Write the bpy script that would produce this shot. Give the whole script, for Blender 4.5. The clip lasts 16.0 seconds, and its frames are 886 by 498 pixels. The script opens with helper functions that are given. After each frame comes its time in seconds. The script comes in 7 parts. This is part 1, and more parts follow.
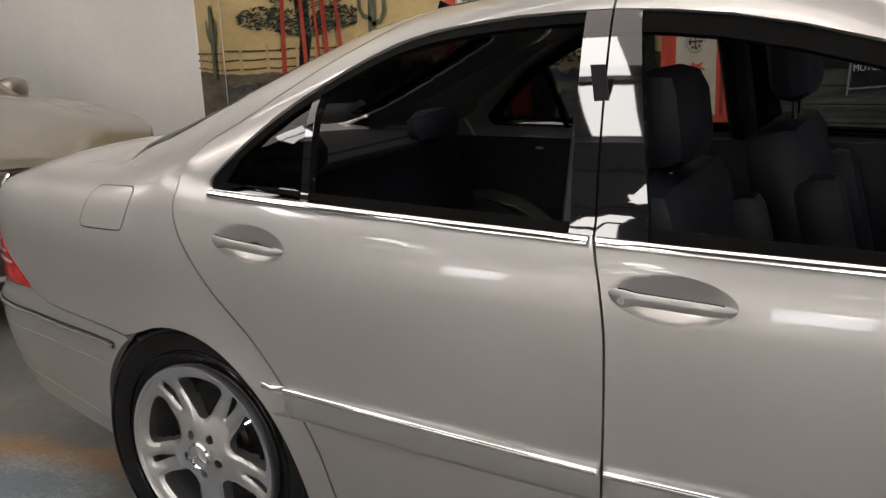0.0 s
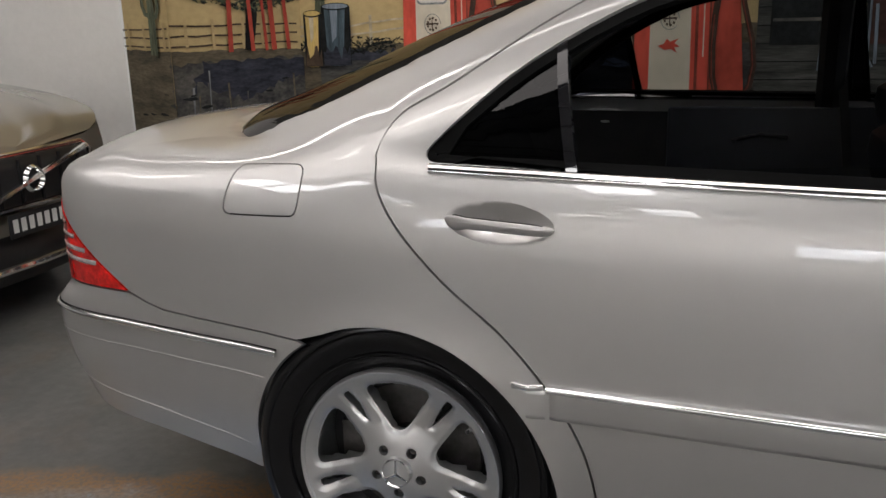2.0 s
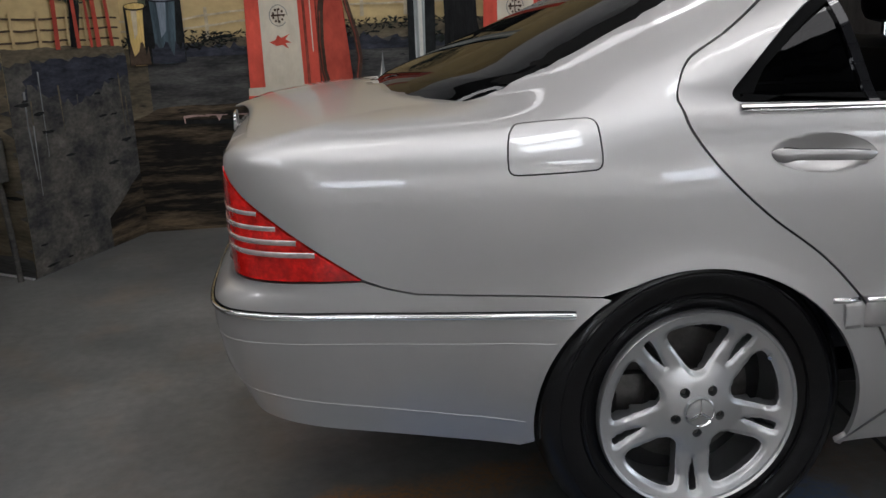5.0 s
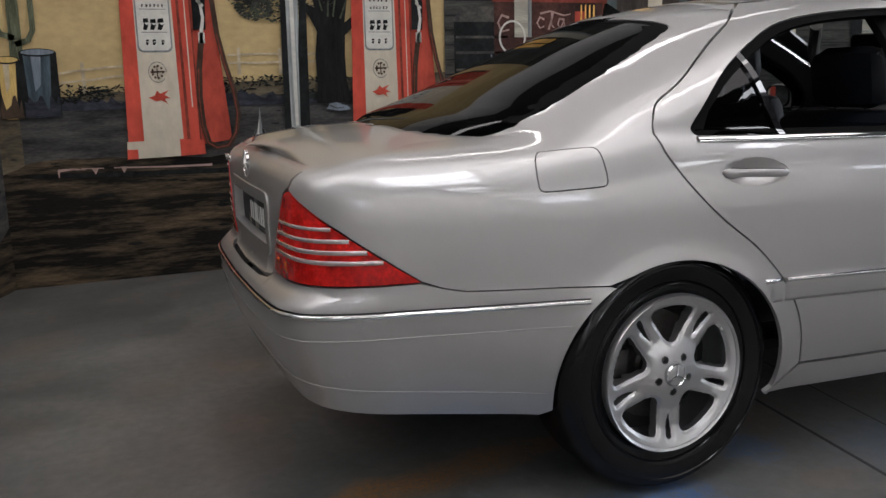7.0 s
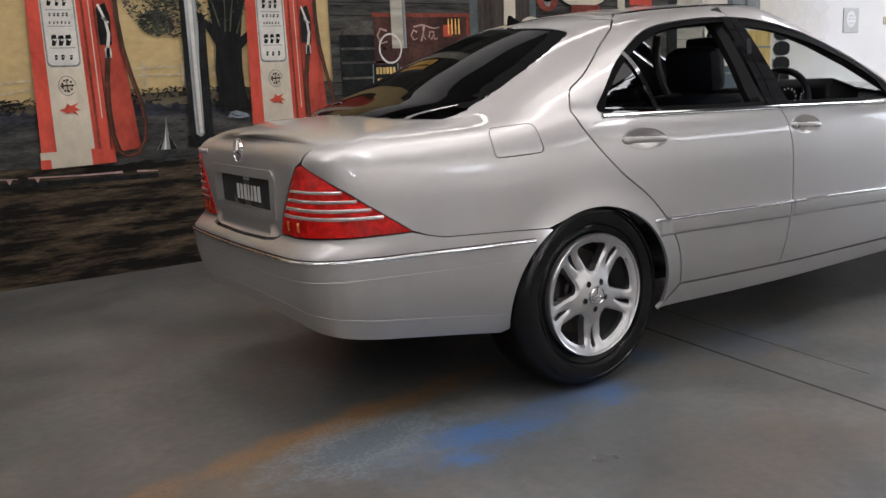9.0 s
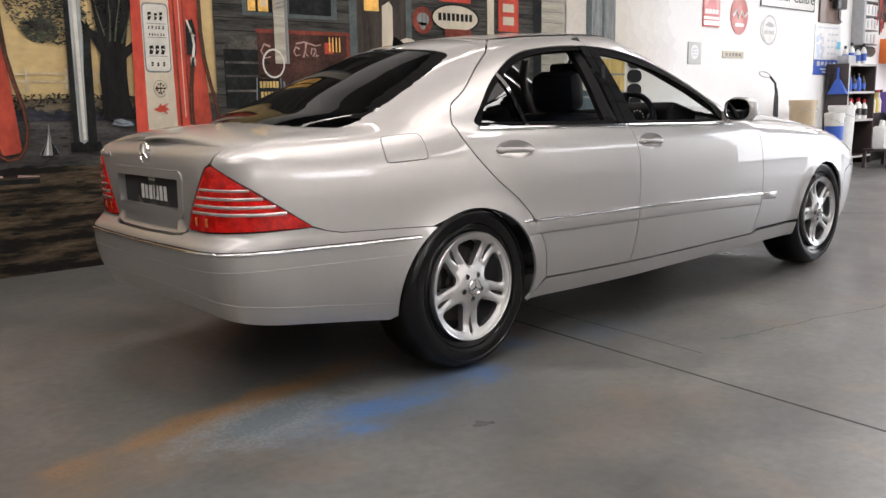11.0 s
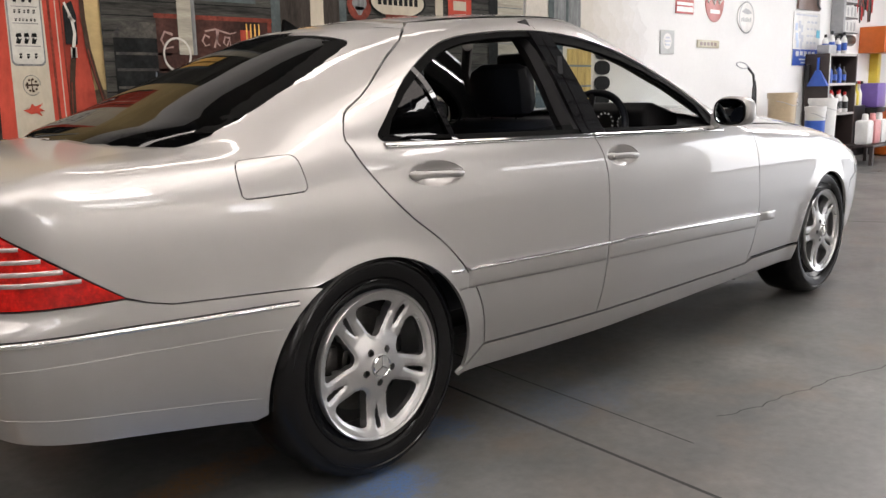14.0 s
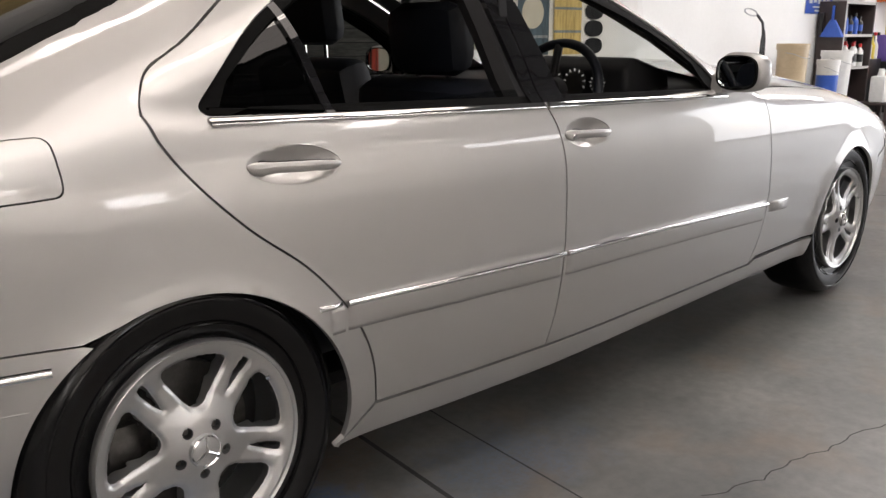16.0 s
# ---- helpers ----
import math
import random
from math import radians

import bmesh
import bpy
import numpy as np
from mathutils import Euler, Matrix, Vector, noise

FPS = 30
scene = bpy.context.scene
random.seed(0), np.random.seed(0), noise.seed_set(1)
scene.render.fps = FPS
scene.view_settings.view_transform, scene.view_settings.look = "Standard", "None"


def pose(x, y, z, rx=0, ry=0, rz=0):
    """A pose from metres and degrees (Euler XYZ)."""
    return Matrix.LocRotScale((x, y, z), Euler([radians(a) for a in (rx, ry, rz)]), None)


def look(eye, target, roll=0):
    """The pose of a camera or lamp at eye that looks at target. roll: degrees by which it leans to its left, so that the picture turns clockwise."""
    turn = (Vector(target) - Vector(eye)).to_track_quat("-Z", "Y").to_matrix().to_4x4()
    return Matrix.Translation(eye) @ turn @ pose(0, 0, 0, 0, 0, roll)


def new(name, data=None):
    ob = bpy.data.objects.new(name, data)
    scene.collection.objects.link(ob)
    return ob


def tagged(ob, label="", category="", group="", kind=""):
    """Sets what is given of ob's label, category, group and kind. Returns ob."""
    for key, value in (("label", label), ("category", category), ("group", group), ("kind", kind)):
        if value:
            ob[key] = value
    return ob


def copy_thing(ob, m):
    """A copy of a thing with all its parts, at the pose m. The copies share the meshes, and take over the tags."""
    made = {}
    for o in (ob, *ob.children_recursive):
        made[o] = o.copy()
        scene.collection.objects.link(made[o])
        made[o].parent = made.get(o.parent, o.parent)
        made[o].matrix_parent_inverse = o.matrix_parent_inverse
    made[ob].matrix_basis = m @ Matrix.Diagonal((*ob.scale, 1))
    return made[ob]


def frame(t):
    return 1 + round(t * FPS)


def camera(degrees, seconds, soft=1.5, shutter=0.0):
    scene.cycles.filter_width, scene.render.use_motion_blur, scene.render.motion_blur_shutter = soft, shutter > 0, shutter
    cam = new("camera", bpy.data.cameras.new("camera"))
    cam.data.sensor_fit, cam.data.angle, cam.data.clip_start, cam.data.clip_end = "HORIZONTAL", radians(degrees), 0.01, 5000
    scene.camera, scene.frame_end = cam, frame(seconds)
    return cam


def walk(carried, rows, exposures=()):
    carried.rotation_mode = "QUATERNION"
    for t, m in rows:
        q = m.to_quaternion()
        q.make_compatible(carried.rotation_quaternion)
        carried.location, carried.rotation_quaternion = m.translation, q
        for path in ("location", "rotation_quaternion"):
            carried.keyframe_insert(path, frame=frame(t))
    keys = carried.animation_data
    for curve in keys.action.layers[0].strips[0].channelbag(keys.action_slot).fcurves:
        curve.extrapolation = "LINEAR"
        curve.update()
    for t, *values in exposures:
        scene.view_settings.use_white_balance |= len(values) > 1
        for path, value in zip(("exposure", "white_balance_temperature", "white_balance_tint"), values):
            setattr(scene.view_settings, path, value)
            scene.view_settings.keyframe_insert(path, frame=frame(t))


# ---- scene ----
from mathutils import geometry

cam = camera(54.5, 16.0)
PATH = [
    (0, (1.358, -2.173, 1.239), (0.418, -0.476, 0.752), -2.0),
    (0.5, (1.157, -2.239, 1.221), (0.313, -0.494, 0.729), -1.6),
    (1, (0.984, -2.236, 1.192), (0.185, -0.466, 0.713), -1.3),
    (1.5, (0.776, -2.269, 1.231), (0.096, -0.469, 0.683), -2.0),
    (2, (0.551, -2.306, 1.192), (-0.027, -0.464, 0.670), -1.5),
    (2.5, (0.340, -2.288, 1.178), (-0.129, -0.424, 0.626), -1.8),
    (3, (0.124, -2.249, 1.170), (-0.241, -0.375, 0.572), -2.7),
    (3.5, (-0.093, -2.258, 1.145), (-0.325, -0.369, 0.531), -2.0),
    (4, (-0.278, -2.259, 1.126), (-0.383, -0.353, 0.532), -2.3),
    (4.2, (-0.356, -2.289, 1.138), (-0.402, -0.375, 0.561), -2.5),
    (6.3, (-1.112, -2.532, 1.086), (-0.539, -0.680, 0.595), -1.2),
    (6.5, (-1.166, -2.566, 1.088), (-0.555, -0.730, 0.583), -1.1),
    (7, (-1.341, -2.630, 1.102), (-0.609, -0.811, 0.706), -1.2),
    (7.5, (-1.512, -2.684, 1.059), (-0.688, -0.898, 0.696), -1.5),
    (8, (-1.657, -2.804, 1.046), (-0.757, -1.064, 0.642), -1.8),
    (8.5, (-1.811, -2.902, 1.055), (-0.827, -1.205, 0.668), -2.3),
    (8.7, (-1.885, -2.931, 1.055), (-0.861, -1.256, 0.675), -2.5),
    (10.8, (-2.293, -3.229, 1.032), (-0.990, -1.752, 0.688), -1.1),
    (11, (-2.256, -3.203, 1.035), (-0.932, -1.743, 0.696), -1.0),
    (11.5, (-2.142, -3.100, 1.048), (-0.760, -1.692, 0.715), -0.7),
    (12, (-1.985, -2.964, 1.055), (-0.586, -1.571, 0.732), -0.5),
    (12.5, (-1.837, -2.825, 1.060), (-0.451, -1.420, 0.737), -0.5),
    (13, (-1.722, -2.709, 1.064), (-0.344, -1.300, 0.726), -0.5),
    (13.5, (-1.632, -2.663, 1.069), (-0.249, -1.261, 0.717), -0.7),
    (14, (-1.459, -2.648, 1.072), (-0.088, -1.236, 0.711), -1.2),
    (14.5, (-1.286, -2.586, 1.079), (0.087, -1.182, 0.699), -1.4),
    (15, (-1.088, -2.424, 1.114), (0.298, -1.060, 0.647), -0.4),
    (15.5, (-0.896, -2.301, 1.102), (0.482, -0.948, 0.585), -0.5),
    (16, (-0.703, -2.243, 1.086), (0.651, -0.855, 0.597), 0.1),
]
walk(cam, [(t, look(eye, target, roll)) for t, eye, target, roll in PATH], exposures=[(0.0, -0.16, 6450, 12), (1.5, -0.20, 6300, 12), (3.5, -0.42, 5800, 10), (6.5, -0.46, 5750, 11), (7.5, -0.45, 6050, 14), (8.7, -0.25, 6050, 14), (11.0, 0.14, 6350, 14), (13.5, 0.05, 6450, 14), (16.0, -0.02, 6550, 14)])

# ---- light ----
world = bpy.data.worlds.new("world")
scene.world = world
world.use_nodes = True
wn = world.node_tree
sky = wn.nodes.new("ShaderNodeTexSky")
sky.sky_type, sky.sun_disc = "NISHITA", False
sky.sun_elevation, sky.sun_rotation = radians(48), radians(120)
wn.links.new(sky.outputs[0], wn.nodes["Background"].inputs[0])
wn.nodes["Background"].inputs[1].default_value = 0.12


def area_lamp(name, m, w, h, power, colour):
    lamp = bpy.data.lights.new(name, "AREA")
    lamp.shape, lamp.size, lamp.size_y, lamp.energy, lamp.color = "RECTANGLE", w, h, power, colour
    ob = new(name, lamp)
    ob.matrix_world = m
    return ob


# ---- materials ----
def nodes_of(name):
    m = bpy.data.materials.new(name)
    m.use_nodes = True
    return m, m.node_tree, m.node_tree.nodes["Principled BSDF"]


def noise_ramp(nt, scale, lo, hi, detail=6.0, rough=0.6, stops=(0.3, 0.7), vec=None):
    tex = nt.nodes.new("ShaderNodeTexNoise")
    tex.inputs["Scale"].default_value, tex.inputs["Detail"].default_value, tex.inputs["Roughness"].default_value = scale, detail, rough
    if vec is None:
        co = nt.nodes.new("ShaderNodeTexCoord")
        vec = co.outputs["Object"]
    nt.links.new(vec, tex.inputs["Vector"])
    ramp = nt.nodes.new("ShaderNodeValToRGB")
    ramp.color_ramp.elements[0].position, ramp.color_ramp.elements[1].position = stops
    ramp.color_ramp.elements[0].color = (*lo, 1)
    ramp.color_ramp.elements[1].color = (*hi, 1)
    nt.links.new(tex.outputs["Fac"], ramp.inputs["Fac"])
    return tex, ramp


def mix_rgb(nt, fac, a, b, blend="MIX"):
    mix = nt.nodes.new("ShaderNodeMix")
    mix.data_type, mix.blend_type = "RGBA", blend
    for socket, value in ((mix.inputs[0], fac), (mix.inputs[6], a), (mix.inputs[7], b)):
        if isinstance(value, (int, float)):
            socket.default_value = value
        elif isinstance(value, tuple):
            socket.default_value = (*value, 1)
        else:
            nt.links.new(value, socket)
    return mix.outputs[2]


def surface(name, base, rough=0.5, metal=0.0, vary=0.12, scale=8.0, fine=90.0, bump=0.15, coat=0.0, coat_rough=0.03, spec=0.5, emit=None):
    """A surface whose colour varies at two scales, with a fine relief."""
    m, nt, p = nodes_of(name)
    lo, hi = [tuple(max(0, c * k) for c in base) for k in (1 - vary, 1 + vary)]
    _, big = noise_ramp(nt, scale, lo, hi)
    tex, small = noise_ramp(nt, fine, (1 - vary * 0.5,) * 3, (1 + vary * 0.5,) * 3, detail=4)
    nt.links.new(mix_rgb(nt, 1.0, big.outputs[0], small.outputs[0], "MULTIPLY"), p.inputs["Base Color"])
    p.inputs["Roughness"].default_value, p.inputs["Metallic"].default_value = rough, metal
    p.inputs["Coat Weight"].default_value, p.inputs["Coat Roughness"].default_value, p.inputs["Coat IOR"].default_value = coat, coat_rough, 1.6
    p.inputs["Specular IOR Level"].default_value = spec
    if bump:
        b = nt.nodes.new("ShaderNodeBump")
        b.inputs["Strength"].default_value, b.inputs["Distance"].default_value = bump, 0.002
        nt.links.new(tex.outputs["Fac"], b.inputs["Height"])
        nt.links.new(b.outputs[0], p.inputs["Normal"])
    if emit:
        p.inputs["Emission Color"].default_value, p.inputs["Emission Strength"].default_value = (*emit[0], 1), emit[1]
    return m


def glass(name, tint, gloss=0.03):
    """A thin tinted pane: light passes straight, the gloss grows towards grazing."""
    m, nt, p = nodes_of(name)
    nt.nodes.remove(p)
    out = nt.nodes["Material Output"]
    clear, shine, mix, edge, power, gain = (nt.nodes.new(k) for k in ("ShaderNodeBsdfTransparent", "ShaderNodeBsdfGlossy", "ShaderNodeMixShader", "ShaderNodeLayerWeight", "ShaderNodeMath", "ShaderNodeMath"))
    clear.inputs[0].default_value = (*tint, 1)
    shine.inputs["Roughness"].default_value = 0.01
    edge.inputs[0].default_value = 0.5
    power.operation, power.inputs[1].default_value = "POWER", 4.6
    gain.operation, gain.inputs[1].default_value, gain.inputs[2].default_value = "MULTIPLY_ADD", 0.6, gloss
    nt.links.new(edge.outputs["Facing"], power.inputs[0])
    nt.links.new(power.outputs[0], gain.inputs[0])
    nt.links.new(gain.outputs[0], mix.inputs[0])
    nt.links.new(clear.outputs[0], mix.inputs[1])
    nt.links.new(shine.outputs[0], mix.inputs[2])
    nt.links.new(mix.outputs[0], out.inputs[0])
    return m


SILVER = surface("silver_paint", (0.43, 0.421, 0.408), 0.43, 0.68, vary=0.015, scale=3, fine=900, bump=0.012, coat=0.85, coat_rough=0.012)
DARK = surface("black_underbody", (0.012, 0.012, 0.013), 0.8, vary=0.3)
GLOSS_BLACK = surface("gloss_black_trim", (0.008, 0.008, 0.009), 0.02, vary=0.05, bump=0, coat=0.4, spec=0.5)
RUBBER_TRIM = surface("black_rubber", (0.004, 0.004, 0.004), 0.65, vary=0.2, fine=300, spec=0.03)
TYRE = surface("tyre_rubber", (0.005, 0.005, 0.0055), 0.15, vary=0.25, scale=20, fine=200, bump=0.04, spec=0.28)
ALLOY = surface("silver_alloy", (0.54, 0.54, 0.54), 0.30, 0.88, vary=0.03, scale=20, bump=0.02, coat=0.5, coat_rough=0.1)
CHROME = surface("chrome", (0.80, 0.80, 0.80), 0.07, 1.0, vary=0.02, bump=0)
STEEL = surface("brake_steel", (0.09, 0.085, 0.08), 0.45, 0.8, vary=0.3, scale=30)
LEATHER = surface("black_leather", (0.007, 0.009, 0.014), 0.5, vary=0.2, scale=12, fine=260, bump=0.25, spec=0.3)
DASH = surface("dark_dash_plastic", (0.014, 0.014, 0.015), 0.5, vary=0.15, fine=300, spec=0.2)
HEADLINER = surface("grey_headliner", (0.09, 0.085, 0.08), 0.85, vary=0.08)
SIDE_GLASS = glass("side_window_glass", (0.44, 0.46, 0.465), 0.045)
DARK_GLASS = glass("dark_tinted_glass", (0.030, 0.033, 0.042), 0.045)
FRONT_GLASS = glass("clear_glass", (0.80, 0.83, 0.81))
RED_LENS = surface("red_lens", (0.52, 0.008, 0.005), 0.22, 0.0, vary=0.55, scale=22, fine=110, bump=0.5, coat=0.8, coat_rough=0.02, spec=0.15)
AMBER_GLINT = surface("amber_glint", (0.75, 0.16, 0.02), 0.12, vary=0.2, scale=60, coat=1.0)
CLEAR_LENS = surface("silver_lens", (0.62, 0.50, 0.48), 0.15, 0.6, vary=0.15, scale=60, coat=1.0)
CONCRETE_WHITE = surface("white_painted_brick", (0.62, 0.605, 0.575), 0.7, vary=0.05, scale=1.2, fine=30, bump=0.5)
WHITE_WALL = surface("white_painted_wall", (0.80, 0.80, 0.79), 0.6, vary=0.03, scale=1.5, fine=40, bump=0.3)
CEILING = surface("grey_metal_ceiling", (0.14, 0.14, 0.14), 0.6, vary=0.1, scale=1.0)


# ---- mesh helpers ----
def link_mesh(name, verts, faces, material, parent=None, normals=None, smooth=True, label=""):
    me = bpy.data.meshes.new(name)
    me.from_pydata([tuple(map(float, v)) for v in verts], [], [tuple(map(int, f)) for f in faces])
    me.materials.append(material)
    me.update()
    if smooth:
        me.polygons.foreach_set("use_smooth", [True] * len(me.polygons))
    if normals is not None:
        me.normals_split_custom_set_from_vertices([tuple(map(float, n)) for n in normals])
    ob = new(name, me)
    if parent is not None:
        ob.parent = parent
    return tagged(ob, label)


def part(name, bm, material, parent=None, label="", smooth=True):
    me = bpy.data.meshes.new(name)
    bmesh.ops.recalc_face_normals(bm, faces=bm.faces)
    bm.to_mesh(me)
    bm.free()
    me.materials.append(material)
    if smooth:
        me.polygons.foreach_set("use_smooth", [True] * len(me.polygons))
        me.set_sharp_from_angle(angle=radians(38))
    ob = new(name, me)
    if parent is not None:
        ob.parent = parent
    return tagged(ob, label)


def empty(name, at=(0, 0, 0), **tags):
    ob = new(name)
    ob.location = at
    return tagged(ob, **tags)


def add_box(bm, x0, x1, y0, y1, z0, z1, bevel=0.0, m=None):
    made = bmesh.ops.create_cube(bm, size=1)["verts"]
    t = Matrix.Translation(((x0 + x1) / 2, (y0 + y1) / 2, (z0 + z1) / 2)) @ Matrix.Diagonal((abs(x1 - x0), abs(y1 - y0), abs(z1 - z0), 1))
    bmesh.ops.transform(bm, matrix=(m @ t) if m else t, verts=made)
    if bevel:
        edges = list({e for v in made for e in v.link_edges})
        bmesh.ops.bevel(bm, geom=edges, offset=bevel, segments=2, affect="EDGES", profile=0.5)
    return bm


def box(*a, **k):
    return add_box(bmesh.new(), *a, **k)


def lathe(bm, profile, m=None, steps=48):
    """Turns (radius, height) points round the z axis, then applies m."""
    rings = []
    for r, h in profile:
        if r < 1e-6:
            rings.append([bm.verts.new((m or Matrix()) @ Vector((0, 0, h)))])
        else:
            rings.append([bm.verts.new((m or Matrix()) @ Vector((r * math.cos(2 * math.pi * k / steps), r * math.sin(2 * math.pi * k / steps), h))) for k in range(steps)])
    for a, b in zip(rings, rings[1:]):
        for k in range(steps):
            j = (k + 1) % steps
            loop = [a[k % len(a)], a[j % len(a)], b[j % len(b)], b[k % len(b)]]
            loop = [v for i, v in enumerate(loop) if v not in loop[:i]]
            if len(loop) > 2:
                bm.faces.new(loop)
    return bm


def tube(bm, pts, radius, steps=8, taper=None):
    """A round bar along points."""
    pts = [Vector(p) for p in pts]
    rings = []
    for i, p in enumerate(pts):
        d = (pts[min(i + 1, len(pts) - 1)] - pts[max(i - 1, 0)]).normalized()
        a = d.orthogonal().normalized() if i == 0 else (a0 - d * a0.dot(d)).normalized()
        a0 = a
        b = d.cross(a)
        r = radius if taper is None else radius * (1 + (taper - 1) * i / (len(pts) - 1))
        rings.append([bm.verts.new(p + a * (r * math.cos(2 * math.pi * k / steps)) + b * (r * math.sin(2 * math.pi * k / steps))) for k in range(steps)])
    for a, b in zip(rings, rings[1:]):
        for k in range(steps):
            bm.faces.new((a[k], a[(k + 1) % steps], b[(k + 1) % steps], b[k]))
    bm.faces.new(rings[0][::-1])
    bm.faces.new(rings[-1])
    return bm


def spline(*pts):
    """A smooth curve through (x, y) points that does not overshoot; takes arrays."""
    xs, ys = np.array([p[0] for p in pts], float), np.array([p[1] for p in pts], float)
    h, d = np.diff(xs), np.diff(ys) / np.diff(xs)
    k = np.zeros(len(xs))
    k[0], k[-1] = d[0], d[-1]
    for i in range(1, len(xs) - 1):
        if d[i - 1] * d[i] > 0:
            w1, w2 = 2 * h[i] + h[i - 1], h[i] + 2 * h[i - 1]
            k[i] = (w1 + w2) / (w1 / d[i - 1] + w2 / d[i])

    def f(q):
        q = np.asarray(q, float)
        i = np.clip(np.searchsorted(xs, q, side="right") - 1, 0, len(xs) - 2)
        t = np.clip((q - xs[i]) / h[i], 0, 1)
        return ((2 * t**3 - 3 * t**2 + 1) * ys[i] + (t**3 - 2 * t**2 + t) * h[i] * k[i] + (3 * t**2 - 2 * t**3) * ys[i + 1] + (t**3 - t**2) * h[i] * k[i + 1])

    return f


def inside(poly, x, y):
    """Which of the points (x, y) lie in the polygon."""
    poly = np.asarray(poly, float)
    a, b = poly, np.roll(poly, -1, axis=0)
    hit = np.zeros(len(x), bool)
    for (x0, y0), (x1, y1) in zip(a, b):
        if y0 == y1:
            continue
        hit ^= ((y0 > y) != (y1 > y)) & (x < (x1 - x0) * (y - y0) / (y1 - y0) + x0)
    return hit


def resample(poly, step, closed=True):
    out, n = [], len(poly)
    for i in range(n if closed else n - 1):
        a, b = np.array(poly[i], float), np.array(poly[(i + 1) % n], float)
        k = max(1, int(round(np.linalg.norm(b - a) / step)))
        out += [tuple(a + (b - a) * j / k) for j in range(k)]
    return out if closed else out + [tuple(poly[-1])]


def smooth_poly(poly, keep=70, rounds=2):
    """Rounds a polygon's soft corners by cutting them; corners sharper than keep degrees stay."""
    for _ in range(rounds):
        out, n = [], len(poly)
        for i in range(n):
            p, c, q = (np.array(poly[j % n], float) for j in (i - 1, i, i + 1))
            u, v = c - p, q - c
            turn = abs(math.degrees(math.atan2(u[0] * v[1] - u[1] * v[0], float(u @ v))))
            out += [tuple(c)] if turn > keep or turn < 2 else [tuple(c - u * 0.25), tuple(c + v * 0.25)]
        poly = out
    return poly


def curve(pts, n=6):
    """An open line rounded through its points."""
    p = [np.array(q, float) for q in pts]
    p = [2 * p[0] - p[1]] + p + [2 * p[-1] - p[-2]]
    out = []
    for a, b, c, d in zip(p, p[1:], p[2:], p[3:]):
        for k in range(n):
            t = k / n
            out.append(tuple(0.5 * (2 * b + (c - a) * t + (2 * a - 5 * b + 4 * c - d) * t * t + (3 * b - a - 3 * c + d) * t**3)))
    return out + [tuple(p[-2])]


def shrink(poly, d):
    """Moves a polygon's outline inwards by d."""
    area = sum(a[0] * b[1] - b[0] * a[1] for a, b in zip(poly, poly[1:] + poly[:1]))
    out, n = [], len(poly)
    for i in range(n):
        p, c, q = (np.array(poly[j % n], float) for j in (i - 1, i, i + 1))
        u, v = (c - p) / max(1e-9, np.linalg.norm(c - p)), (q - c) / max(1e-9, np.linalg.norm(q - c))
        n1, n2 = np.array((-u[1], u[0])), np.array((-v[1], v[0]))
        w = n1 + n2
        w = w / max(0.5, float(w @ w) / 2)
        out.append(tuple(c + w * d * (1 if area > 0 else -1)))
    return out


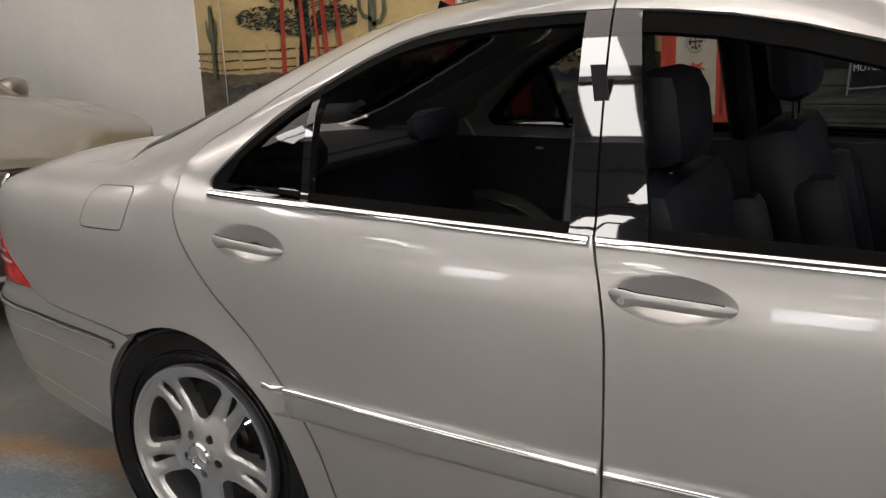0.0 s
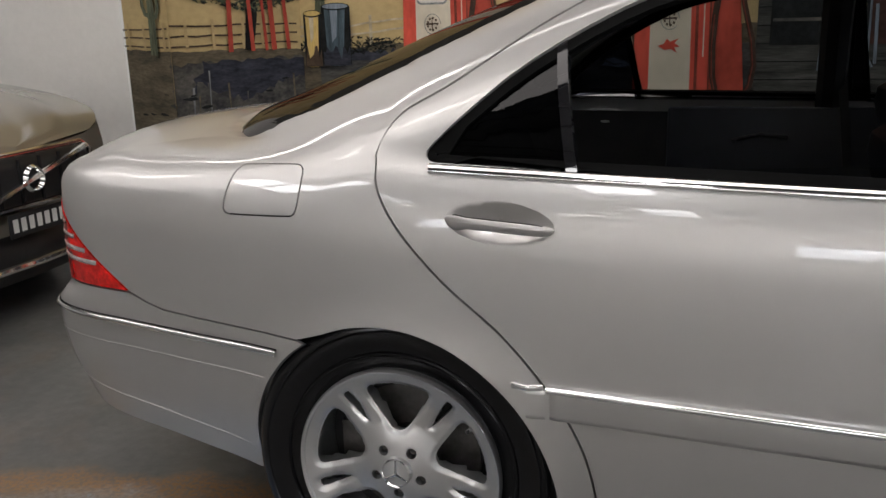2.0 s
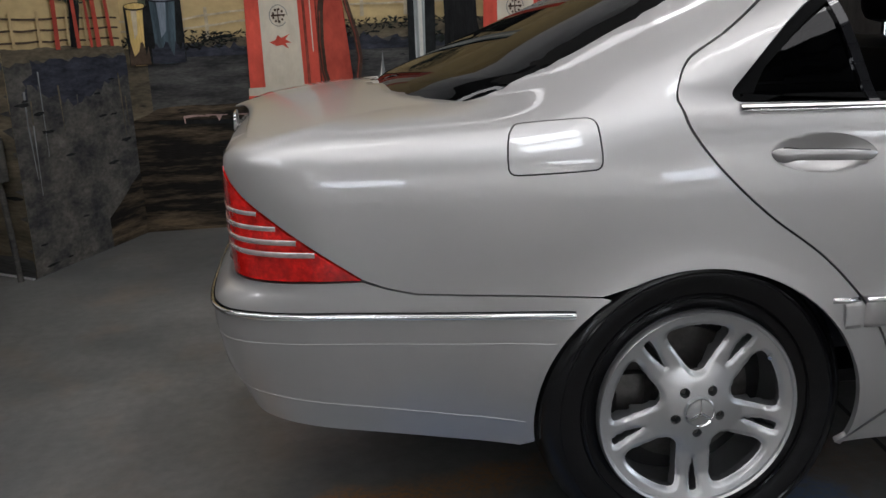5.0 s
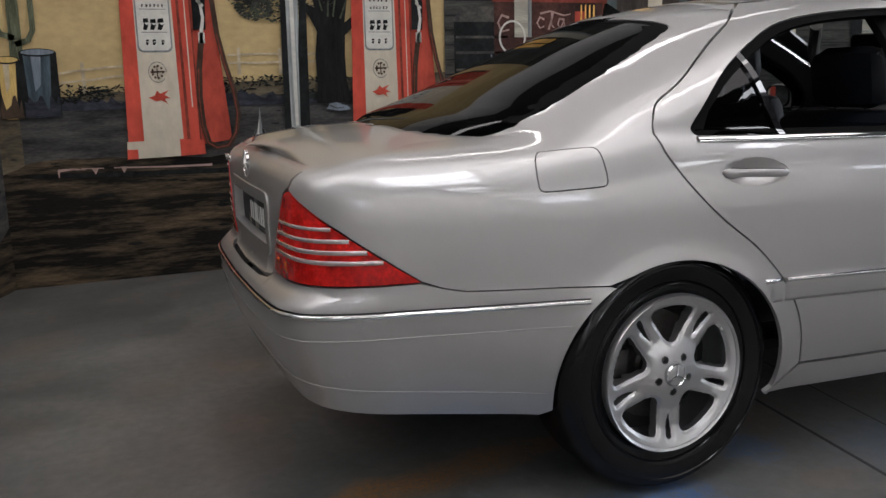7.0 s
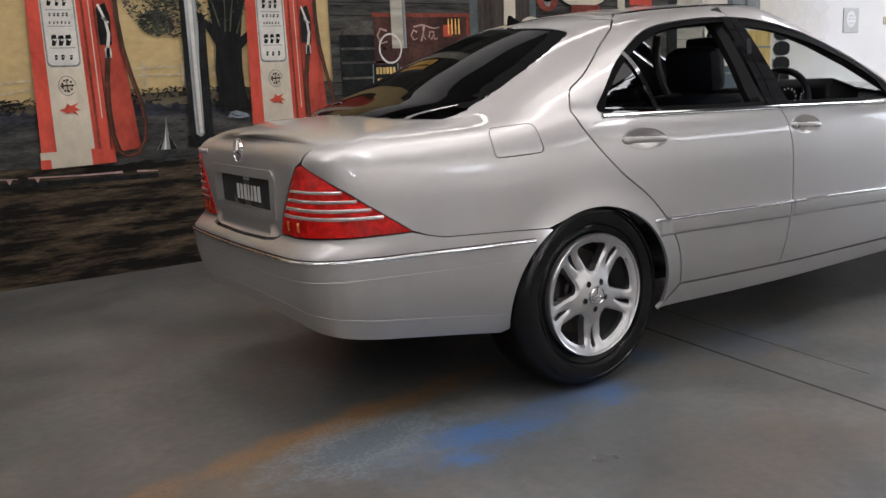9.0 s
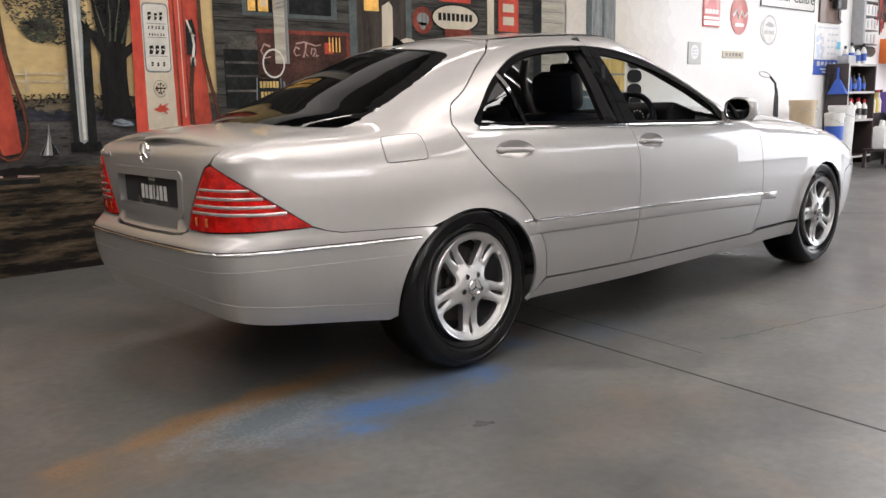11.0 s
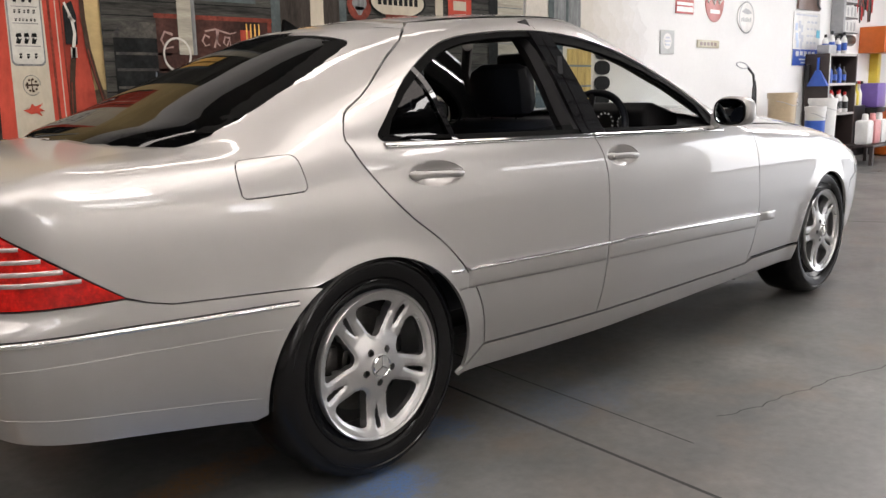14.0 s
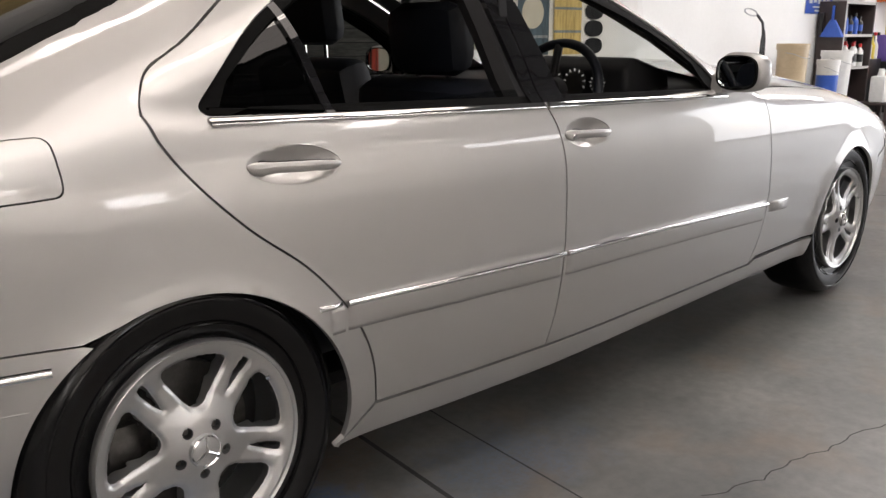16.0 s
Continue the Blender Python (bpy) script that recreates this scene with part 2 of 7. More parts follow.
def panel(name, poly, fn, material, parent, holes=(), grid=0.035, edge=0.02, gap=0.0022, flange=0.012, out=0.0, side=-1, label="", soft=1e-3, rings=()):
    """A sheet cut to a polygon in the surface's own coordinates, laid on the surface fn, with its rim turned in. side 1: the mirrored one."""
    poly = resample(shrink(poly, gap), edge)
    holes = [resample(h, edge) for h in holes]
    loops = [poly] + holes
    pts, edges = [], []
    for lp in loops:
        base = len(pts)
        pts += lp
        edges += [(base + i, base + (i + 1) % len(lp)) for i in range(len(lp))]
    for lp in rings:
        lp = resample(lp, edge)
        base = len(pts)
        pts += lp
        edges += [(base + i, base + (i + 1) % len(lp)) for i in range(len(lp))]
    a = np.array(poly)
    gx, gy = np.meshgrid(np.arange(a[:, 0].min() + grid / 2, a[:, 0].max(), grid), np.arange(a[:, 1].min() + grid / 2, a[:, 1].max(), grid))
    gx, gy = gx.ravel(), gy.ravel()
    ok = inside(poly, gx, gy)
    for h in holes:
        ok &= ~inside(h, gx, gy)
    rim = np.array(pts)
    for x, y in zip(gx[ok], gy[ok]):
        if np.min((rim[:, 0] - x) ** 2 + (rim[:, 1] - y) ** 2) > (grid * 0.45) ** 2:
            pts.append((x, y))
    from_cdt = geometry.delaunay_2d_cdt([Vector(p) for p in pts], edges, [], 0, 1e-7)
    vs = np.array([tuple(v) for v in from_cdt[0]])
    tris = np.array(from_cdt[2])
    c = vs[tris].mean(axis=1)
    ok = inside(poly, c[:, 0], c[:, 1])
    for h in holes:
        ok &= ~inside(h, c[:, 0], c[:, 1])
    tris = tris[ok]
    p, n = on_surface(fn, vs[:, 0], vs[:, 1], out, soft)
    verts, normals, faces = list(p), list(n), [tuple(t) for t in tris]
    turned = np.sum(np.cross(p[tris[:, 1]] - p[tris[:, 0]], p[tris[:, 2]] - p[tris[:, 0]]) * n[tris].sum(axis=1), axis=1)
    if np.sum(turned) < 0:
        faces = [f[::-1] for f in faces]
    if flange:
        count = {}
        for f in faces:
            for i in range(3):
                e = (f[i], f[(i + 1) % 3])
                count[e] = count.get(e, 0) + 1
        for (i, j) in [e for e in count if (e[1], e[0]) not in count]:
            b = len(verts)
            d = np.cross(p[j] - p[i], n[i])
            d = d / max(1e-9, np.linalg.norm(d))
            verts += [p[i], p[j], p[j] - n[j] * flange, p[i] - n[i] * flange]
            normals += [d, d, d, d]
            faces.append((b + 1, b, b + 3, b + 2))
    verts, normals = np.array(verts), np.array(normals)
    if side > 0:
        verts[:, 1] *= -1
        normals[:, 1] *= -1
        faces = [f[::-1] for f in faces]
    return link_mesh(name, verts, faces, material, parent, normals, label=label)


def on_surface(fn, u, v, out=0.0, e=1e-3):
    """Points and normals of the surface fn at the coordinates u, v."""
    u, v = np.asarray(u, float), np.asarray(v, float)
    p = np.stack(fn(u, v), axis=-1)
    du = np.stack(fn(u + e, v), axis=-1) - np.stack(fn(u - e, v), axis=-1)
    dv = np.stack(fn(u, v + e), axis=-1) - np.stack(fn(u, v - e), axis=-1)
    n = np.cross(du, dv)
    n /= np.maximum(1e-12, np.linalg.norm(n, axis=-1, keepdims=True))
    core = np.stack([np.clip(p[..., 0], -0.3, 3.0), 0 * p[..., 1], 0 * p[..., 2] + 0.5], axis=-1)
    flip = np.where(np.sum((p - core) * n, axis=-1) < 0, -1.0, 1.0)
    n *= flip[..., None]
    return p + n * out, n


def sheet(name, rows, material, parent, label="", flip=False):
    """A smooth skin through rows of points."""
    k, n = len(rows), len(rows[0])
    verts = [p for r in rows for p in r]
    faces = [(i * n + j, i * n + j + 1, (i + 1) * n + j + 1, (i + 1) * n + j) for i in range(k - 1) for j in range(n - 1)]
    if flip:
        faces = [f[::-1] for f in faces]
    return link_mesh(name, verts, faces, material, parent, label=label)


# ---- the room: floor, walls, ceiling ----
MURAL_Y, END_X = 2.49, 14.1
WEST, CORNER, TURN = (-2.70, 2.02), (-2.15, 1.64), (-1.80, MURAL_Y)  # plan of the wall that juts out at the mural's end


def wall(name, x0, x1, y0, y1, z0, z1, material):
    return tagged(part(name, box(x0, x1, y0, y1, z0, z1), material, smooth=False), kind="structure")


def floor_paint():
    """Worn grey floor paint: cloudy wear, dark oil spots, a rust-brown stain and spilt blue chalk paint beside the rear wheel."""
    m, nt, p = nodes_of("worn_painted_concrete")
    co = nt.nodes.new("ShaderNodeTexCoord")
    pos = co.outputs["Object"]
    _, cloud = noise_ramp(nt, 0.8, (0.082, 0.084, 0.083), (0.165, 0.164, 0.160), detail=8, vec=pos)
    _, grain = noise_ramp(nt, 24, (0.78, 0.78, 0.78), (1.14, 1.14, 1.13), detail=10, vec=pos)
    _, patch = noise_ramp(nt, 3.3, (0.80, 0.82, 0.82), (1.14, 1.11, 1.08), detail=7, vec=pos)
    col = mix_rgb(nt, 1.0, mix_rgb(nt, 1.0, cloud.outputs[0], patch.outputs[0], "MULTIPLY"), grain.outputs[0], "MULTIPLY")
    _, brown = noise_ramp(nt, 2.6, (0, 0, 0), (1, 1, 1), stops=(0.52, 0.72), vec=pos)
    col = mix_rgb(nt, math_node(nt, "MULTIPLY", brown.outputs[0], 0.35), col, (0.20, 0.13, 0.075))
    _, oil = noise_ramp(nt, 3.7, (0, 0, 0), (1, 1, 1), stops=(0.66, 0.74), vec=pos)
    col = mix_rgb(nt, math_node(nt, "MULTIPLY", oil.outputs[0], 0.45), col, (0.05, 0.05, 0.05))

    def stain(cx, cy, rx, ry, turn, colour, strength, noise_scale, lo, hi):
        """A ragged stain round a spot of the floor."""
        nonlocal col
        mp = nt.nodes.new("ShaderNodeMapping")
        mp.vector_type = "TEXTURE"
        mp.inputs["Location"].default_value = (cx, cy, 0)
        mp.inputs["Rotation"].default_value = (0, 0, radians(turn))
        mp.inputs["Scale"].default_value = (rx, ry, 1)
        nt.links.new(pos, mp.inputs[0])
        length = nt.nodes.new("ShaderNodeVectorMath")
        length.operation = "LENGTH"
        nt.links.new(mp.outputs[0], length.inputs[0])
        near = math_node(nt, "SUBTRACT", 1.0, length.outputs["Value"])
        tex, _ = noise_ramp(nt, noise_scale, (0, 0, 0), (1, 1, 1), detail=9, vec=pos)
        ragged = math_node(nt, "ADD", near, math_node(nt, "MULTIPLY", math_node(nt, "SUBTRACT", tex.outputs["Fac"], 0.5), 2.1))
        ramp = nt.nodes.new("ShaderNodeMapRange")
        ramp.inputs["From Min"].default_value, ramp.inputs["From Max"].default_value, ramp.inputs["To Max"].default_value = lo, hi, strength
        nt.links.new(ragged, ramp.inputs["Value"])
        _, grit = noise_ramp(nt, 75, (0.3, 0.3, 0.3), (1, 1, 1), detail=6, stops=(0.42, 0.56), vec=pos)
        col = mix_rgb(nt, math_node(nt, "MULTIPLY", ramp.outputs[0], grit.outputs[0]), col, colour)

    stain(-0.20, -1.10, 0.85, 0.45, 8, (0.125, 0.140, 0.15), 0.5, 5.0, 0.05, 0.8)
    stain(-0.78, -0.585, 0.78, 0.085, 10, (0.27, 0.14, 0.045), 1.0, 7.0, -0.2, 0.6)
    stain(-1.25, -0.78, 0.55, 0.22, 12, (0.20, 0.13, 0.07), 0.6, 5.0, 0.1, 0.9)
    stain(-0.86, -0.80, 0.36, 0.20, 8, (0.20, 0.235, 0.265), 0.95, 14.0, -0.1, 0.55)
    stain(-0.86, -0.78, 0.30, 0.13, 14, (0.055, 0.080, 0.105), 0.7, 60.0, 0.25, 0.55)
    stain(-0.50, -0.97, 0.60, 0.20, 4, (0.09, 0.13, 0.20), 0.6, 20.0, 0.1, 0.6)
    stain(-0.57, -0.94, 0.20, 0.12, -14, (0.055, 0.155, 0.39), 0.95, 17.0, 0.05, 0.75)
    stain(-0.40, -0.99, 0.20, 0.07, -8, (0.060, 0.15, 0.35), 0.85, 20.0, 0.10, 0.8)
    stain(-0.69, -1.07, 0.11, 0.055, -30, (0.055, 0.155, 0.39), 0.9, 22.0, 0.05, 0.7)
    stain(-0.01, -0.94, 0.17, 0.14, 30, (0.055, 0.14, 0.34), 0.9, 16.0, 0.05, 0.8)
    stain(-0.22, -0.90, 0.25, 0.08, 10, (0.07, 0.12, 0.22), 0.7, 26.0, 0.05, 0.5)
    stain(0.38, -0.74, 0.12, 0.14, 0, (0.06, 0.12, 0.24), 0.7, 24.0, 0.1, 0.5)
    stain(0.85, -0.90, 0.40, 0.24, 0, (0.10, 0.135, 0.19), 0.6, 9.0, 0.1, 0.7)
    stain(0.45, -0.55, 0.30, 0.20, 0, (0.17, 0.09, 0.04), 0.5, 8.0, 0.1, 0.8)
    stain(0.05, -1.60, 0.9, 0.35, 12, (0.16, 0.115, 0.08), 0.4, 4.0, 0.1, 0.9)
    nt.links.new(col, p.inputs["Base Color"])
    tex, gloss = noise_ramp(nt, 1.6, (0.26, 0.26, 0.26), (0.50, 0.50, 0.50), detail=6, vec=pos)
    nt.links.new(gloss.outputs[0], p.inputs["Roughness"])
    fine, _ = noise_ramp(nt, 60, (0, 0, 0), (1, 1, 1), vec=pos)
    b = nt.nodes.new("ShaderNodeBump")
    b.inputs["Strength"].default_value, b.inputs["Distance"].default_value = 0.18, 0.002
    nt.links.new(fine.outputs["Fac"], b.inputs["Height"])
    nt.links.new(b.outputs[0], p.inputs["Normal"])
    return m


def math_node(nt, op, a, b):
    n = nt.nodes.new("ShaderNodeMath")
    n.operation = op
    for k, v in ((0, a), (1, b)):
        if isinstance(v, (int, float)):
            n.inputs[k].default_value = v
        else:
            nt.links.new(v, n.inputs[k])
    return n.outputs[0]


floor = wall("floor", -9, END_X, -9, 4.5, -0.2, 0.0, floor_paint())
wall("wall_mural_side", -1.80, END_X, MURAL_Y, MURAL_Y + 0.25, 0, 4.2, WHITE_WALL)
wall("wall_recess", -9, WEST[0], WEST[1], WEST[1] + 0.25, 0, 4.2, CONCRETE_WHITE)
bm = bmesh.new()
foot = [bm.verts.new((x, y, 0)) for x, y in (WEST, CORNER, TURN, (TURN[0], MURAL_Y + 0.25), (WEST[0], MURAL_Y + 0.25))]
head = [bm.verts.new((v.co.x, v.co.y, 4.2)) for v in foot]
bm.faces.new(head)
for i in range(5):
    bm.faces.new((foot[i], foot[(i + 1) % 5], head[(i + 1) % 5], head[i]))
tagged(part("wall_return", bm, WHITE_WALL, smooth=False), kind="structure")
wall("wall_end", END_X, END_X + 0.2, -0.4, MURAL_Y + 0.25, 0, 4.2, WHITE_WALL)
wall("wall_end_far", END_X, END_X + 0.2, -9, -6.4, 0, 4.2, WHITE_WALL)
wall("wall_end_head", END_X, END_X + 0.2, -6.4, -0.4, 3.7, 4.2, WHITE_WALL)
# unseen back and west walls, made pale to brighten the car's paint
wall("wall_back", -9, END_X + 0.2, -9.2, -9, 0, 4.2, WHITE_WALL)
wall("wall_west", -9.2, -9, -9.2, 3.25, 0, 4.2, CONCRETE_WHITE)
wall("ceiling", -9.2, END_X + 0.2, -9.2, 3.25, 4.2, 4.35, CEILING)
wall("ground_outside", END_X, END_X + 25, -20, 14, -0.25, -0.01, surface("pale_concrete_yard", (0.42, 0.41, 0.39), 0.8))
area_lamp("doorway_daylight", look((END_X - 0.05, -3.4, 1.9), (3.5, 0.6, 0.9)), 5.8, 3.6, 240, (0.97, 0.985, 1.0))
LAMP_TUBE = surface("lit_fluorescent_tube", (0.9, 0.9, 0.9), 0.4, vary=0.02, bump=0, emit=((1.0, 0.93, 0.83), 16.0))
LAMP_BODY = surface("white_lamp_housing", (0.75, 0.75, 0.73), 0.4, vary=0.05)


def batten(x, y, z, length, turn=0):
    """A twin fluorescent batten under the ceiling with its own light."""
    ob = empty("fluorescent_light", (x, y, z), label="twin-tube white fluorescent batten light hanging under the ceiling", category="ceiling light", group="fluorescent lights")
    ob.rotation_euler = (0, 0, radians(turn))
    part("housing", box(-length / 2, length / 2, -0.09, 0.09, 0.02, 0.08, bevel=0.01), LAMP_BODY, ob)
    for k in (-0.045, 0.045):
        part("tube", tube(bmesh.new(), [(-length / 2 + 0.03, k, 0), (length / 2 - 0.03, k, 0)], 0.016, 10), LAMP_TUBE, ob)
    part("hanger", box(-0.02, 0.02, -0.02, 0.02, 0.08, 4.2 - z), LAMP_BODY, ob)
    return ob


# unseen battens: far row inferred from streaks in paint, the rest added for light
for x, y in ((-4.2, -6.6), (-1.0, -6.6), (2.0, -6.6), (5.0, -6.6), (-4.6, -1.1), (-1.9, -1.1), (0.9, -1.1), (-2.6, 0.9), (0.6, 0.9), (5.5, -0.6), (8.5, -0.6), (11.5, -0.6)):
    batten(x, y, 3.75, 1.5)
# added fill lamps: over the car, on mural and back wall, at the far end
area_lamp("batten_row_glow_wall", look((-1.2, -1.3, 3.7), (-1.2, -1.2, 0)), 9.0, 1.8, 118, (1.0, 0.91, 0.83))
area_lamp("batten_row_glow_mural", look((-1.0, 0.9, 3.7), (-1.0, 2.5, 0.9)), 7.0, 0.3, 40, (1.0, 0.91, 0.83))
for x in (-4.2, -1.0, 2.0, 5.0):
    area_lamp("batten_glow_far", look((x, -6.6, 3.6), (x, -9.0, 2.1)), 1.5, 0.3, 100, (1.0, 0.91, 0.81))
area_lamp("batten_row_glow_end", look((9.0, -0.6, 3.7), (9.0, -0.6, 0)), 8.5, 1.0, 260, (1.0, 0.97, 0.94))
SKYLIGHT = surface("milky_roof_panel", (0.85, 0.87, 0.88), 0.5, vary=0.04, emit=((1.0, 0.97, 0.92), 14.0))
WINDOW_GLOW = surface("bright_frosted_pane", (0.85, 0.87, 0.88), 0.5, vary=0.04, emit=((0.97, 0.98, 1.0), 7.0))
PURLIN = surface("dark_steel_purlin", (0.06, 0.06, 0.062), 0.6, vary=0.15)
for k in range(4):
    tagged(part("high_window", box(7.6 + k * 1.3, 8.82 + k * 1.3, -9.0, -8.985, 3.1, 3.6), WINDOW_GLOW, smooth=False), "milky daylight window pane high in the back wall", "window", "high windows")
LOUVRE_GLOW = surface("bright_louvre_pane", (0.85, 0.87, 0.88), 0.5, vary=0.04, emit=((0.97, 0.98, 1.0), 13.0))
for wx, wz in ((0.75, 1.75), (-4.7, 2.2)):
    louvre = empty("louvre_window", (wx, -8.99, wz), label="bright louvre window of narrow frosted panes in the back wall", category="window", group="louvre windows")
    for k in range(5):
        part("louvre_pane", box(0.0, 0.95, -0.006, 0.03, 0.19 * k, 0.19 * k + 0.085, bevel=0.004), LOUVRE_GLOW, louvre)
    for x in (-0.03, 1.2):
        part("louvre_frame", box(x, x + 0.03, -0.008, 0.04, -0.04, 0.92), PURLIN, louvre)
# unseen dark band, added so the car's flank mirrors a dark lower edge
wall("wall_back_dado", -9, END_X, -8.999, -8.97, 0.001, 0.55, surface("dark_grey_mirror_band", (0.05, 0.05, 0.052), 0.5, vary=0.15))
for x in (-4.1, -0.68, 2.75):
    for y0, y1 in ((-3.44, -2.75), (-2.66, -1.85), (-6.3, -5.2)):
        sk = part("skylight", box(x, x + 0.48, y0, y1, 4.185, 4.2), SKYLIGHT, smooth=False)
        tagged(sk, "milky corrugated roof light panel in the ceiling", "skylight", "roof lights")
for y in (-7.3, -5.8, -4.4, -3.50, -2.705, -1.80):
    tagged(part("purlin", box(-9, END_X, y - 0.03, y + 0.03, 4.08, 4.184), PURLIN, smooth=False), kind="structure")
# expansion joints and a wandering crack in the floor
JOINT = surface("dark_joint_filler", (0.035, 0.035, 0.035), 0.8)


def floor_line(name, pts, width):
    bm = bmesh.new()
    prev = None
    for i, p in enumerate(pts):
        d = Vector(pts[min(i + 1, len(pts) - 1)]) - Vector(pts[max(i - 1, 0)])
        nrm = Vector((-d.y, d.x)).normalized() * width / 2
        a = [bm.verts.new((p[0] + nrm.x, p[1] + nrm.y, 0.0008)), bm.verts.new((p[0] - nrm.x, p[1] - nrm.y, 0.0008))]
        if prev:
            bm.faces.new((prev[0], a[0], a[1], prev[1]))
        prev = a
    return tagged(part(name, bm, JOINT, floor, smooth=False))


floor_line("floor_joint", [(0.98, 2.2), (0.66, -0.5), (0.58, -1.16), (0.46, -2.2), (0.1, -5.5), (-0.2, -9)], 0.014)
floor_line("floor_joint", [(1.16, 1.2), (0.90, -0.62), (0.84, -1.1), (0.80, -1.4)], 0.006)
floor_line("floor_joint", [(5.36, 0.2), (5.45, 0.0), (5.75, -0.6), (7.5, -4.2)], 0.016)
crack = [(1.05, -1.34)]
rnd = random.Random(4)
while crack[-1][0] < 2.4:
    crack.append((crack[-1][0] + rnd.uniform(0.015, 0.04), crack[-1][1] - 0.004 + rnd.uniform(-0.014, 0.012)))
floor_line("floor_crack", crack, 0.004)

# ---- the silver saloon ----
car = empty("car", (0, -0.14, 0), label="silver metallic four-door saloon car parked on the garage floor", category="car")
car.scale = (1, 1, 1.018)
WB, HUB = 2.965, 0.325
# plan of the flank from the nose round to the tail, against the running length s
PX = spline((-1.56, -0.942), (-1.53, -0.942), (-1.279, -0.937), (-1.109, -0.93), (-1.018, -0.92), (-0.938, -0.893), (-0.858, -0.838), (-0.762, -0.755), (-0.65, -0.65), (-0.35, -0.35), (0, 0), (1, 1), (2, 2), (3.1, 3.1), (3.463, 3.45), (3.72, 3.66), (4.01, 3.77), (4.36, 3.8))
PLAN = spline((-1.56, 0.03), (-1.53, 0.0), (-1.279, -0.25), (-1.109, -0.405), (-1.018, -0.487), (-0.938, -0.556), (-0.858, -0.607), (-0.762, -0.642), (-0.65, -0.665), (-0.35, -0.730), (0, -0.783), (0.4, -0.820), (0.7, -0.839), (1.0, -0.849), (1.4, -0.838), (2.0, -0.816), (2.6, -0.797), (3.1, -0.772), (3.463, -0.730), (3.72, -0.645), (4.01, -0.405), (4.36, 0.0))


def PY(s):
    return PLAN(s) * 0.9755


# how far the skin lies inside that plan at each height: flank, tail, nose
DS = spline((0.18, 0.09), (0.24, 0.055), (0.31, 0.032), (0.40, 0.014), (0.50, 0.004), (0.58, 0.0), (0.68, 0.001), (0.76, 0.005), (0.81, 0.012), (0.86, 0.026), (0.90, 0.048), (0.93, 0.072), (1.0, 0.105), (1.1, 0.160), (1.2, 0.222), (1.25, 0.262), (1.285, 0.305), (1.32, 0.37))
DR = spline((0.20, 0.10), (0.28, 0.03), (0.34, 0.0), (0.42, -0.035), (0.52, -0.050), (0.550, -0.047), (0.577, -0.026), (0.597, 0.004), (0.70, 0.0), (0.80, 0.0), (0.85, 0.004), (0.90, 0.02))
DF = spline((0.18, 0.12), (0.30, 0.02), (0.45, 0.0), (0.60, 0.03), (0.75, 0.12), (0.85, 0.25), (0.95, 0.4))
ZT = spline((-1.53, 0.893), (-1.2, 0.885), (-0.95, 0.880), (-0.85, 0.892), (-0.65, 0.915), (-0.45, 0.928), (-0.25, 0.930), (0, 0.926), (1.0, 0.905), (1.85, 0.890), (2.3, 0.885), (2.8, 0.855), (3.2, 0.800), (3.463, 0.735), (3.72, 0.66), (4.01, 0.61), (4.36, 0.60))
RR = spline((-1.53, 0.05), (-1.0, 0.05), (-0.75, 0.065), (-0.45, 0.06), (-0.15, 0.001), (1.9, 0.001), (2.2, 0.07), (3.2, 0.12), (4.36, 0.10))
XR = spline((0.90, -0.64), (0.93, -0.60), (0.96, -0.56), (1.0, -0.45), (1.1, -0.20), (1.2, 0.06), (1.245, 0.20), (1.30, 0.45))
XF = spline((0.88, 2.36), (0.93, 2.25), (1.0, 2.10), (1.1, 1.89), (1.2, 1.66), (1.29, 1.46), (1.32, 1.38))
LR, LF, POW = 0.65, 0.45, 2.2


def blend(z):
    t = np.clip((z - 0.90) / 0.05, 0, 1)
    return t * t * (3 - 2 * t)


def flank(s, z):
    """The skin of the flank, round nose and tail too, at the running length s and the height z."""
    e = 1e-3
    x, y = PX(s), PY(s)
    tx, ty = PX(s + e) - PX(s - e), PY(s + e) - PY(s - e)
    tl = np.maximum(1e-9, np.hypot(tx, ty))
    nx, ny = ty / tl, -tx / tl
    end = np.where(nx < 0, DR(z), DF(z))
    d = ny * ny * DS(z) + nx * nx * end
    r = RR(s)
    k = np.clip((r - (ZT(s) - z)) / r, 0, 1)
    d = d + np.where(r > 0.005, r * (1 - np.sqrt(np.maximum(0, 1 - k * k * 0.98))), 0)
    w = blend(z)
    px, py = x - nx * d * (1 - w), y - ny * d
    for c in (0.0, WB):
        lip = np.clip((np.hypot(px - c + 0.006, z - 0.298) - 0.326) / 0.13, 0, 1)
        py = py - 0.013 * (1 - lip) ** 2.4 * np.clip((0.80 - z) / 0.25, 0, 1)
    ar = np.clip((XR(z) + LR - px) / LR, 0, 0.97)
    af = np.clip((px - (XF(z) - LF)) / LF, 0, 0.97)
    f = (1 - ar**POW) ** (1 / POW) * (1 - af**POW) ** (1 / POW)
    return px, py * (1 - w + w * f), z + 0 * px


def rear_house(a, z):
    """The rear of the cabin: a runs from the flank round towards the middle."""
    x = XR(z) + LR - a * LR
    y = PY(np.maximum(x, -0.25)) + DS(z)
    return x, y * (1 - np.clip(a, 0, 0.985) ** POW) ** (1 / POW), z + 0 * x


def a_of(x, z):
    return float((XR(z) + LR - x) / LR)


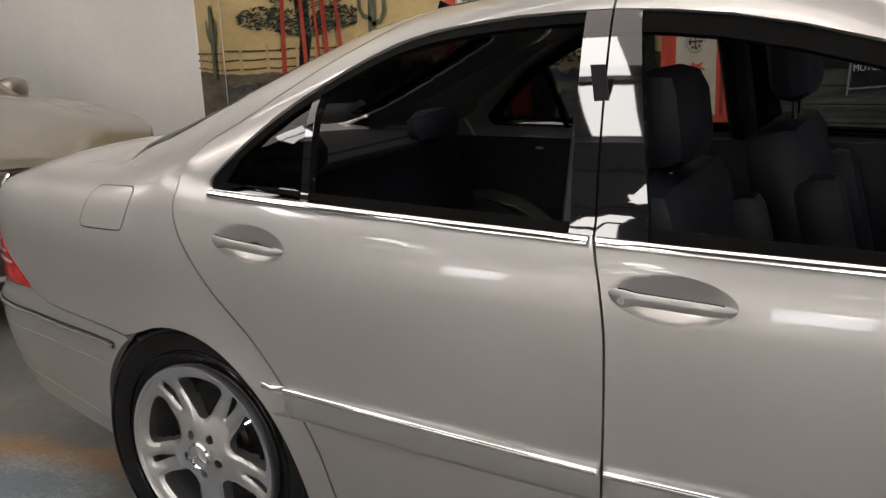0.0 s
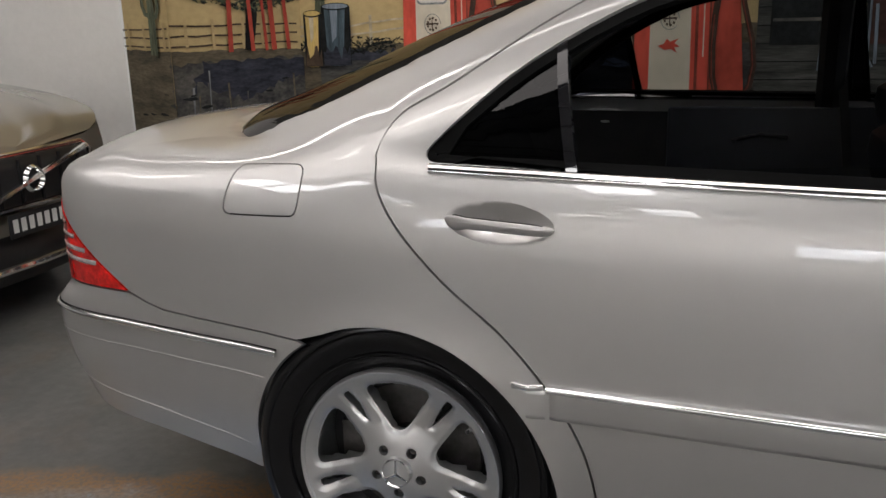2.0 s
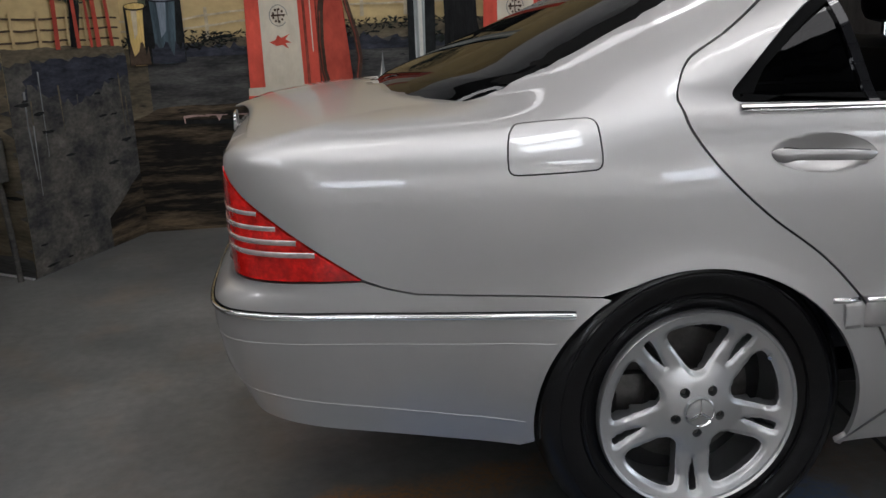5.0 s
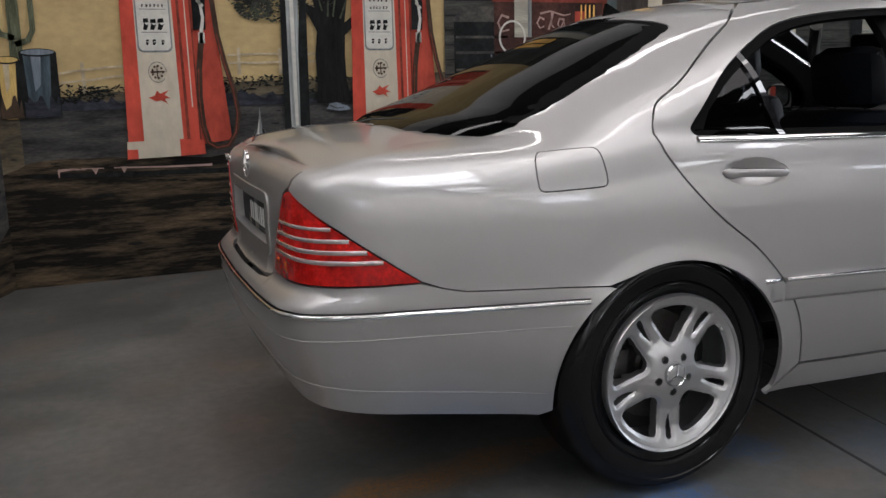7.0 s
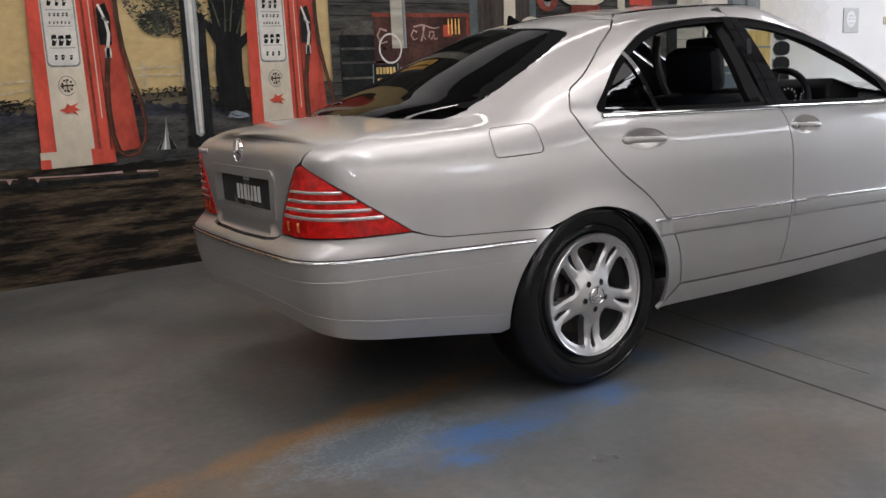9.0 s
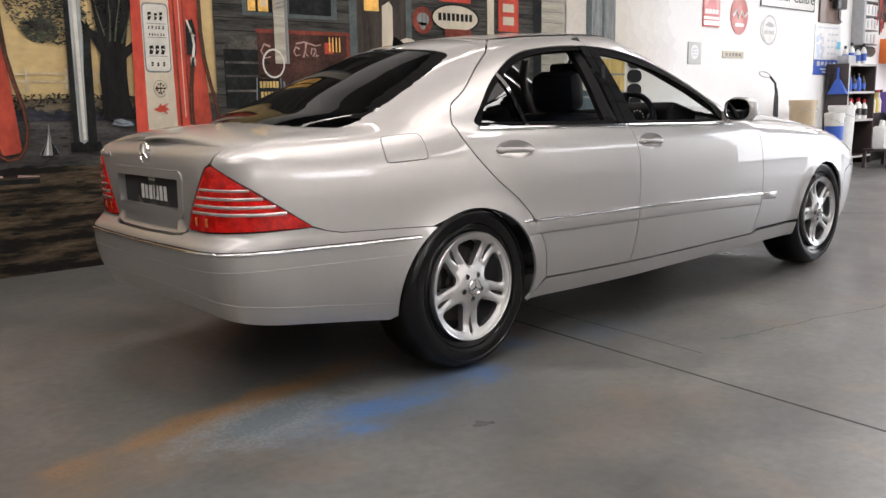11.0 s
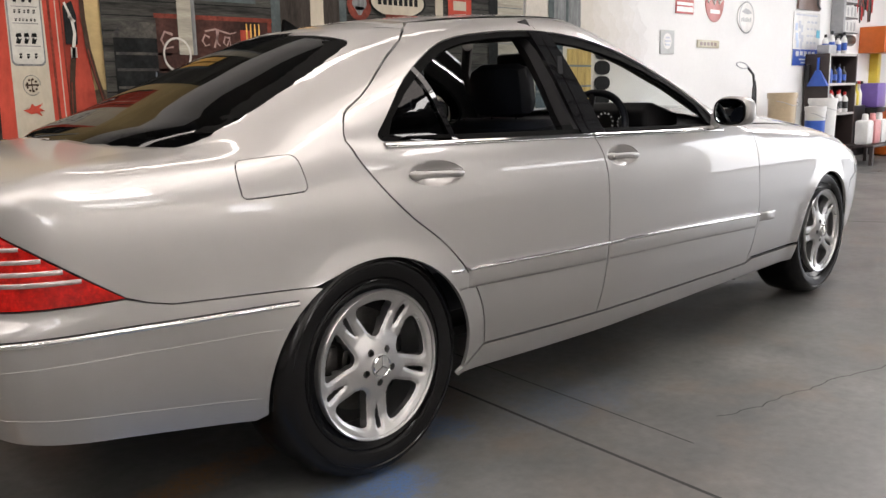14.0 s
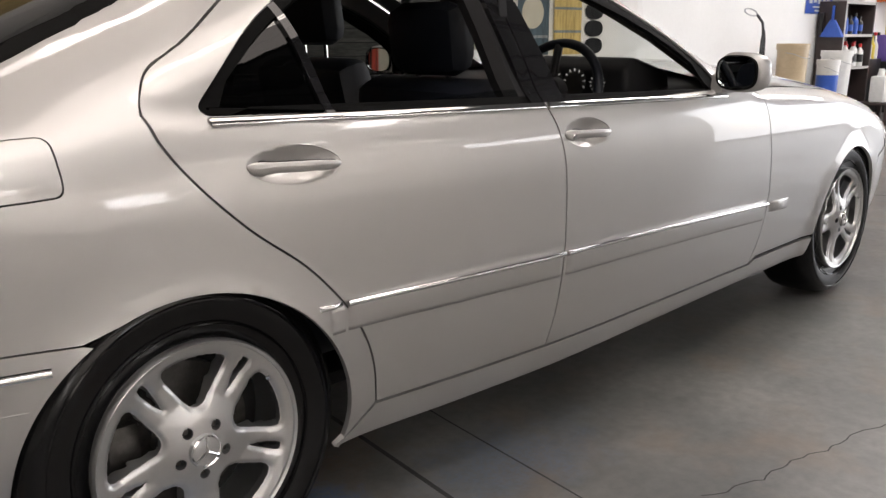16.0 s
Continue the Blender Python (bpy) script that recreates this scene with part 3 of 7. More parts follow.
RAIL = spline((0.30, 1.247), (0.47, 1.272), (0.615, 1.288), (1.04, 1.304), (1.36, 1.296), (1.45, 1.285))
SEAM_LOW = curve([(0.395, 0.305), (0.378, 0.40), (0.352, 0.47), (0.305, 0.545), (0.22, 0.637), (0.11, 0.722), (0.02, 0.81), (-0.03, 0.88), (-0.043, 0.93)])
SEAM_UP = curve([(-0.043, 0.93), (-0.03, 0.965), (0.0, 1.003), (0.06, 1.037), (0.10, 1.06), (0.235, 1.148), (0.337, 1.205), (0.402, 1.243), (0.47, 1.272)], 4)
B_SEAM = curve([(0.942, 0.300), (0.956, 0.40), (0.965, 0.52), (0.966, 0.73), (0.953, 0.83), (0.930, 0.905)])
B_TOP = [(0.930, 0.905), (0.893, 1.245), (0.888, 1.2940)]
F_SEAM = curve([(2.117, 0.288), (2.152, 0.47), (2.142, 0.67), (2.107, 0.84), (2.072, 0.886)])
DLO_TOP = [(0.078, 0.9205), (0.066, 0.924), (0.060, 0.932), (0.061, 0.942), (0.076, 0.958), (0.136, 1.014), (0.215, 1.08), (0.31, 1.138), (0.42, 1.193), (0.50, 1.218), (0.60, 1.234), (0.75, 1.247), (0.94, 1.249), (1.14, 1.229), (1.38, 1.172), (1.63, 1.076), (1.78, 0.985), (1.832, 0.925), (1.815, 0.888)]
DLO_BOT = spline((0.0, 0.921), (1.0, 0.904), (1.83, 0.886))
ARCH_R, ARCH_Z = 0.326, 0.298


def arch(cx, a0, a1, r=ARCH_R, n=26):
    return [(cx - 0.006 + r * math.cos(radians(a0 + (a1 - a0) * i / n)), ARCH_Z + r * math.sin(radians(a0 + (a1 - a0) * i / n))) for i in range(n + 1)]


FRAME_TOP = curve([(0.889, 1.2925), (1.08, 1.290), (1.27, 1.262), (1.45, 1.200), (1.72, 1.085), (1.885, 0.985), (1.95, 0.930), (2.072, 0.886)])
BUMPER_TOP = [(-0.20, 0.576), (-0.363, 0.581), (-0.55, 0.586), (-0.605, 0.597), (-0.655, 0.612), (-0.93, 0.607), (-1.10, 0.599), (-1.212, 0.602), (-1.238, 0.585), (-1.30, 0.580), (-1.532, 0.578)]
BUMPER_LOW = spline((-1.53, 0.342), (-1.2, 0.332), (-1.0, 0.312), (-0.85, 0.294), (-0.64, 0.274), (-0.34, 0.243))
LAMP = [(-0.655, 0.615), (-0.75, 0.675), (-0.848, 0.736), (-0.94, 0.786), (-1.03, 0.826), (-1.062, 0.815), (-1.125, 0.735), (-1.18, 0.66), (-1.212, 0.605), (-1.10, 0.602), (-0.93, 0.610)]
SCREEN_EDGE = [(0.984, 1.238), (0.92, 1.2305), (0.86, 1.2225), (0.80, 1.2115), (0.768, 1.198), (0.742, 1.170), (0.718, 1.130), (0.703, 1.095), (0.690, 1.055), (0.672, 1.010), (0.660, 0.982), (0.660, 0.962), (0.670, 0.947), (0.695, 0.936), (0.75, 0.925), (0.984, 0.915)]
dlo_line = smooth_poly(DLO_TOP, keep=80, rounds=1)


def clip_x(poly, f, keep_less):
    """Cuts a polygon along the line x = f(z)."""
    out, n = [], len(poly)
    for i in range(n):
        p, q = poly[i], poly[(i + 1) % n]
        dp, dq = p[0] - f(p[1]), q[0] - f(q[1])
        if keep_less:
            dp, dq = -dp, -dq
        if dp >= 0:
            out.append(p)
        if dp * dq < 0:
            t = dp / (dp - dq)
            out.append((p[0] + (q[0] - p[0]) * t, p[1] + (q[1] - p[1]) * t))
    return out


def along_z(p, q):
    return lambda z: p[0] + (q[0] - p[0]) * (z - p[1]) / (q[1] - p[1])


DLO = dlo_line + [(x, float(DLO_BOT(x))) for x in np.linspace(1.80, 0.09, 24)]
B0, B1, B2 = along_z((0.885, 0.904), (0.843, 1.245)), along_z((0.930, 0.905), (0.893, 1.245)), along_z((1.020, 0.902), (0.945, 1.243))
BAR0, BAR1 = along_z((0.318, 0.918), (0.280, 1.13)), along_z((0.338, 0.918), (0.299, 1.13))
HOLE_REAR, HOLE_FRONT = clip_x(DLO, B1, True), clip_x(DLO, B1, False)
FUEL = [(-0.374, 0.823), (-0.370, 0.890), (-0.362, 0.906), (-0.345, 0.910), (-0.222, 0.915), (-0.204, 0.911), (-0.198, 0.896), (-0.194, 0.832), (-0.200, 0.817), (-0.214, 0.813), (-0.350, 0.808), (-0.366, 0.810)]
FUEL = smooth_poly(FUEL, 170, 1)


def band(name, s0, s1, lo, hi, bulge, material, parent, side=-1, fn=flank, n=40, label="", taper=0.0):
    """A moulding that runs along the flank between two heights and stands proud of it."""
    s = np.linspace(s0, s1, n)
    rows = []
    for k, (f, o) in enumerate(((0, -0.004), (0, bulge * 0.6), (0.15, bulge), (0.5, bulge * 1.08), (0.85, bulge), (1, bulge * 0.6), (1, -0.004))):
        z = lo(s) + (hi(s) - lo(s)) * f
        p, nn = on_surface(fn, s, z)
        ease = np.clip(np.minimum(s - s.min(), s.max() - s) / max(taper, 1e-6), 0, 1) if taper else 1.0
        oo = np.where(o > 0, o * ease, o) if taper else o + 0 * s
        p = p + nn * oo[:, None]
        if side > 0:
            p[:, 1] *= -1
        rows.append([tuple(q) for q in p])
    rows = [[r[i] for r in rows] for i in range(n)]
    return sheet(name, rows, material, parent, label, flip=side > 0)


def flat(v):
    return lambda s: v + 0 * np.asarray(s, float)


STRIP = spline((-0.4, 0.549), (0.27, 0.549), (1.0, 0.540), (2.4, 0.492))
doors = {}
HANDLES = {"rear": (0.212, 0.831, 0.100), "front": (1.064, 0.829, 0.097)}


def oval(cx, cz, a, b, tilt=-3, n=36):
    t = radians(tilt)
    return [(cx + a * math.cos(q) * math.cos(t) - b * math.sin(q) * math.sin(t), cz + a * math.cos(q) * math.sin(t) + b * math.sin(q) * math.cos(t)) for q in np.linspace(0, 2 * math.pi, n + 1)[:-1]]


def cup_of(cx, cz, a, b, deep):
    def cup(u, v):
        p, n = on_surface(flank, u, v)
        r = np.clip(((u - cx) / a) ** 2 + ((v - cz) / b) ** 2, 0, 1)
        p = p - n * (deep * (1 - r) ** 1.15 + 0.0008)[..., None]
        return p[..., 0], p[..., 1], p[..., 2]

    return cup


def door_handle(door, which, side):
    """A shallow oval bowl pressed into the door with a pull bar across it."""
    cx, cz, a = HANDLES[which]
    panel("handle_bowl", oval(cx, cz, a, 0.036), cup_of(cx, cz, a, 0.036, 0.022), SILVER, door, side=side, gap=0, grid=0.006, edge=0.006, flange=0, soft=2e-3)
    u = np.linspace(cx - a * 0.99, cx + a * 0.99, 34)
    k = (u - cx) / a
    v = cz - 0.0045 - 0.004 * k
    p, n = on_surface(flank, u, v)
    end = np.sqrt(np.clip(1 - np.abs(k / 0.995) ** 6, 0.002, 1))
    grow = np.clip((-k - 0.50) / 0.3, 0, 1) if which == "rear" else np.clip((-k - 0.45) / 0.35, 0, 1)
    half = (0.0105 + 0.005 * grow * grow * (3 - 2 * grow)) * end
    lift = 0.010 * (1 - np.abs(k) ** 3) + 0.001
    rows = []
    for j in range(17):
        q = 2 * math.pi * j / 16
        ring = p + n * (lift + 0.0075 * end * math.copysign(abs(math.cos(q)) ** 0.8, math.cos(q)))[:, None] + np.stack([0 * u, 0 * u, half * math.sin(q) - 0.4 * (half - 0.0105)], axis=-1)
        if side > 0:
            ring[:, 1] *= -1
        rows.append([tuple(x) for x in ring])
    rows = [[r[i] for r in rows] for i in range(len(u))]
    grip = sheet("handle_bar", rows, SILVER, door, flip=side > 0)
    # black line that paints the shade in the gap above the bar
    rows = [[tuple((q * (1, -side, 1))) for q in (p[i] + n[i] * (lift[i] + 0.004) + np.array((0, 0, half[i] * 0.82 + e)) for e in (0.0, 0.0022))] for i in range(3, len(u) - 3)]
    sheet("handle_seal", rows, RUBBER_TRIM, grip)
    if which == "front":
        i = 4
        part("lock_barrel", lathe(bmesh.new(), [(0.0, 0.002), (0.0055, 0.002), (0.0065, 0.0)], pose(p[i][0], (p[i][1] + n[i][1] * (lift[i] + 0.007)) * -side, p[i][2] - 0.003, 90 if side < 0 else -90, 0, 0), steps=16), CHROME, grip)
    return grip


CX = spline((-1.53, -0.941), (-1.25, -0.92), (-1.0, -0.85), (-0.8, -0.72), (-0.6, -0.60), (-0.4, -0.50), (-0.10, -0.42))
CZ = spline((-0.952, 0.893), (-0.93, 0.906), (-0.88, 0.920), (-0.8, 0.932), (-0.6, 0.950), (-0.30, 0.965))


def house_point(a, z):
    return float(XR(z) + LR - a * LR), z


def lid_edge(s):
    """How far inside the shoulder the seam between boot lid and fender runs."""
    return float(np.interp(s, (-0.60, -0.45, -0.345), (0.0, 0.004, 0.042)))


Q_S, Q_V = np.linspace(-1.05, 0.53, 159), np.arange(0.76, 1.60, 0.004)


def quarter_net():
    """The rear quarter from the flank over the shoulder and up the rear pillar in one skin, its hollow rounded out."""
    net, heights = [], []
    for s in Q_S:
        zt = float(ZT(s)) - 0.0005
        top = zt if s < -0.04 else 1.31
        z = np.linspace(0.76, top, 140)
        line = np.stack(flank(0 * z + s, z), axis=-1).tolist()
        if s < -0.04:
            x0, y0, _ = line[-1]
            zc, y, z = float(CZ(CX(s))), y0, zt
            while y < -0.28 and (s < -0.62 or y < float(rear_house(a_of(s, z), np.array(z))[1])):
                y += 0.004
                z = zt + (zc - zt) * (1 - (y / y0) ** 2.2)
                line.append([x0, y, z])
            if s >= -0.62:
                line += [[x0, float(rear_house(a_of(s, h), np.array(h))[1]), h] for h in np.arange(z + 0.003, 1.28, 0.003) if a_of(s, h) < 0.95]
        line = np.array(line)
        run = 0.76 + np.concatenate([[0], np.cumsum(np.linalg.norm(np.diff(line[:, 1:], axis=0), axis=1))])
        run = np.where(run < 0.76, 0.76, run)
        net.append(np.stack([np.interp(Q_V, run, line[:, k]) for k in range(3)], axis=-1))
        heights.append((run, line[:, 2]))
    raw = np.array(net)
    soft = raw.copy()
    spread = np.exp(-0.5 * (np.arange(-36, 37) / 14.0) ** 2)
    spread /= spread.sum()
    for i in range(len(Q_S)):
        for k in (1, 2):
            ends = np.concatenate([np.repeat(raw[i, :1, k], 36), raw[i, :, k], np.repeat(raw[i, -1:, k], 36)])
            soft[i, :, k] = np.convolve(ends, spread, mode="valid")
    ease = np.clip((Q_S + 0.92) / 0.30, 0, 1) * np.clip((0.02 - Q_S) / 0.14, 0, 1)
    ease = ease * ease * (3 - 2 * ease)
    rise = np.clip((Q_V - 0.80) / 0.07, 0, 1)
    rise = rise * rise * (3 - 2 * rise)
    rim = [house_point(a, z) for a, z in SCREEN_EDGE[3:12]][::-1]
    fade = []
    for s, (run, z) in zip(Q_S, heights):
        end = float(np.interp(np.interp(s, [p[0] for p in rim], [p[1] for p in rim]), z, run)) if s > -0.34 else float(np.interp(ZT(s), z, run)) + lid_edge(s)
        fade.append(np.clip((end - Q_V) / 0.05, 0, 1))
    fade = np.array(fade)
    weight = ease[:, None, None] * (rise[None, :] * fade * fade * (3 - 2 * fade))[:, :, None]
    out = raw + (soft - raw) * weight
    for _ in range(14):
        mid = out.copy()
        mid[1:-1] = 0.25 * out[:-2] + 0.5 * out[1:-1] + 0.25 * out[2:]
        out = out + (mid - out) * weight
    return out, heights


Q_NET, Q_RUN = quarter_net()


def quarter(s, v):
    """The smooth skin of the rear quarter; above the waist v runs along the skin."""
    s, v = np.asarray(s, float), np.asarray(v, float)
    i = np.clip((s - Q_S[0]) / (Q_S[1] - Q_S[0]), 0, len(Q_S) - 1.001)
    j = np.clip((v - Q_V[0]) / (Q_V[1] - Q_V[0]), 0, len(Q_V) - 1.001)
    a, b = i.astype(int), j.astype(int)
    f, g = (i - a)[..., None], (j - b)[..., None]
    p = (Q_NET[a, b] * (1 - f) + Q_NET[a + 1, b] * f) * (1 - g) + (Q_NET[a, b + 1] * (1 - f) + Q_NET[a + 1, b + 1] * f) * g
    low = np.stack(flank(s, v), axis=-1)
    t = np.clip((v - 0.775) / 0.02, 0, 1)[..., None]
    p = low * (1 - t) + p * t
    return p[..., 0], p[..., 1], p[..., 2]


def climb(points):
    """Outline points given by running length and height, in the quarter's own coordinates."""
    out = []
    for s, z in points:
        i = int(round((s - Q_S[0]) / (Q_S[1] - Q_S[0])))
        run, height = Q_RUN[min(max(i, 0), len(Q_S) - 1)]
        out.append((s, float(np.interp(z, height, run)) if z > 0.785 else z))
    return out


for side in (-1, 1):
    pane_edge = [house_point(a, z) for a, z in curve(SCREEN_EDGE[3:12], 5)]
    lid_seam = [(s, climb([(s, float(ZT(s)))])[0][1] + lid_edge(s)) for s in np.linspace(-0.348, -0.95, 34)]
    rear_quarter = panel("rear_fender", climb(SEAM_UP[::-1] + SEAM_LOW[-2:0:-1]) + [(0.395, 0.305), (0.300, 0.225)] + arch(0, -14, 114) + BUMPER_TOP[:4] + climb(LAMP[:5] + [(-1.020, 0.850), (-0.985, float(ZT(-0.985)) + 0.0018)])
                         + lid_seam[::-1] + climb(pane_edge[::-1] + [house_point(0.70, 1.2470), (0.36, float(RAIL(0.36))), (0.42, float(RAIL(0.42)))]), quarter, SILVER, car, holes=[climb(FUEL)], side=side, grid=0.02, soft=0.014)
    panel("fuel_flap", climb(FUEL), quarter, SILVER, car, side=side, gap=0.003, grid=0.02, edge=0.012, soft=0.014)
    panel("roof_edge", [(0.70, 1.2470), (0.76, 1.2475), (0.88, 1.2475), (0.984, 1.2475)] + SCREEN_EDGE[:4], rear_house, SILVER, car, side=side, grid=0.025, gap=0.0, soft=0.01)
    panel("screen_seal", climb(pane_edge) + climb([(x - 0.045, z) for x, z in pane_edge])[::-1], quarter, RUBBER_TRIM, car, side=side, grid=0.02, gap=0, edge=0.01, flange=0.004, out=-0.002)
    panel("screen_seal", SCREEN_EDGE[:4] + [(a, z - 0.006) for a, z in SCREEN_EDGE[:4]][::-1], rear_house, RUBBER_TRIM, car, side=side, grid=0.05, gap=0, edge=0.01, flange=0.004, out=-0.002)
    d = doors["rear", side] = panel("rear_door", SEAM_LOW + SEAM_UP[1:] + [(x, float(RAIL(x)) - 0.004) for x in np.linspace(0.52, 0.873, 9)] + B_TOP[::-1][:-1] + B_SEAM[::-1], flank, SILVER, car, holes=[shrink(HOLE_REAR, 0.001), oval(*HANDLES["rear"][:2], HANDLES["rear"][2], 0.036)], side=side)
    doors["front", side] = panel("front_door", B_SEAM + B_TOP[1:] + FRAME_TOP[1:-1] + F_SEAM[::-1], flank, SILVER, car, holes=[shrink(HOLE_FRONT, 0.001), oval(*HANDLES["front"][:2], HANDLES["front"][2], 0.036)], side=side)
    panel("a_pillar", [(x, float(RAIL(x)) - 0.004) for x in np.linspace(0.877, 1.36, 10)] + [(float(XF(z)) - 0.13, z) for z in np.linspace(1.275, 0.93, 14)] + [(2.16, 0.895)] + FRAME_TOP[::-1], flank, SILVER, car, side=side, gap=0.002)
    panel("front_fender", F_SEAM[::-1] + [(2.16, 0.31), (2.64, 0.31)] + arch(WB, 165, 14)[::1] + [(3.28, 0.36), (3.34, 0.55), (3.50, 0.60), (3.75, 0.62)] + [(s, float(ZT(s)) - 0.001) for s in np.linspace(3.75, 2.2, 30)], flank, SILVER, car, side=side)
    panel("front_bumper", [(3.28, 0.36), (3.34, 0.545), (3.50, 0.595), (3.75, 0.615), (4.36, 0.595), (4.36, 0.20), (3.30, 0.20)], flank, SILVER, car, side=side)
    panel("side_sill", [(0.30, 0.222), (0.395, 0.303), (1.0, 0.298), (2.13, 0.286), (2.16, 0.30), (2.65, 0.30), (2.655, 0.218)], flank, SILVER, car, side=side, gap=0.004)
    # tail lamp
    lamp = panel("tail_light", LAMP, flank, RED_LENS, car, side=side, grid=0.02, edge=0.012, out=0.002, label="red wrap-round tail light with silver bands")
    for z0, z1 in ((0.661, 0.672), (0.685, 0.696), (0.712, 0.722), (0.740, 0.749)):
        edge_out, edge_in = np.interp(z0, (0.615, 0.675, 0.736, 0.786, 0.826), (-0.655, -0.75, -0.848, -0.94, -1.03)), np.interp(z0, (0.605, 0.66, 0.735, 0.815), (-1.212, -1.18, -1.125, -1.062))
        band("reflector_band", edge_in + 0.012, edge_out - 0.02, flat(z0), flat(z1), 0.004, CLEAR_LENS, lamp, side)
    # two amber patches paint the bulbs' glints onto the lens
    for s0 in (-1.150, -1.080):
        band("amber_bulb", s0, s0 + 0.016, flat(0.620), flat(0.650), 0.005, AMBER_GLINT, lamp, side, n=4)
    # window glass, trims, divider
    rear, front = doors["rear", side], doors["front", side]
    panel("quarter_window", clip_x(HOLE_REAR, BAR0, True), flank, DARK_GLASS, rear, side=side, out=-0.012, flange=0, gap=-0.01)
    open_pane = [(0.36, 0.912), (0.45, 0.922), (0.60, 0.934), (0.75, 0.941), (0.882, 0.944), (0.886, 0.898), (0.36, 0.906)]
    panel("window_glass", clip_x(clip_x(HOLE_REAR, BAR1, False), B0, True) if side > 0 else open_pane, flank, SIDE_GLASS, rear, side=side, out=-0.012, flange=0, gap=-0.01 if side > 0 else 0)
    panel("window_divider", clip_x(clip_x(HOLE_REAR, BAR0, False), BAR1, True), flank, GLOSS_BLACK, rear, side=side, out=-0.004, gap=0, flange=0.02)
    panel("pillar_trim", clip_x(HOLE_REAR, B0, False), flank, GLOSS_BLACK, rear, side=side, out=-0.001, gap=0.002, flange=0.02)
    panel("pillar_trim", clip_x(HOLE_FRONT, B2, True), flank, GLOSS_BLACK, front, side=side, out=-0.001, gap=0.002, flange=0.02)
    open_pane = [(1.03, 0.894), (1.03, 0.918), (1.30, 0.920), (1.60, 0.912), (1.80, 0.896), (1.80, 0.880)]
    panel("window_glass", clip_x(HOLE_FRONT, B2, False) if side > 0 else open_pane, flank, SIDE_GLASS, front, side=side, out=-0.012, flange=0, gap=-0.01 if side > 0 else 0)
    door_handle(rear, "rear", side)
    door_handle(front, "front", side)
    for hole, door in ((HOLE_REAR, rear), (HOLE_FRONT, front)):
        inner = [(x, z if z > DLO_BOT(x) + 0.06 else min(z, float(DLO_BOT(x)) + 0.020)) for x, z in shrink(hole, 0.019 if door is rear else 0.034)]
        panel("window_seal", hole, flank, RUBBER_TRIM, door, holes=[inner], side=side, out=-0.006, gap=-0.002, flange=0.01, edge=0.015, grid=0.05)
    # bright belt strip and the side moulding
    for door, s0, s1, m0 in ((rear, 0.068, 0.922, 0.304), (front, 0.938, 1.84, 0.972)):
        band("belt_strip", s0, s1, lambda s: DLO_BOT(s) - 0.014, lambda s: DLO_BOT(s) + 0.0, 0.005, CHROME, door, side, n=120)
        band("side_moulding", m0 + 0.004, 0.960 if door is rear else 2.138, lambda s: STRIP(s) - 0.056, lambda s: STRIP(s) + 0.004, 0.0055, SILVER, door, side, n=140, taper=0.012)
        band("chrome_strip", m0, 0.960 if door is rear else 2.138, lambda s: STRIP(s) - 0.004, lambda s: STRIP(s) + 0.008, 0.013, CHROME, door, side, n=120)
    band("chrome_strip", 0.24, 0.297, lambda s: STRIP(s) - 0.004, lambda s: STRIP(s) + 0.007, 0.010, CHROME, rear_quarter, side, taper=0.03)
    band("side_moulding", 0.266, 0.300, lambda s: STRIP(s) - 0.056, lambda s: STRIP(s) - 0.004, 0.0022, SILVER, rear_quarter, side)
    band("side_moulding", 2.172, 2.33, lambda s: STRIP(s) - 0.032, lambda s: STRIP(s) + 0.006, 0.008, SILVER, car, side, taper=0.06)

# tail: bumper, boot lid
for side in (-1, 1):
    bump = panel("rear_bumper", BUMPER_TOP + [(s, float(BUMPER_LOW(s))) for s in np.linspace(-1.532, -0.36, 30)] + arch(0, 187, 123, n=16), flank, SILVER, car, side=side, grid=0.025, gap=0.001)
    band("chrome_strip", -1.525, -0.250, flat(0.536), flat(0.547), 0.007, CHROME, bump, side, n=60)
    # black line drawn for the shadowed gap over the chrome strip
    band("strip_seal", -1.525, -0.250, flat(0.5480), flat(0.5505), 0.0012, RUBBER_TRIM, bump, side, n=60)
    band("bumper_crease", -1.525, -0.29, flat(0.4815), flat(0.4845), 0.0007, SILVER, bump, side, n=60)
    band("bumper_lip", -1.525, -0.35, lambda s: BUMPER_LOW(s) + 0.062, lambda s: BUMPER_LOW(s) + 0.065, 0.0007, SILVER, bump, side, n=60)
    panel("boot_lid_back", [(-1.533, 0.644), (-1.262, 0.644), (-1.254, 0.70), (-1.262, 0.789), (-1.533, 0.789), (-1.533, float(ZT(-1.53)) + 0.003)] + [(s, float(ZT(s)) + 0.003) for s in np.linspace(-1.50, -1.02, 20)] + [(-0.988, float(ZT(-0.988)) + 0.002), (-1.022, 0.850), (-1.036, 0.8285), (-1.067, 0.816), (-1.130, 0.736), (-1.185, 0.66), (-1.217, 0.604), (-1.242, 0.588), (-1.30, 0.583), (-1.533, 0.581)], flank, SILVER, car, side=side, gap=0.003, grid=0.03)



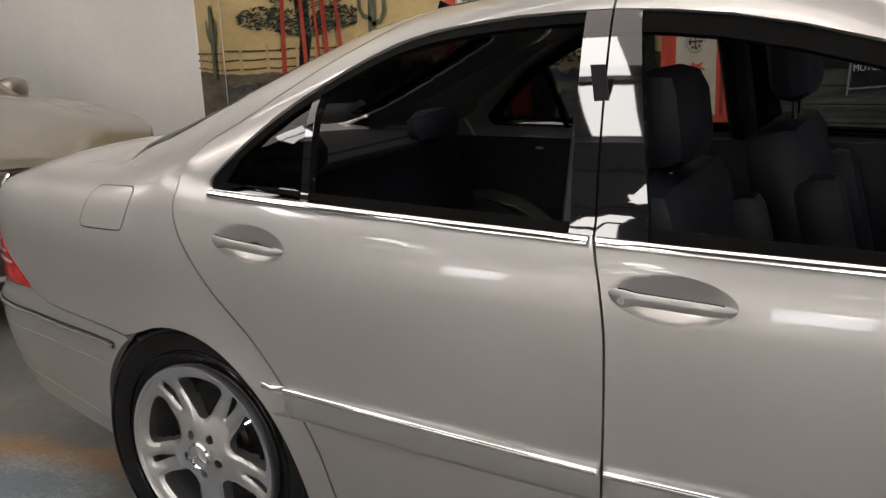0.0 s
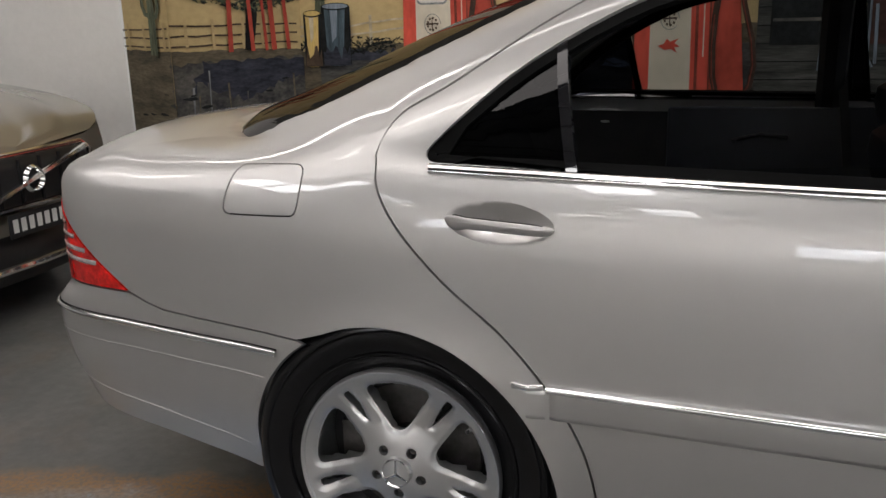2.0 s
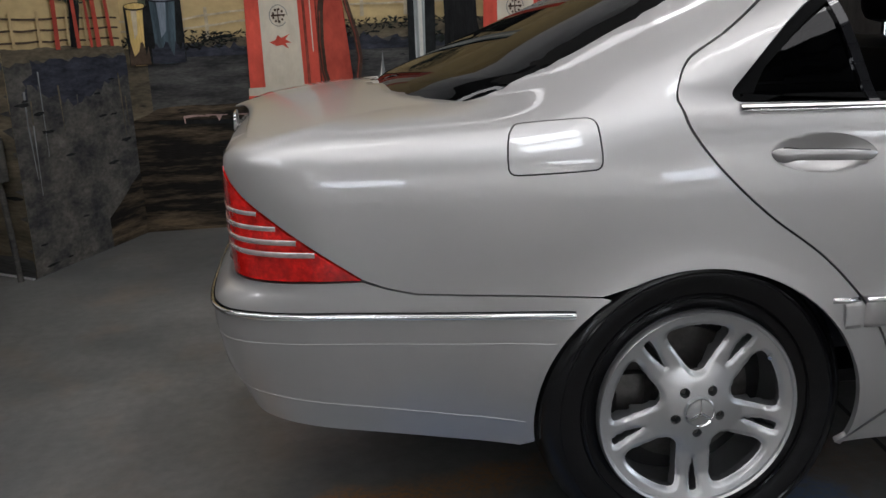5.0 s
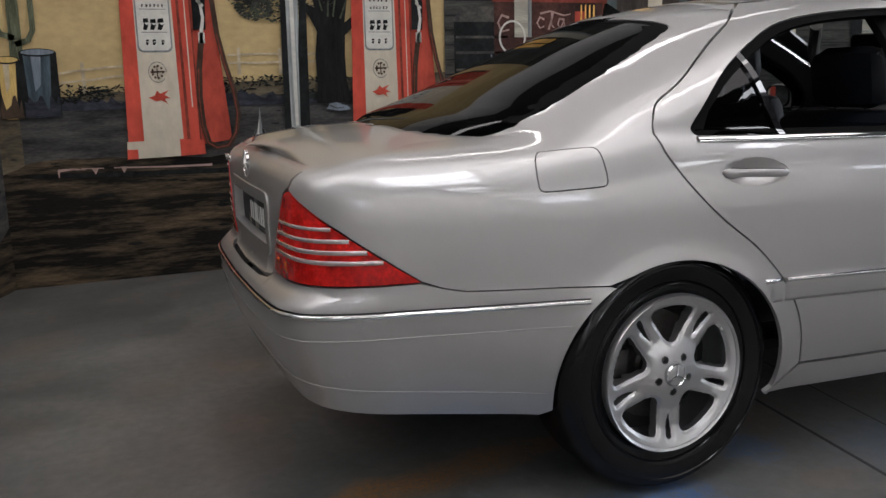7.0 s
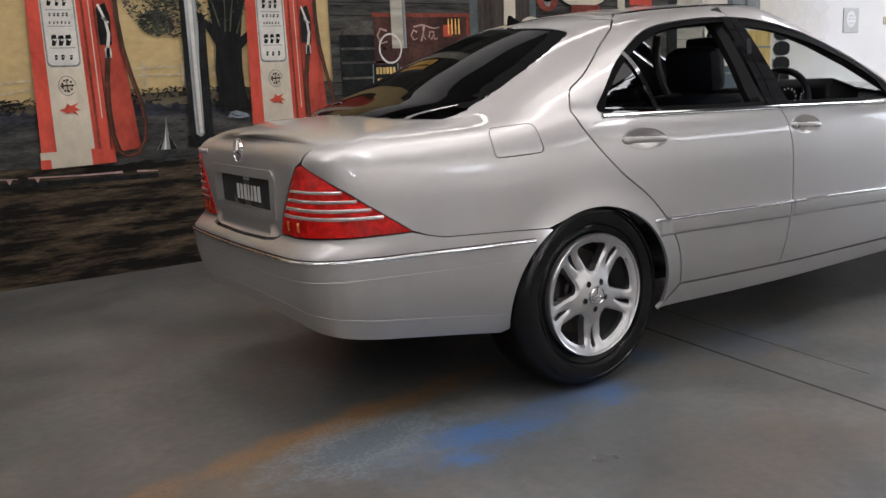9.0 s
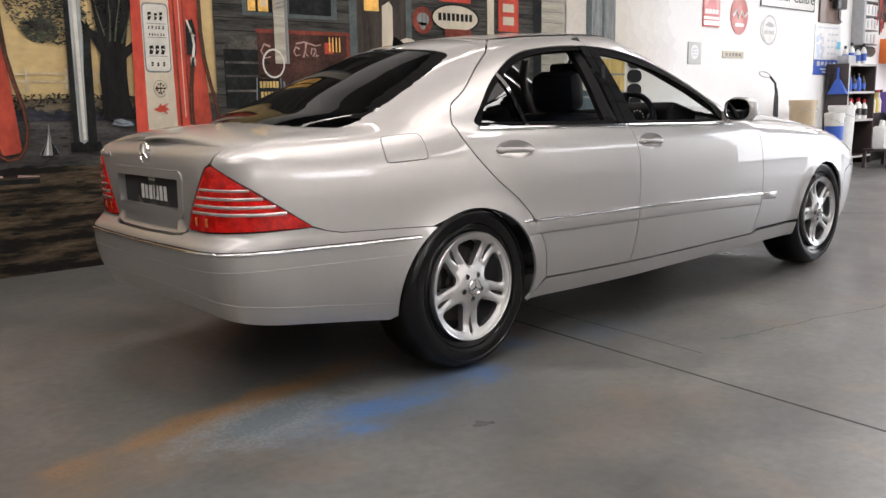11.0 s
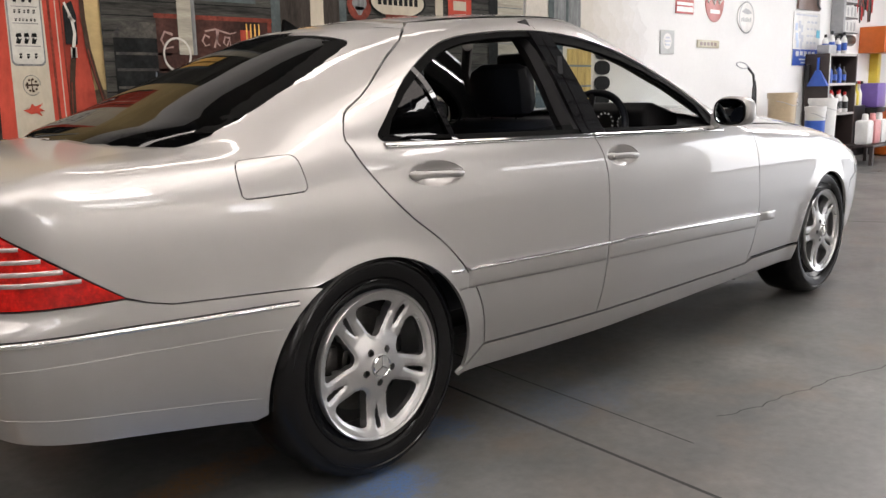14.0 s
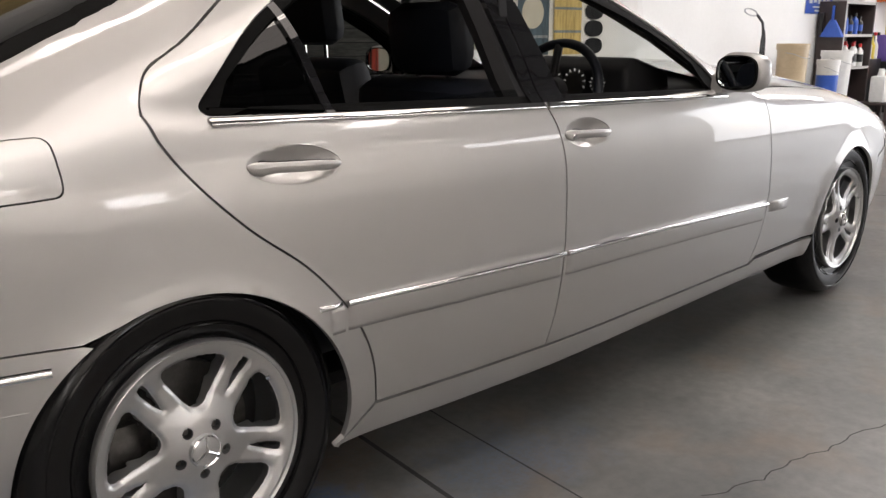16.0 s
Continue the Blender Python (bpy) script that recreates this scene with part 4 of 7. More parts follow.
def deck(s_list, cx, cz, q0, q1, nq):
    """Rows of a lid that runs from the shoulder of the flank to the car's middle."""
    rows = []
    for s in s_list:
        x, y, z = (float(c) for c in flank(np.array(s), ZT(np.array(s)) - 0.0005))
        xc = float(cx(s))
        zc = float(cz(xc))
        start = q0(s) if callable(q0) else q0
        row = []
        for q in np.linspace(start, q1, nq):
            e = 1 - (1 - q) ** 2.2
            row.append((x + (xc - x) * q * q * (1.6 - 0.6 * q), y * (1 - q), z + (zc - z) * e))
        rows.append(row)
    return rows


def both(rows):
    """Carries rows that end in the middle over to the other side."""
    return [r + [(x, -y, z) for x, y, z in r[-2::-1]] for r in rows]


lid_s = list(np.linspace(-1.53, -0.9, 24)) + list(np.linspace(-0.87, -0.340, 20))
lid_rows = deck(lid_s, CX, CZ, lambda s: (lid_edge(s) - 0.001) / abs(float(PY(s))) if s > -0.9 else 0.0, 1, 24)
for row in lid_rows:   # the lid dips under the rear pane
    for k, (x, y, z) in enumerate(row):
        share = a_of(x, z)
        if -0.7 < x and share < 1:
            within = abs(float(rear_house(share, np.array(z))[1])) - abs(y)
            row[k] = (x, y, z - 0.05 * min(1.0, max(0.0, within - 0.004) / 0.05))
sheet("boot_lid", both(lid_rows), SILVER, car, flip=True)
HX = spline((1.9, 2.20), (2.3, 2.45), (3.0, 3.0), (3.463, 3.40), (3.72, 3.60), (4.01, 3.73), (4.36, 3.80))
HZ = spline((2.2, 0.965), (2.5, 0.962), (2.8, 0.94), (3.2, 0.875), (3.5, 0.78), (3.72, 0.68), (3.80, 0.605))
sheet("bonnet", both(deck(list(np.linspace(1.95, 4.36, 50)), HX, HZ, 0.0, 1, 18)), SILVER, car)
# roof and the front and rear screens
rim = []
for b in np.linspace(0.0, 0.84, 12):
    a = (1 - b**POW) ** (1 / POW)
    z = 1.247
    rim.append((float(XR(z) + LR - a * LR), -b * float(-PY(0.3) - DS(z)), z))
rim += [tuple(float(c) for c in flank(np.array(x), RAIL(np.array(x)))) for x in np.linspace(0.46, 1.40, 26)]
for b in np.linspace(0.84, 0.0, 10):
    z = 1.287
    a = (1 - b**POW) ** (1 / POW)
    rim.append((float(XF(z) - LF + a * LF), -b * float(-PY(1.4) - DS(z)), z))
roof_rows = []
for i, (x, y, z) in enumerate(rim):
    xc = 0.20 + (1.467 - 0.20) * i / (len(rim) - 1)
    xc = float(np.clip(x, 0.21, 1.46)) * 0.75 + xc * 0.25 if 0 < i < len(rim) - 1 else x
    zc = 1.247 + 0.088 * math.sin(math.pi * min(1, max(0, (xc - 0.2) / 1.75))) ** 0.8 if i else z
    zc = max(zc, z)
    roof_rows.append([(x + (xc - x) * q, y * (1 - q), z + (zc - z) * (1 - (1 - q) ** 2.2)) for q in np.linspace(0, 1, 12)])
sheet("roof", both(roof_rows), SILVER, car, flip=True)


def pane_half(z):
    """How far the rear pane reaches to the side, as a share of the cabin's half width."""
    edge = SCREEN_EDGE[::-1]
    a = float(np.interp(z, [q[1] for q in edge], [min(q[0], 0.80) for q in edge]))
    return (1 - a**POW) ** (1 / POW) + 0.006


def screen(z0, z1, xf, length, sign, bmax, n=24, inset=0.006):
    rows = []
    for z in np.linspace(z0, z1, 18):
        row = []
        for b in np.linspace(-float(bmax(z)), float(bmax(z)), n * 2 + 1):
            a = (1 - abs(b) ** POW) ** (1 / POW)
            x = float(xf(z)) + sign * (length - a * length) + sign * inset
            w = float(-PY(max(x, -0.25) if sign > 0 else 1.5) - DS(z)) - inset
            row.append((x, b * w, z))
        rows.append(row)
    return rows


sheet("rear_window", screen(0.925, 1.240, XR, LR, 1, pane_half, inset=0.007), DARK_GLASS, car, label="dark tinted rear window")
sheet("windscreen", screen(0.93, 1.285, XF, LF, -1, lambda z: 0.86), FRONT_GLASS, car, flip=True)
for o in car.children_recursive:
    if "glass" in o.name or "window" in o.name or "windscreen" in o.name:
        o.visible_shadow = o.name.startswith("window_seal") or o.name.startswith("window_divider")

# dark inner shell behind the gaps, floor pan, wheel housings
for side in (-1, 1):
    rows = []
    for s in np.linspace(-1.50, 4.3, 150):
        zz = np.linspace(0.26 if s > -0.4 else float(BUMPER_LOW(s)) + 0.03, float(ZT(s)) - 0.05, 14)
        if abs(s) < 0.37 or abs(s - WB) < 0.37:
            c = 0.0 if abs(s) < 0.37 else WB
            zz = np.linspace(max(0.26, ARCH_Z + math.sqrt(max(0, 0.375**2 - (s - c) ** 2))), float(ZT(s)) - 0.05, 14)
        p, nn = on_surface(flank, 0 * zz + s, zz, -0.022)
        rows.append([(x, -y * side if side > 0 else y, z) if side < 0 else (x, -y, z) for x, y, z in p])
    sheet("inner_shell", rows, DARK, car, flip=side > 0)
part("floor_pan", box(-0.55, 3.3, -0.56, 0.56, 0.27, 0.30), DARK, car)
part("rear_bulkhead", box(-0.72, -0.67, -0.50, 0.50, 0.38, 0.80), DARK, car)
part("parcel_shelf", box(-0.46, 0.02, -0.50, 0.50, 0.88, 0.905, bevel=0.006), DASH, car)
for cx in (0, WB):
    for side in (-1, 1):
        arc = [(cx - 0.006 + 0.355 * math.cos(q), 0.355 * math.sin(q) + ARCH_Z) for q in np.linspace(radians(-8), radians(182), 30)]
        depth = [side * y for y in (0.655, 0.62, 0.54, 0.45)]
        rows = [[(x, y, z) for y in depth] for x, z in arc]
        sheet("wheel_housing", rows, DARK, car)


# ---- wheels ----
def rim_plane(u, v):
    """The face of the alloy wheel; u across, v up, its depth by the radius."""
    r = np.hypot(u, v)
    near = np.sqrt(np.min((RIM_EDGE[:, 0][:, None] - np.ravel(u)) ** 2 + (RIM_EDGE[:, 1][:, None] - np.ravel(v)) ** 2, axis=0)).reshape(np.shape(r))
    fall = np.clip(1 - near / 0.011, 0, 1)
    y = 0.007 * fall * fall + np.interp(r, (0, 0.03, 0.06, 0.10, 0.15, 0.185, 0.205), (-0.012, -0.014, -0.008, 0.004, 0.004, -0.006, -0.012)) - 3.0
    return u + 0 * r, y, v + 0 * r


def polar(pts, ang):
    c, s = math.cos(ang), math.sin(ang)
    return [(x * c - y * s, x * s + y * c) for x, y in pts]


WINDOW = smooth_poly([(0.084, 0.017), (0.120, 0.042), (0.150, 0.064), (0.166, 0.063), (0.175, 0.034), (0.178, 0.0), (0.175, -0.034), (0.166, -0.063), (0.150, -0.064), (0.120, -0.042), (0.084, -0.017), (0.078, 0.0)], keep=120, rounds=1)
SLOT = smooth_poly([(0.112, 0.0), (0.140, 0.0060), (0.180, 0.0095), (0.184, 0.0), (0.180, -0.0095), (0.140, -0.0060)], keep=120, rounds=1)
RIM_EDGE = np.array([p for k in range(5) for shape, turn in ((WINDOW, 90), (SLOT, 54)) for p in resample(polar(shape, radians(turn + 72 * k)), 0.004)])


def build_wheel():
    w = empty("wheel", label="", category="")
    w.parent = car
    bm = bmesh.new()
    turn = pose(0, 0, 0, 90, 0, 0)
    t = [(0.206, 0.010), (0.214, 0.006), (0.225, 0.004), (0.245, -0.004), (0.268, -0.010), (0.292, -0.008), (0.308, 0.004), (0.318, 0.022), (0.323, 0.050), (0.324, 0.11), (0.323, 0.170), (0.318, 0.20), (0.30, 0.222), (0.26, 0.235), (0.206, 0.22)]
    lathe(bm, [(r, -d) for r, d in t], turn, steps=72)
    tyre = part("tyre", bm, TYRE, w)
    bm = bmesh.new()
    for r in (0.236, 0.285):
        lathe(bm, [(r - 0.0022, 0.0055 if r < 0.25 else 0.0082), (r, 0.0085 if r < 0.25 else 0.0115), (r + 0.0022, 0.0068 if r < 0.25 else 0.0082)], turn, steps=72)
    part("sidewall_rib", bm, TYRE, w)
    bm = bmesh.new()
    lathe(bm, [(0.198, 0.004), (0.201, 0.015), (0.206, 0.018), (0.209, 0.013), (0.209, 0.0), (0.206, -0.006), (0.198, -0.02), (0.192, -0.05), (0.19, -0.19)], turn, steps=72)
    part("rim_lip", bm, ALLOY, w)
    holes = [polar(WINDOW, radians(90 + 72 * k)) for k in range(5)] + [polar(SLOT, radians(54 + 72 * k)) for k in range(5)]
    holes += [[(c[0] + 0.0105 * math.cos(q), c[1] + 0.0105 * math.sin(q)) for q in np.linspace(0, 2 * math.pi, 13)[:-1]] for c in [polar([(0.049, 0)], radians(54 + 72 * k))[0] for k in range(5)]]
    disc = [(0.2 * math.cos(q), 0.2 * math.sin(q)) for q in np.linspace(0, 2 * math.pi, 73)[:-1]]
    spokes = panel("spokes", disc, rim_plane, ALLOY, w, holes=holes, grid=0.0075, edge=0.005, gap=0, flange=0.030, soft=0.003, rings=[shrink(h, -d) for h in holes[:10] for d in ((0.003, 0.0065, 0.0115) if len(h) > 12 else (0.003,))])
    spokes.location = (0, 3.0, 0)
    bm = bmesh.new()
    lathe(bm, [(0.0, -0.075), (0.05, -0.072), (0.06, -0.080), (0.145, -0.080), (0.145, -0.10)], turn, steps=48)
    part("brake_disc", bm, STEEL, w)
    part("brake_calliper", box(-0.15, -0.085, 0.06, 0.11, -0.06, 0.06, bevel=0.01), STEEL, w)
    bm = bmesh.new()
    lathe(bm, [(0.0, -0.115), (0.192, -0.115)], turn, steps=48)
    part("wheel_back", bm, DARK, w)
    bm = bmesh.new()
    lathe(bm, [(0.0, 0.0235), (0.020, 0.023), (0.030, 0.020), (0.0325, 0.013)], turn, steps=40)
    part("centre_cap", bm, ALLOY, w)
    bm = bmesh.new()
    lathe(bm, [(0.0265, 0.0215), (0.0285, 0.0245), (0.0305, 0.0205)], turn, steps=40)
    for k in range(3):
        q = radians(90 + 120 * k)
        tube(bm, [(0, -0.0245, 0), (0.027 * math.cos(q), -0.0235, 0.027 * math.sin(q))], 0.0035, 6, 0.4)
    part("cap_emblem", bm, CHROME, w)
    for k in range(5):
        u, v = polar([(0.049, 0)], radians(54 + 72 * k))[0]
        bm = bmesh.new()
        lathe(bm, [(0.0, 0.001), (0.0055, 0.001), (0.0085, -0.004), (0.009, -0.02)], pose(u, 0, v, 90, 0, 0), steps=6)
        part("wheel_bolt", bm, STEEL, w)
    bm = bmesh.new()
    tube(bm, [(0.150, -0.004, 0.105), (0.143, -0.014, 0.100)], 0.004, 8)
    part("valve", bm, CHROME, w)
    return w


wheel = build_wheel()
wheel.location = (0, -0.734, HUB)
for m in (pose(WB, -0.730, HUB, 0, 14, 0), pose(0, 0.734, HUB, 0, 0, 180), pose(WB, 0.730, HUB, 0, 20, 180)):
    copy_thing(wheel, m)

# ---- the mural on the long wall ----
def paint(name, base, vary=0.22, scale=5.0, stretch=(1, 1, 1), fine=40.0, second=None, stops=(0.35, 0.65)):
    """Matt wall paint laid on with uneven strokes."""
    m, nt, p = nodes_of(name)
    co = nt.nodes.new("ShaderNodeTexCoord")
    mp = nt.nodes.new("ShaderNodeMapping")
    mp.inputs["Scale"].default_value = stretch
    nt.links.new(co.outputs["Object"], mp.inputs[0])
    lo = tuple(c * (1 - vary) for c in base)
    hi = second or tuple(c * (1 + vary) for c in base)
    _, big = noise_ramp(nt, scale, lo, hi, detail=8, rough=0.65, stops=stops, vec=mp.outputs[0])
    _, small = noise_ramp(nt, fine, (1 - vary * 0.6,) * 3, (1 + vary * 0.6,) * 3, detail=5, vec=mp.outputs[0])
    nt.links.new(mix_rgb(nt, 1.0, big.outputs[0], small.outputs[0], "MULTIPLY"), p.inputs["Base Color"])
    p.inputs["Roughness"].default_value = 0.75
    p.inputs["Specular IOR Level"].default_value = 0.12
    return m


SAND = paint("mural_sand_sky", (0.46, 0.35, 0.17), 0.16, 0.9, (1, 1, 1.6), 18)
HILL = paint("mural_far_sand", (0.40, 0.30, 0.15), 0.18, 1.4, (1, 1, 4), 18)
DIRT = paint("mural_brown_dirt", (0.095, 0.080, 0.056), 0.5, 2.6, (1, 1, 3.0), 26, second=(0.150, 0.125, 0.082))
ROAD = paint("mural_dark_road", (0.024, 0.021, 0.018), 0.6, 1.7, (1, 1, 8), 24, second=(0.150, 0.110, 0.066), stops=(0.46, 0.72))
YARD = paint("mural_grey_yard", (0.036, 0.037, 0.038), 0.5, 2.6, (1, 1, 5), 30, second=(0.085, 0.083, 0.078))
SMEAR = paint("mural_grey_brown_smear", (0.052, 0.054, 0.058), 0.5, 5.0, (1.2, 1, 1.6), 34, second=(0.125, 0.116, 0.098), stops=(0.36, 0.68))
NAVY = paint("mural_navy_ground", (0.030, 0.032, 0.042), 0.5, 7.0, (1, 1, 2.5), 30)
INK = paint("mural_black", (0.012, 0.013, 0.013), 0.5, 9)
BARK = paint("mural_dark_trunk", (0.009, 0.009, 0.009), 0.5, 9, (4, 1, 0.6))
LEAF = paint("mural_olive_leaf", (0.060, 0.070, 0.045), 0.5, 14)
LEAF_DARK = paint("mural_dark_leaf", (0.024, 0.030, 0.024), 0.5, 14)
CACTUS = paint("mural_cactus_green", (0.085, 0.095, 0.060), 0.45, 10, (5, 1, 0.5))
RAIL_BROWN = paint("mural_brown_rail", (0.065, 0.045, 0.030), 0.3, 12)
RAIL_PALE = paint("mural_pale_rail", (0.42, 0.36, 0.25), 0.25, 12)
RED = paint("mural_red", (0.46, 0.070, 0.045), 0.25, 5, (1, 1, 0.5), 22)
RED_DEEP = paint("mural_deep_red", (0.33, 0.055, 0.035), 0.3, 5, (1, 1, 0.5), 22)
CREAM = paint("mural_cream", (0.52, 0.47, 0.37), 0.12, 4, (1, 1, 0.5), 25)
DIAL = paint("mural_dial_white", (0.55, 0.54, 0.49), 0.12, 8)
POLE = paint("mural_grey_pole", (0.30, 0.32, 0.31), 0.35, 7, (8, 1, 0.4))
HOSE = paint("mural_brown_hose", (0.055, 0.034, 0.024), 0.3, 14)
BOARD = paint("mural_dark_board", (0.036, 0.036, 0.033), 0.5, 3, (0.6, 1, 6), 30, second=(0.085, 0.083, 0.074))
CHEST = paint("mural_brown_chest", (0.040, 0.026, 0.022), 0.5, 4, second=(0.085, 0.038, 0.030))
DOOR_BROWN = paint("mural_brown_door", (0.048, 0.040, 0.034), 0.4, 4, (3, 1, 0.5))
PINK = paint("mural_faded_pink", (0.36, 0.25, 0.22), 0.3, 12)
SLATE_LIGHT = paint("mural_pale_slate", (0.17, 0.20, 0.235), 0.35, 6, (6, 1, 0.5))
BOARD_PALE = paint("mural_pale_board", (0.36, 0.34, 0.28), 0.25, 3, (0.6, 1, 6), 30)
TEAL = paint("mural_slate_teal", (0.085, 0.105, 0.105), 0.25, 6)
GLOW = paint("mural_lamp_yellow", (0.78, 0.46, 0.12), 0.3, 6)
RUST = paint("mural_rust_red", (0.17, 0.042, 0.028), 0.35, 5)
BARREL_BLUE = paint("mural_blue_barrel", (0.060, 0.085, 0.100), 0.35, 5, (6, 1, 0.5))
BARREL_YELLOW = paint("mural_yellow_barrel", (0.50, 0.36, 0.13), 0.3, 5, (6, 1, 0.5))
GREY_MID = paint("mural_mid_grey", (0.20, 0.21, 0.21), 0.35, 5, (6, 1, 0.5))
HAZE = paint("mural_thinned_cream", (0.60, 0.56, 0.49), 0.12, 1.6)

mural = empty("mural", (0.0316, MURAL_Y, 0), label="hand-painted desert petrol station mural covering the long garage wall", category="mural")
mural.scale = (1.061, 1, 1.061)
mural_west = empty("mural", (WEST[0] + 0.8227 * 5.396, WEST[1] - 0.5684 * 5.396, 0.016), label="painted desert with a cactus and a fence on the jutting wall", category="mural")
mural_west.rotation_euler, mural_west.scale = (0, 0, radians(-34.64)), (1.726, 1, 0.841)
mural_turn = empty("mural", (CORNER[0] + 0.3807 * 2.95, CORNER[1] + 0.9247 * 2.95, -0.136), label="painted tree and red tower legs on the turning wall", category="mural")
mural_turn.rotation_euler, mural_turn.scale = (0, 0, radians(67.62)), (1.092, 1, 0.961)
ZONES = ((-9.0, -2.716, mural_west), (-2.690, -1.836, mural_turn), (-1.830, 99.0, mural))


def prism(name, polys, material, layer, parent=None, label=""):
    """Flat painted shapes; polys are lists of (x, z) corners. A higher layer lies in front."""
    if 1 < len(polys) <= 30:
        return [prism(name, [poly], material, layer, parent, label) for poly in polys][0]
    if parent is None:
        last = None
        for lo, hi, face in ZONES:
            cut = [clip_x(clip_x(poly, lambda z: lo, False), lambda z: hi, True) for poly in polys]
            cut = [poly for poly in cut if len(poly) > 2]
            if cut:
                last = prism(name, cut, material, layer, face, label)
        return last
    bm = bmesh.new()
    y = -0.0016 * layer - 0.001
    for poly in polys:
        vs = [bm.verts.new((x, y, z)) for x, z in poly]
        if len(vs) > 2:
            f = bm.faces.new(vs)
            f.normal_update()
            if f.normal.y > 0:
                f.normal_flip()
    me = bpy.data.meshes.new(name)
    bmesh.ops.triangulate(bm, faces=bm.faces)
    bm.to_mesh(me)
    bm.free()
    me.materials.append(material)
    ob = new(name, me)
    ob.parent = parent
    return tagged(ob, label, kind="stuff" if len(polys) > 30 else "")


def rect(x0, x1, z0, z1):
    return [(x0, z0), (x1, z0), (x1, z1), (x0, z1)]


def soft_rect(x0, x1, z0, z1, r):
    return [(x + r * math.cos(radians(t)), z + r * math.sin(radians(t))) for x, z, t0 in ((x1 - r, z1 - r, 0), (x0 + r, z1 - r, 90), (x0 + r, z0 + r, 180), (x1 - r, z0 + r, 270)) for t in range(t0, t0 + 91, 18)]


def stroke(pts, width, end=None):
    """A brush stroke along points, as one outline."""
    end = width if end is None else end
    left, right = [], []
    for i, p in enumerate(pts):
        a, b = pts[max(i - 1, 0)], pts[min(i + 1, len(pts) - 1)]
        d = math.hypot(b[0] - a[0], b[1] - a[1]) or 1
        w = (width + (end - width) * i / (len(pts) - 1)) / 2
        nx, nz = -(b[1] - a[1]) / d * w, (b[0] - a[0]) / d * w
        left.append((p[0] + nx, p[1] + nz))
        right.append((p[0] - nx, p[1] - nz))
    return left + right[::-1]


def disc(cx, cz, rx, rz, n=28):
    return [(cx + rx * math.cos(2 * math.pi * k / n), cz + rz * math.sin(2 * math.pi * k / n)) for k in range(n)]


def ragged(x0, x1, z0, z_of, rng, amp, step=0.05):
    """A band whose upper edge is uneven."""
    xs = np.arange(x0, x1 + step / 2, step)
    return [(x0, z0)] + [(min(x, x1), z_of(x) + rng.uniform(-amp, amp)) for x in xs] + [(x1, z0)]


rng = random.Random(11)
horizon = spline((-3.2, 1.235), (-1.95, 1.22), (-1.84, 1.20), (-1.825, 0.95), (-1.2, 0.985), (-0.4, 1.03), (0.7, 1.06))
yard_top = spline((-3.2, 1.20), (-1.95, 1.14), (-1.84, 1.12), (-1.825, 0.90), (-1.4, 0.93), (0.7, 0.97))
prism("painted_sky", [rect(-3.1, 0.72, 0.9, 2.9)], SAND, 0)
prism("painted_dirt", [ragged(-3.1, 0.72, 0.0, horizon, rng, 0.006)], DIRT, 1)
prism("painted_yard", [ragged(-1.62, 0.72, 0.56, yard_top, rng, 0.012)], YARD, 2)
prism("painted_road", [ragged(-2.15, 5.2, 0.0, spline((-2.15, 0.30), (-1.7, 0.60), (-1.5, 0.66), (-0.5, 0.63), (0.6, 0.62), (5.2, 0.55)), rng, 0.006)], ROAD, 3)
for k, (x0, x1, m) in enumerate(((-2.72, -1.84, SMEAR), (-2.56, -1.84, NAVY))):
    left = [(x0 + rng.uniform(-0.05, 0.05), z) for z in np.arange(1.14, 0.02 if k == 0 else 0.98, -0.03)]
    foot = [(x, (0.02 if k == 0 else 0.98 + 0.05 * math.sin(9 * x)) + rng.uniform(0, 0.05)) for x in np.arange(x0, x1, 0.03)]
    prism("painted_smear", [left + foot + [(x1, foot[-1][1])] + [(x, 1.165 + rng.uniform(-0.02, 0.015)) for x in np.arange(x1, x0, -0.04)]], m, 2 if k == 0 else 3)
for _ in range(14):
    x, z, drop = rng.uniform(-2.66, -1.86), rng.uniform(0.7, 1.12), rng.uniform(0.1, 0.45)
    prism("paint_run", [stroke([(x, z), (x + rng.uniform(-0.01, 0.01), z - drop)], rng.uniform(0.006, 0.016), 0.003)], rng.choice((SMEAR, DIRT, GREY_MID)), 4)
# darker band along the wall's foot
prism("painted_dark_foot", [ragged(-3.1, -2.0, 0.0, lambda x: 0.10, rng, 0.01)], YARD, 4)
blots = []
for _ in range(70):
    x, z = rng.uniform(-3.0, 0.6), rng.uniform(0.06, 1.05)
    w = rng.uniform(0.01, 0.05)
    blots.append([(x + w * math.cos(q) * rng.uniform(0.6, 1.2), z + 0.22 * w * math.sin(q) * rng.uniform(0.5, 1.3)) for q in np.linspace(0, 2 * math.pi, 9)[:-1]])
prism("painted_blot", blots, INK, 5)
prism("painted_kerb", [stroke([(-1.47, 0.598), (-1.40, 0.603), (-1.34, 0.598)], 0.014, 0.006), stroke([(-1.468, 0.600), (-1.466, 0.565)], 0.010, 0.005), stroke([(-1.36, 0.604), (-1.25, 0.600)], 0.008, 0.004), stroke([(-1.20, 0.600), (-0.92, 0.590), (-0.70, 0.588)], 0.006, 0.012), stroke([(-0.62, 0.586), (-0.50, 0.580)], 0.014, 0.005)]
      + [[(x, 0.604), (x + 0.018, 0.570), (x + 0.036, 0.603)] for x in (-1.31, -1.17)], PINK, 6)
prism("kerb_shade", [stroke([(-1.60, 0.575), (-1.1, 0.562), (-0.5, 0.552)], 0.018, 0.03)], INK, 5)

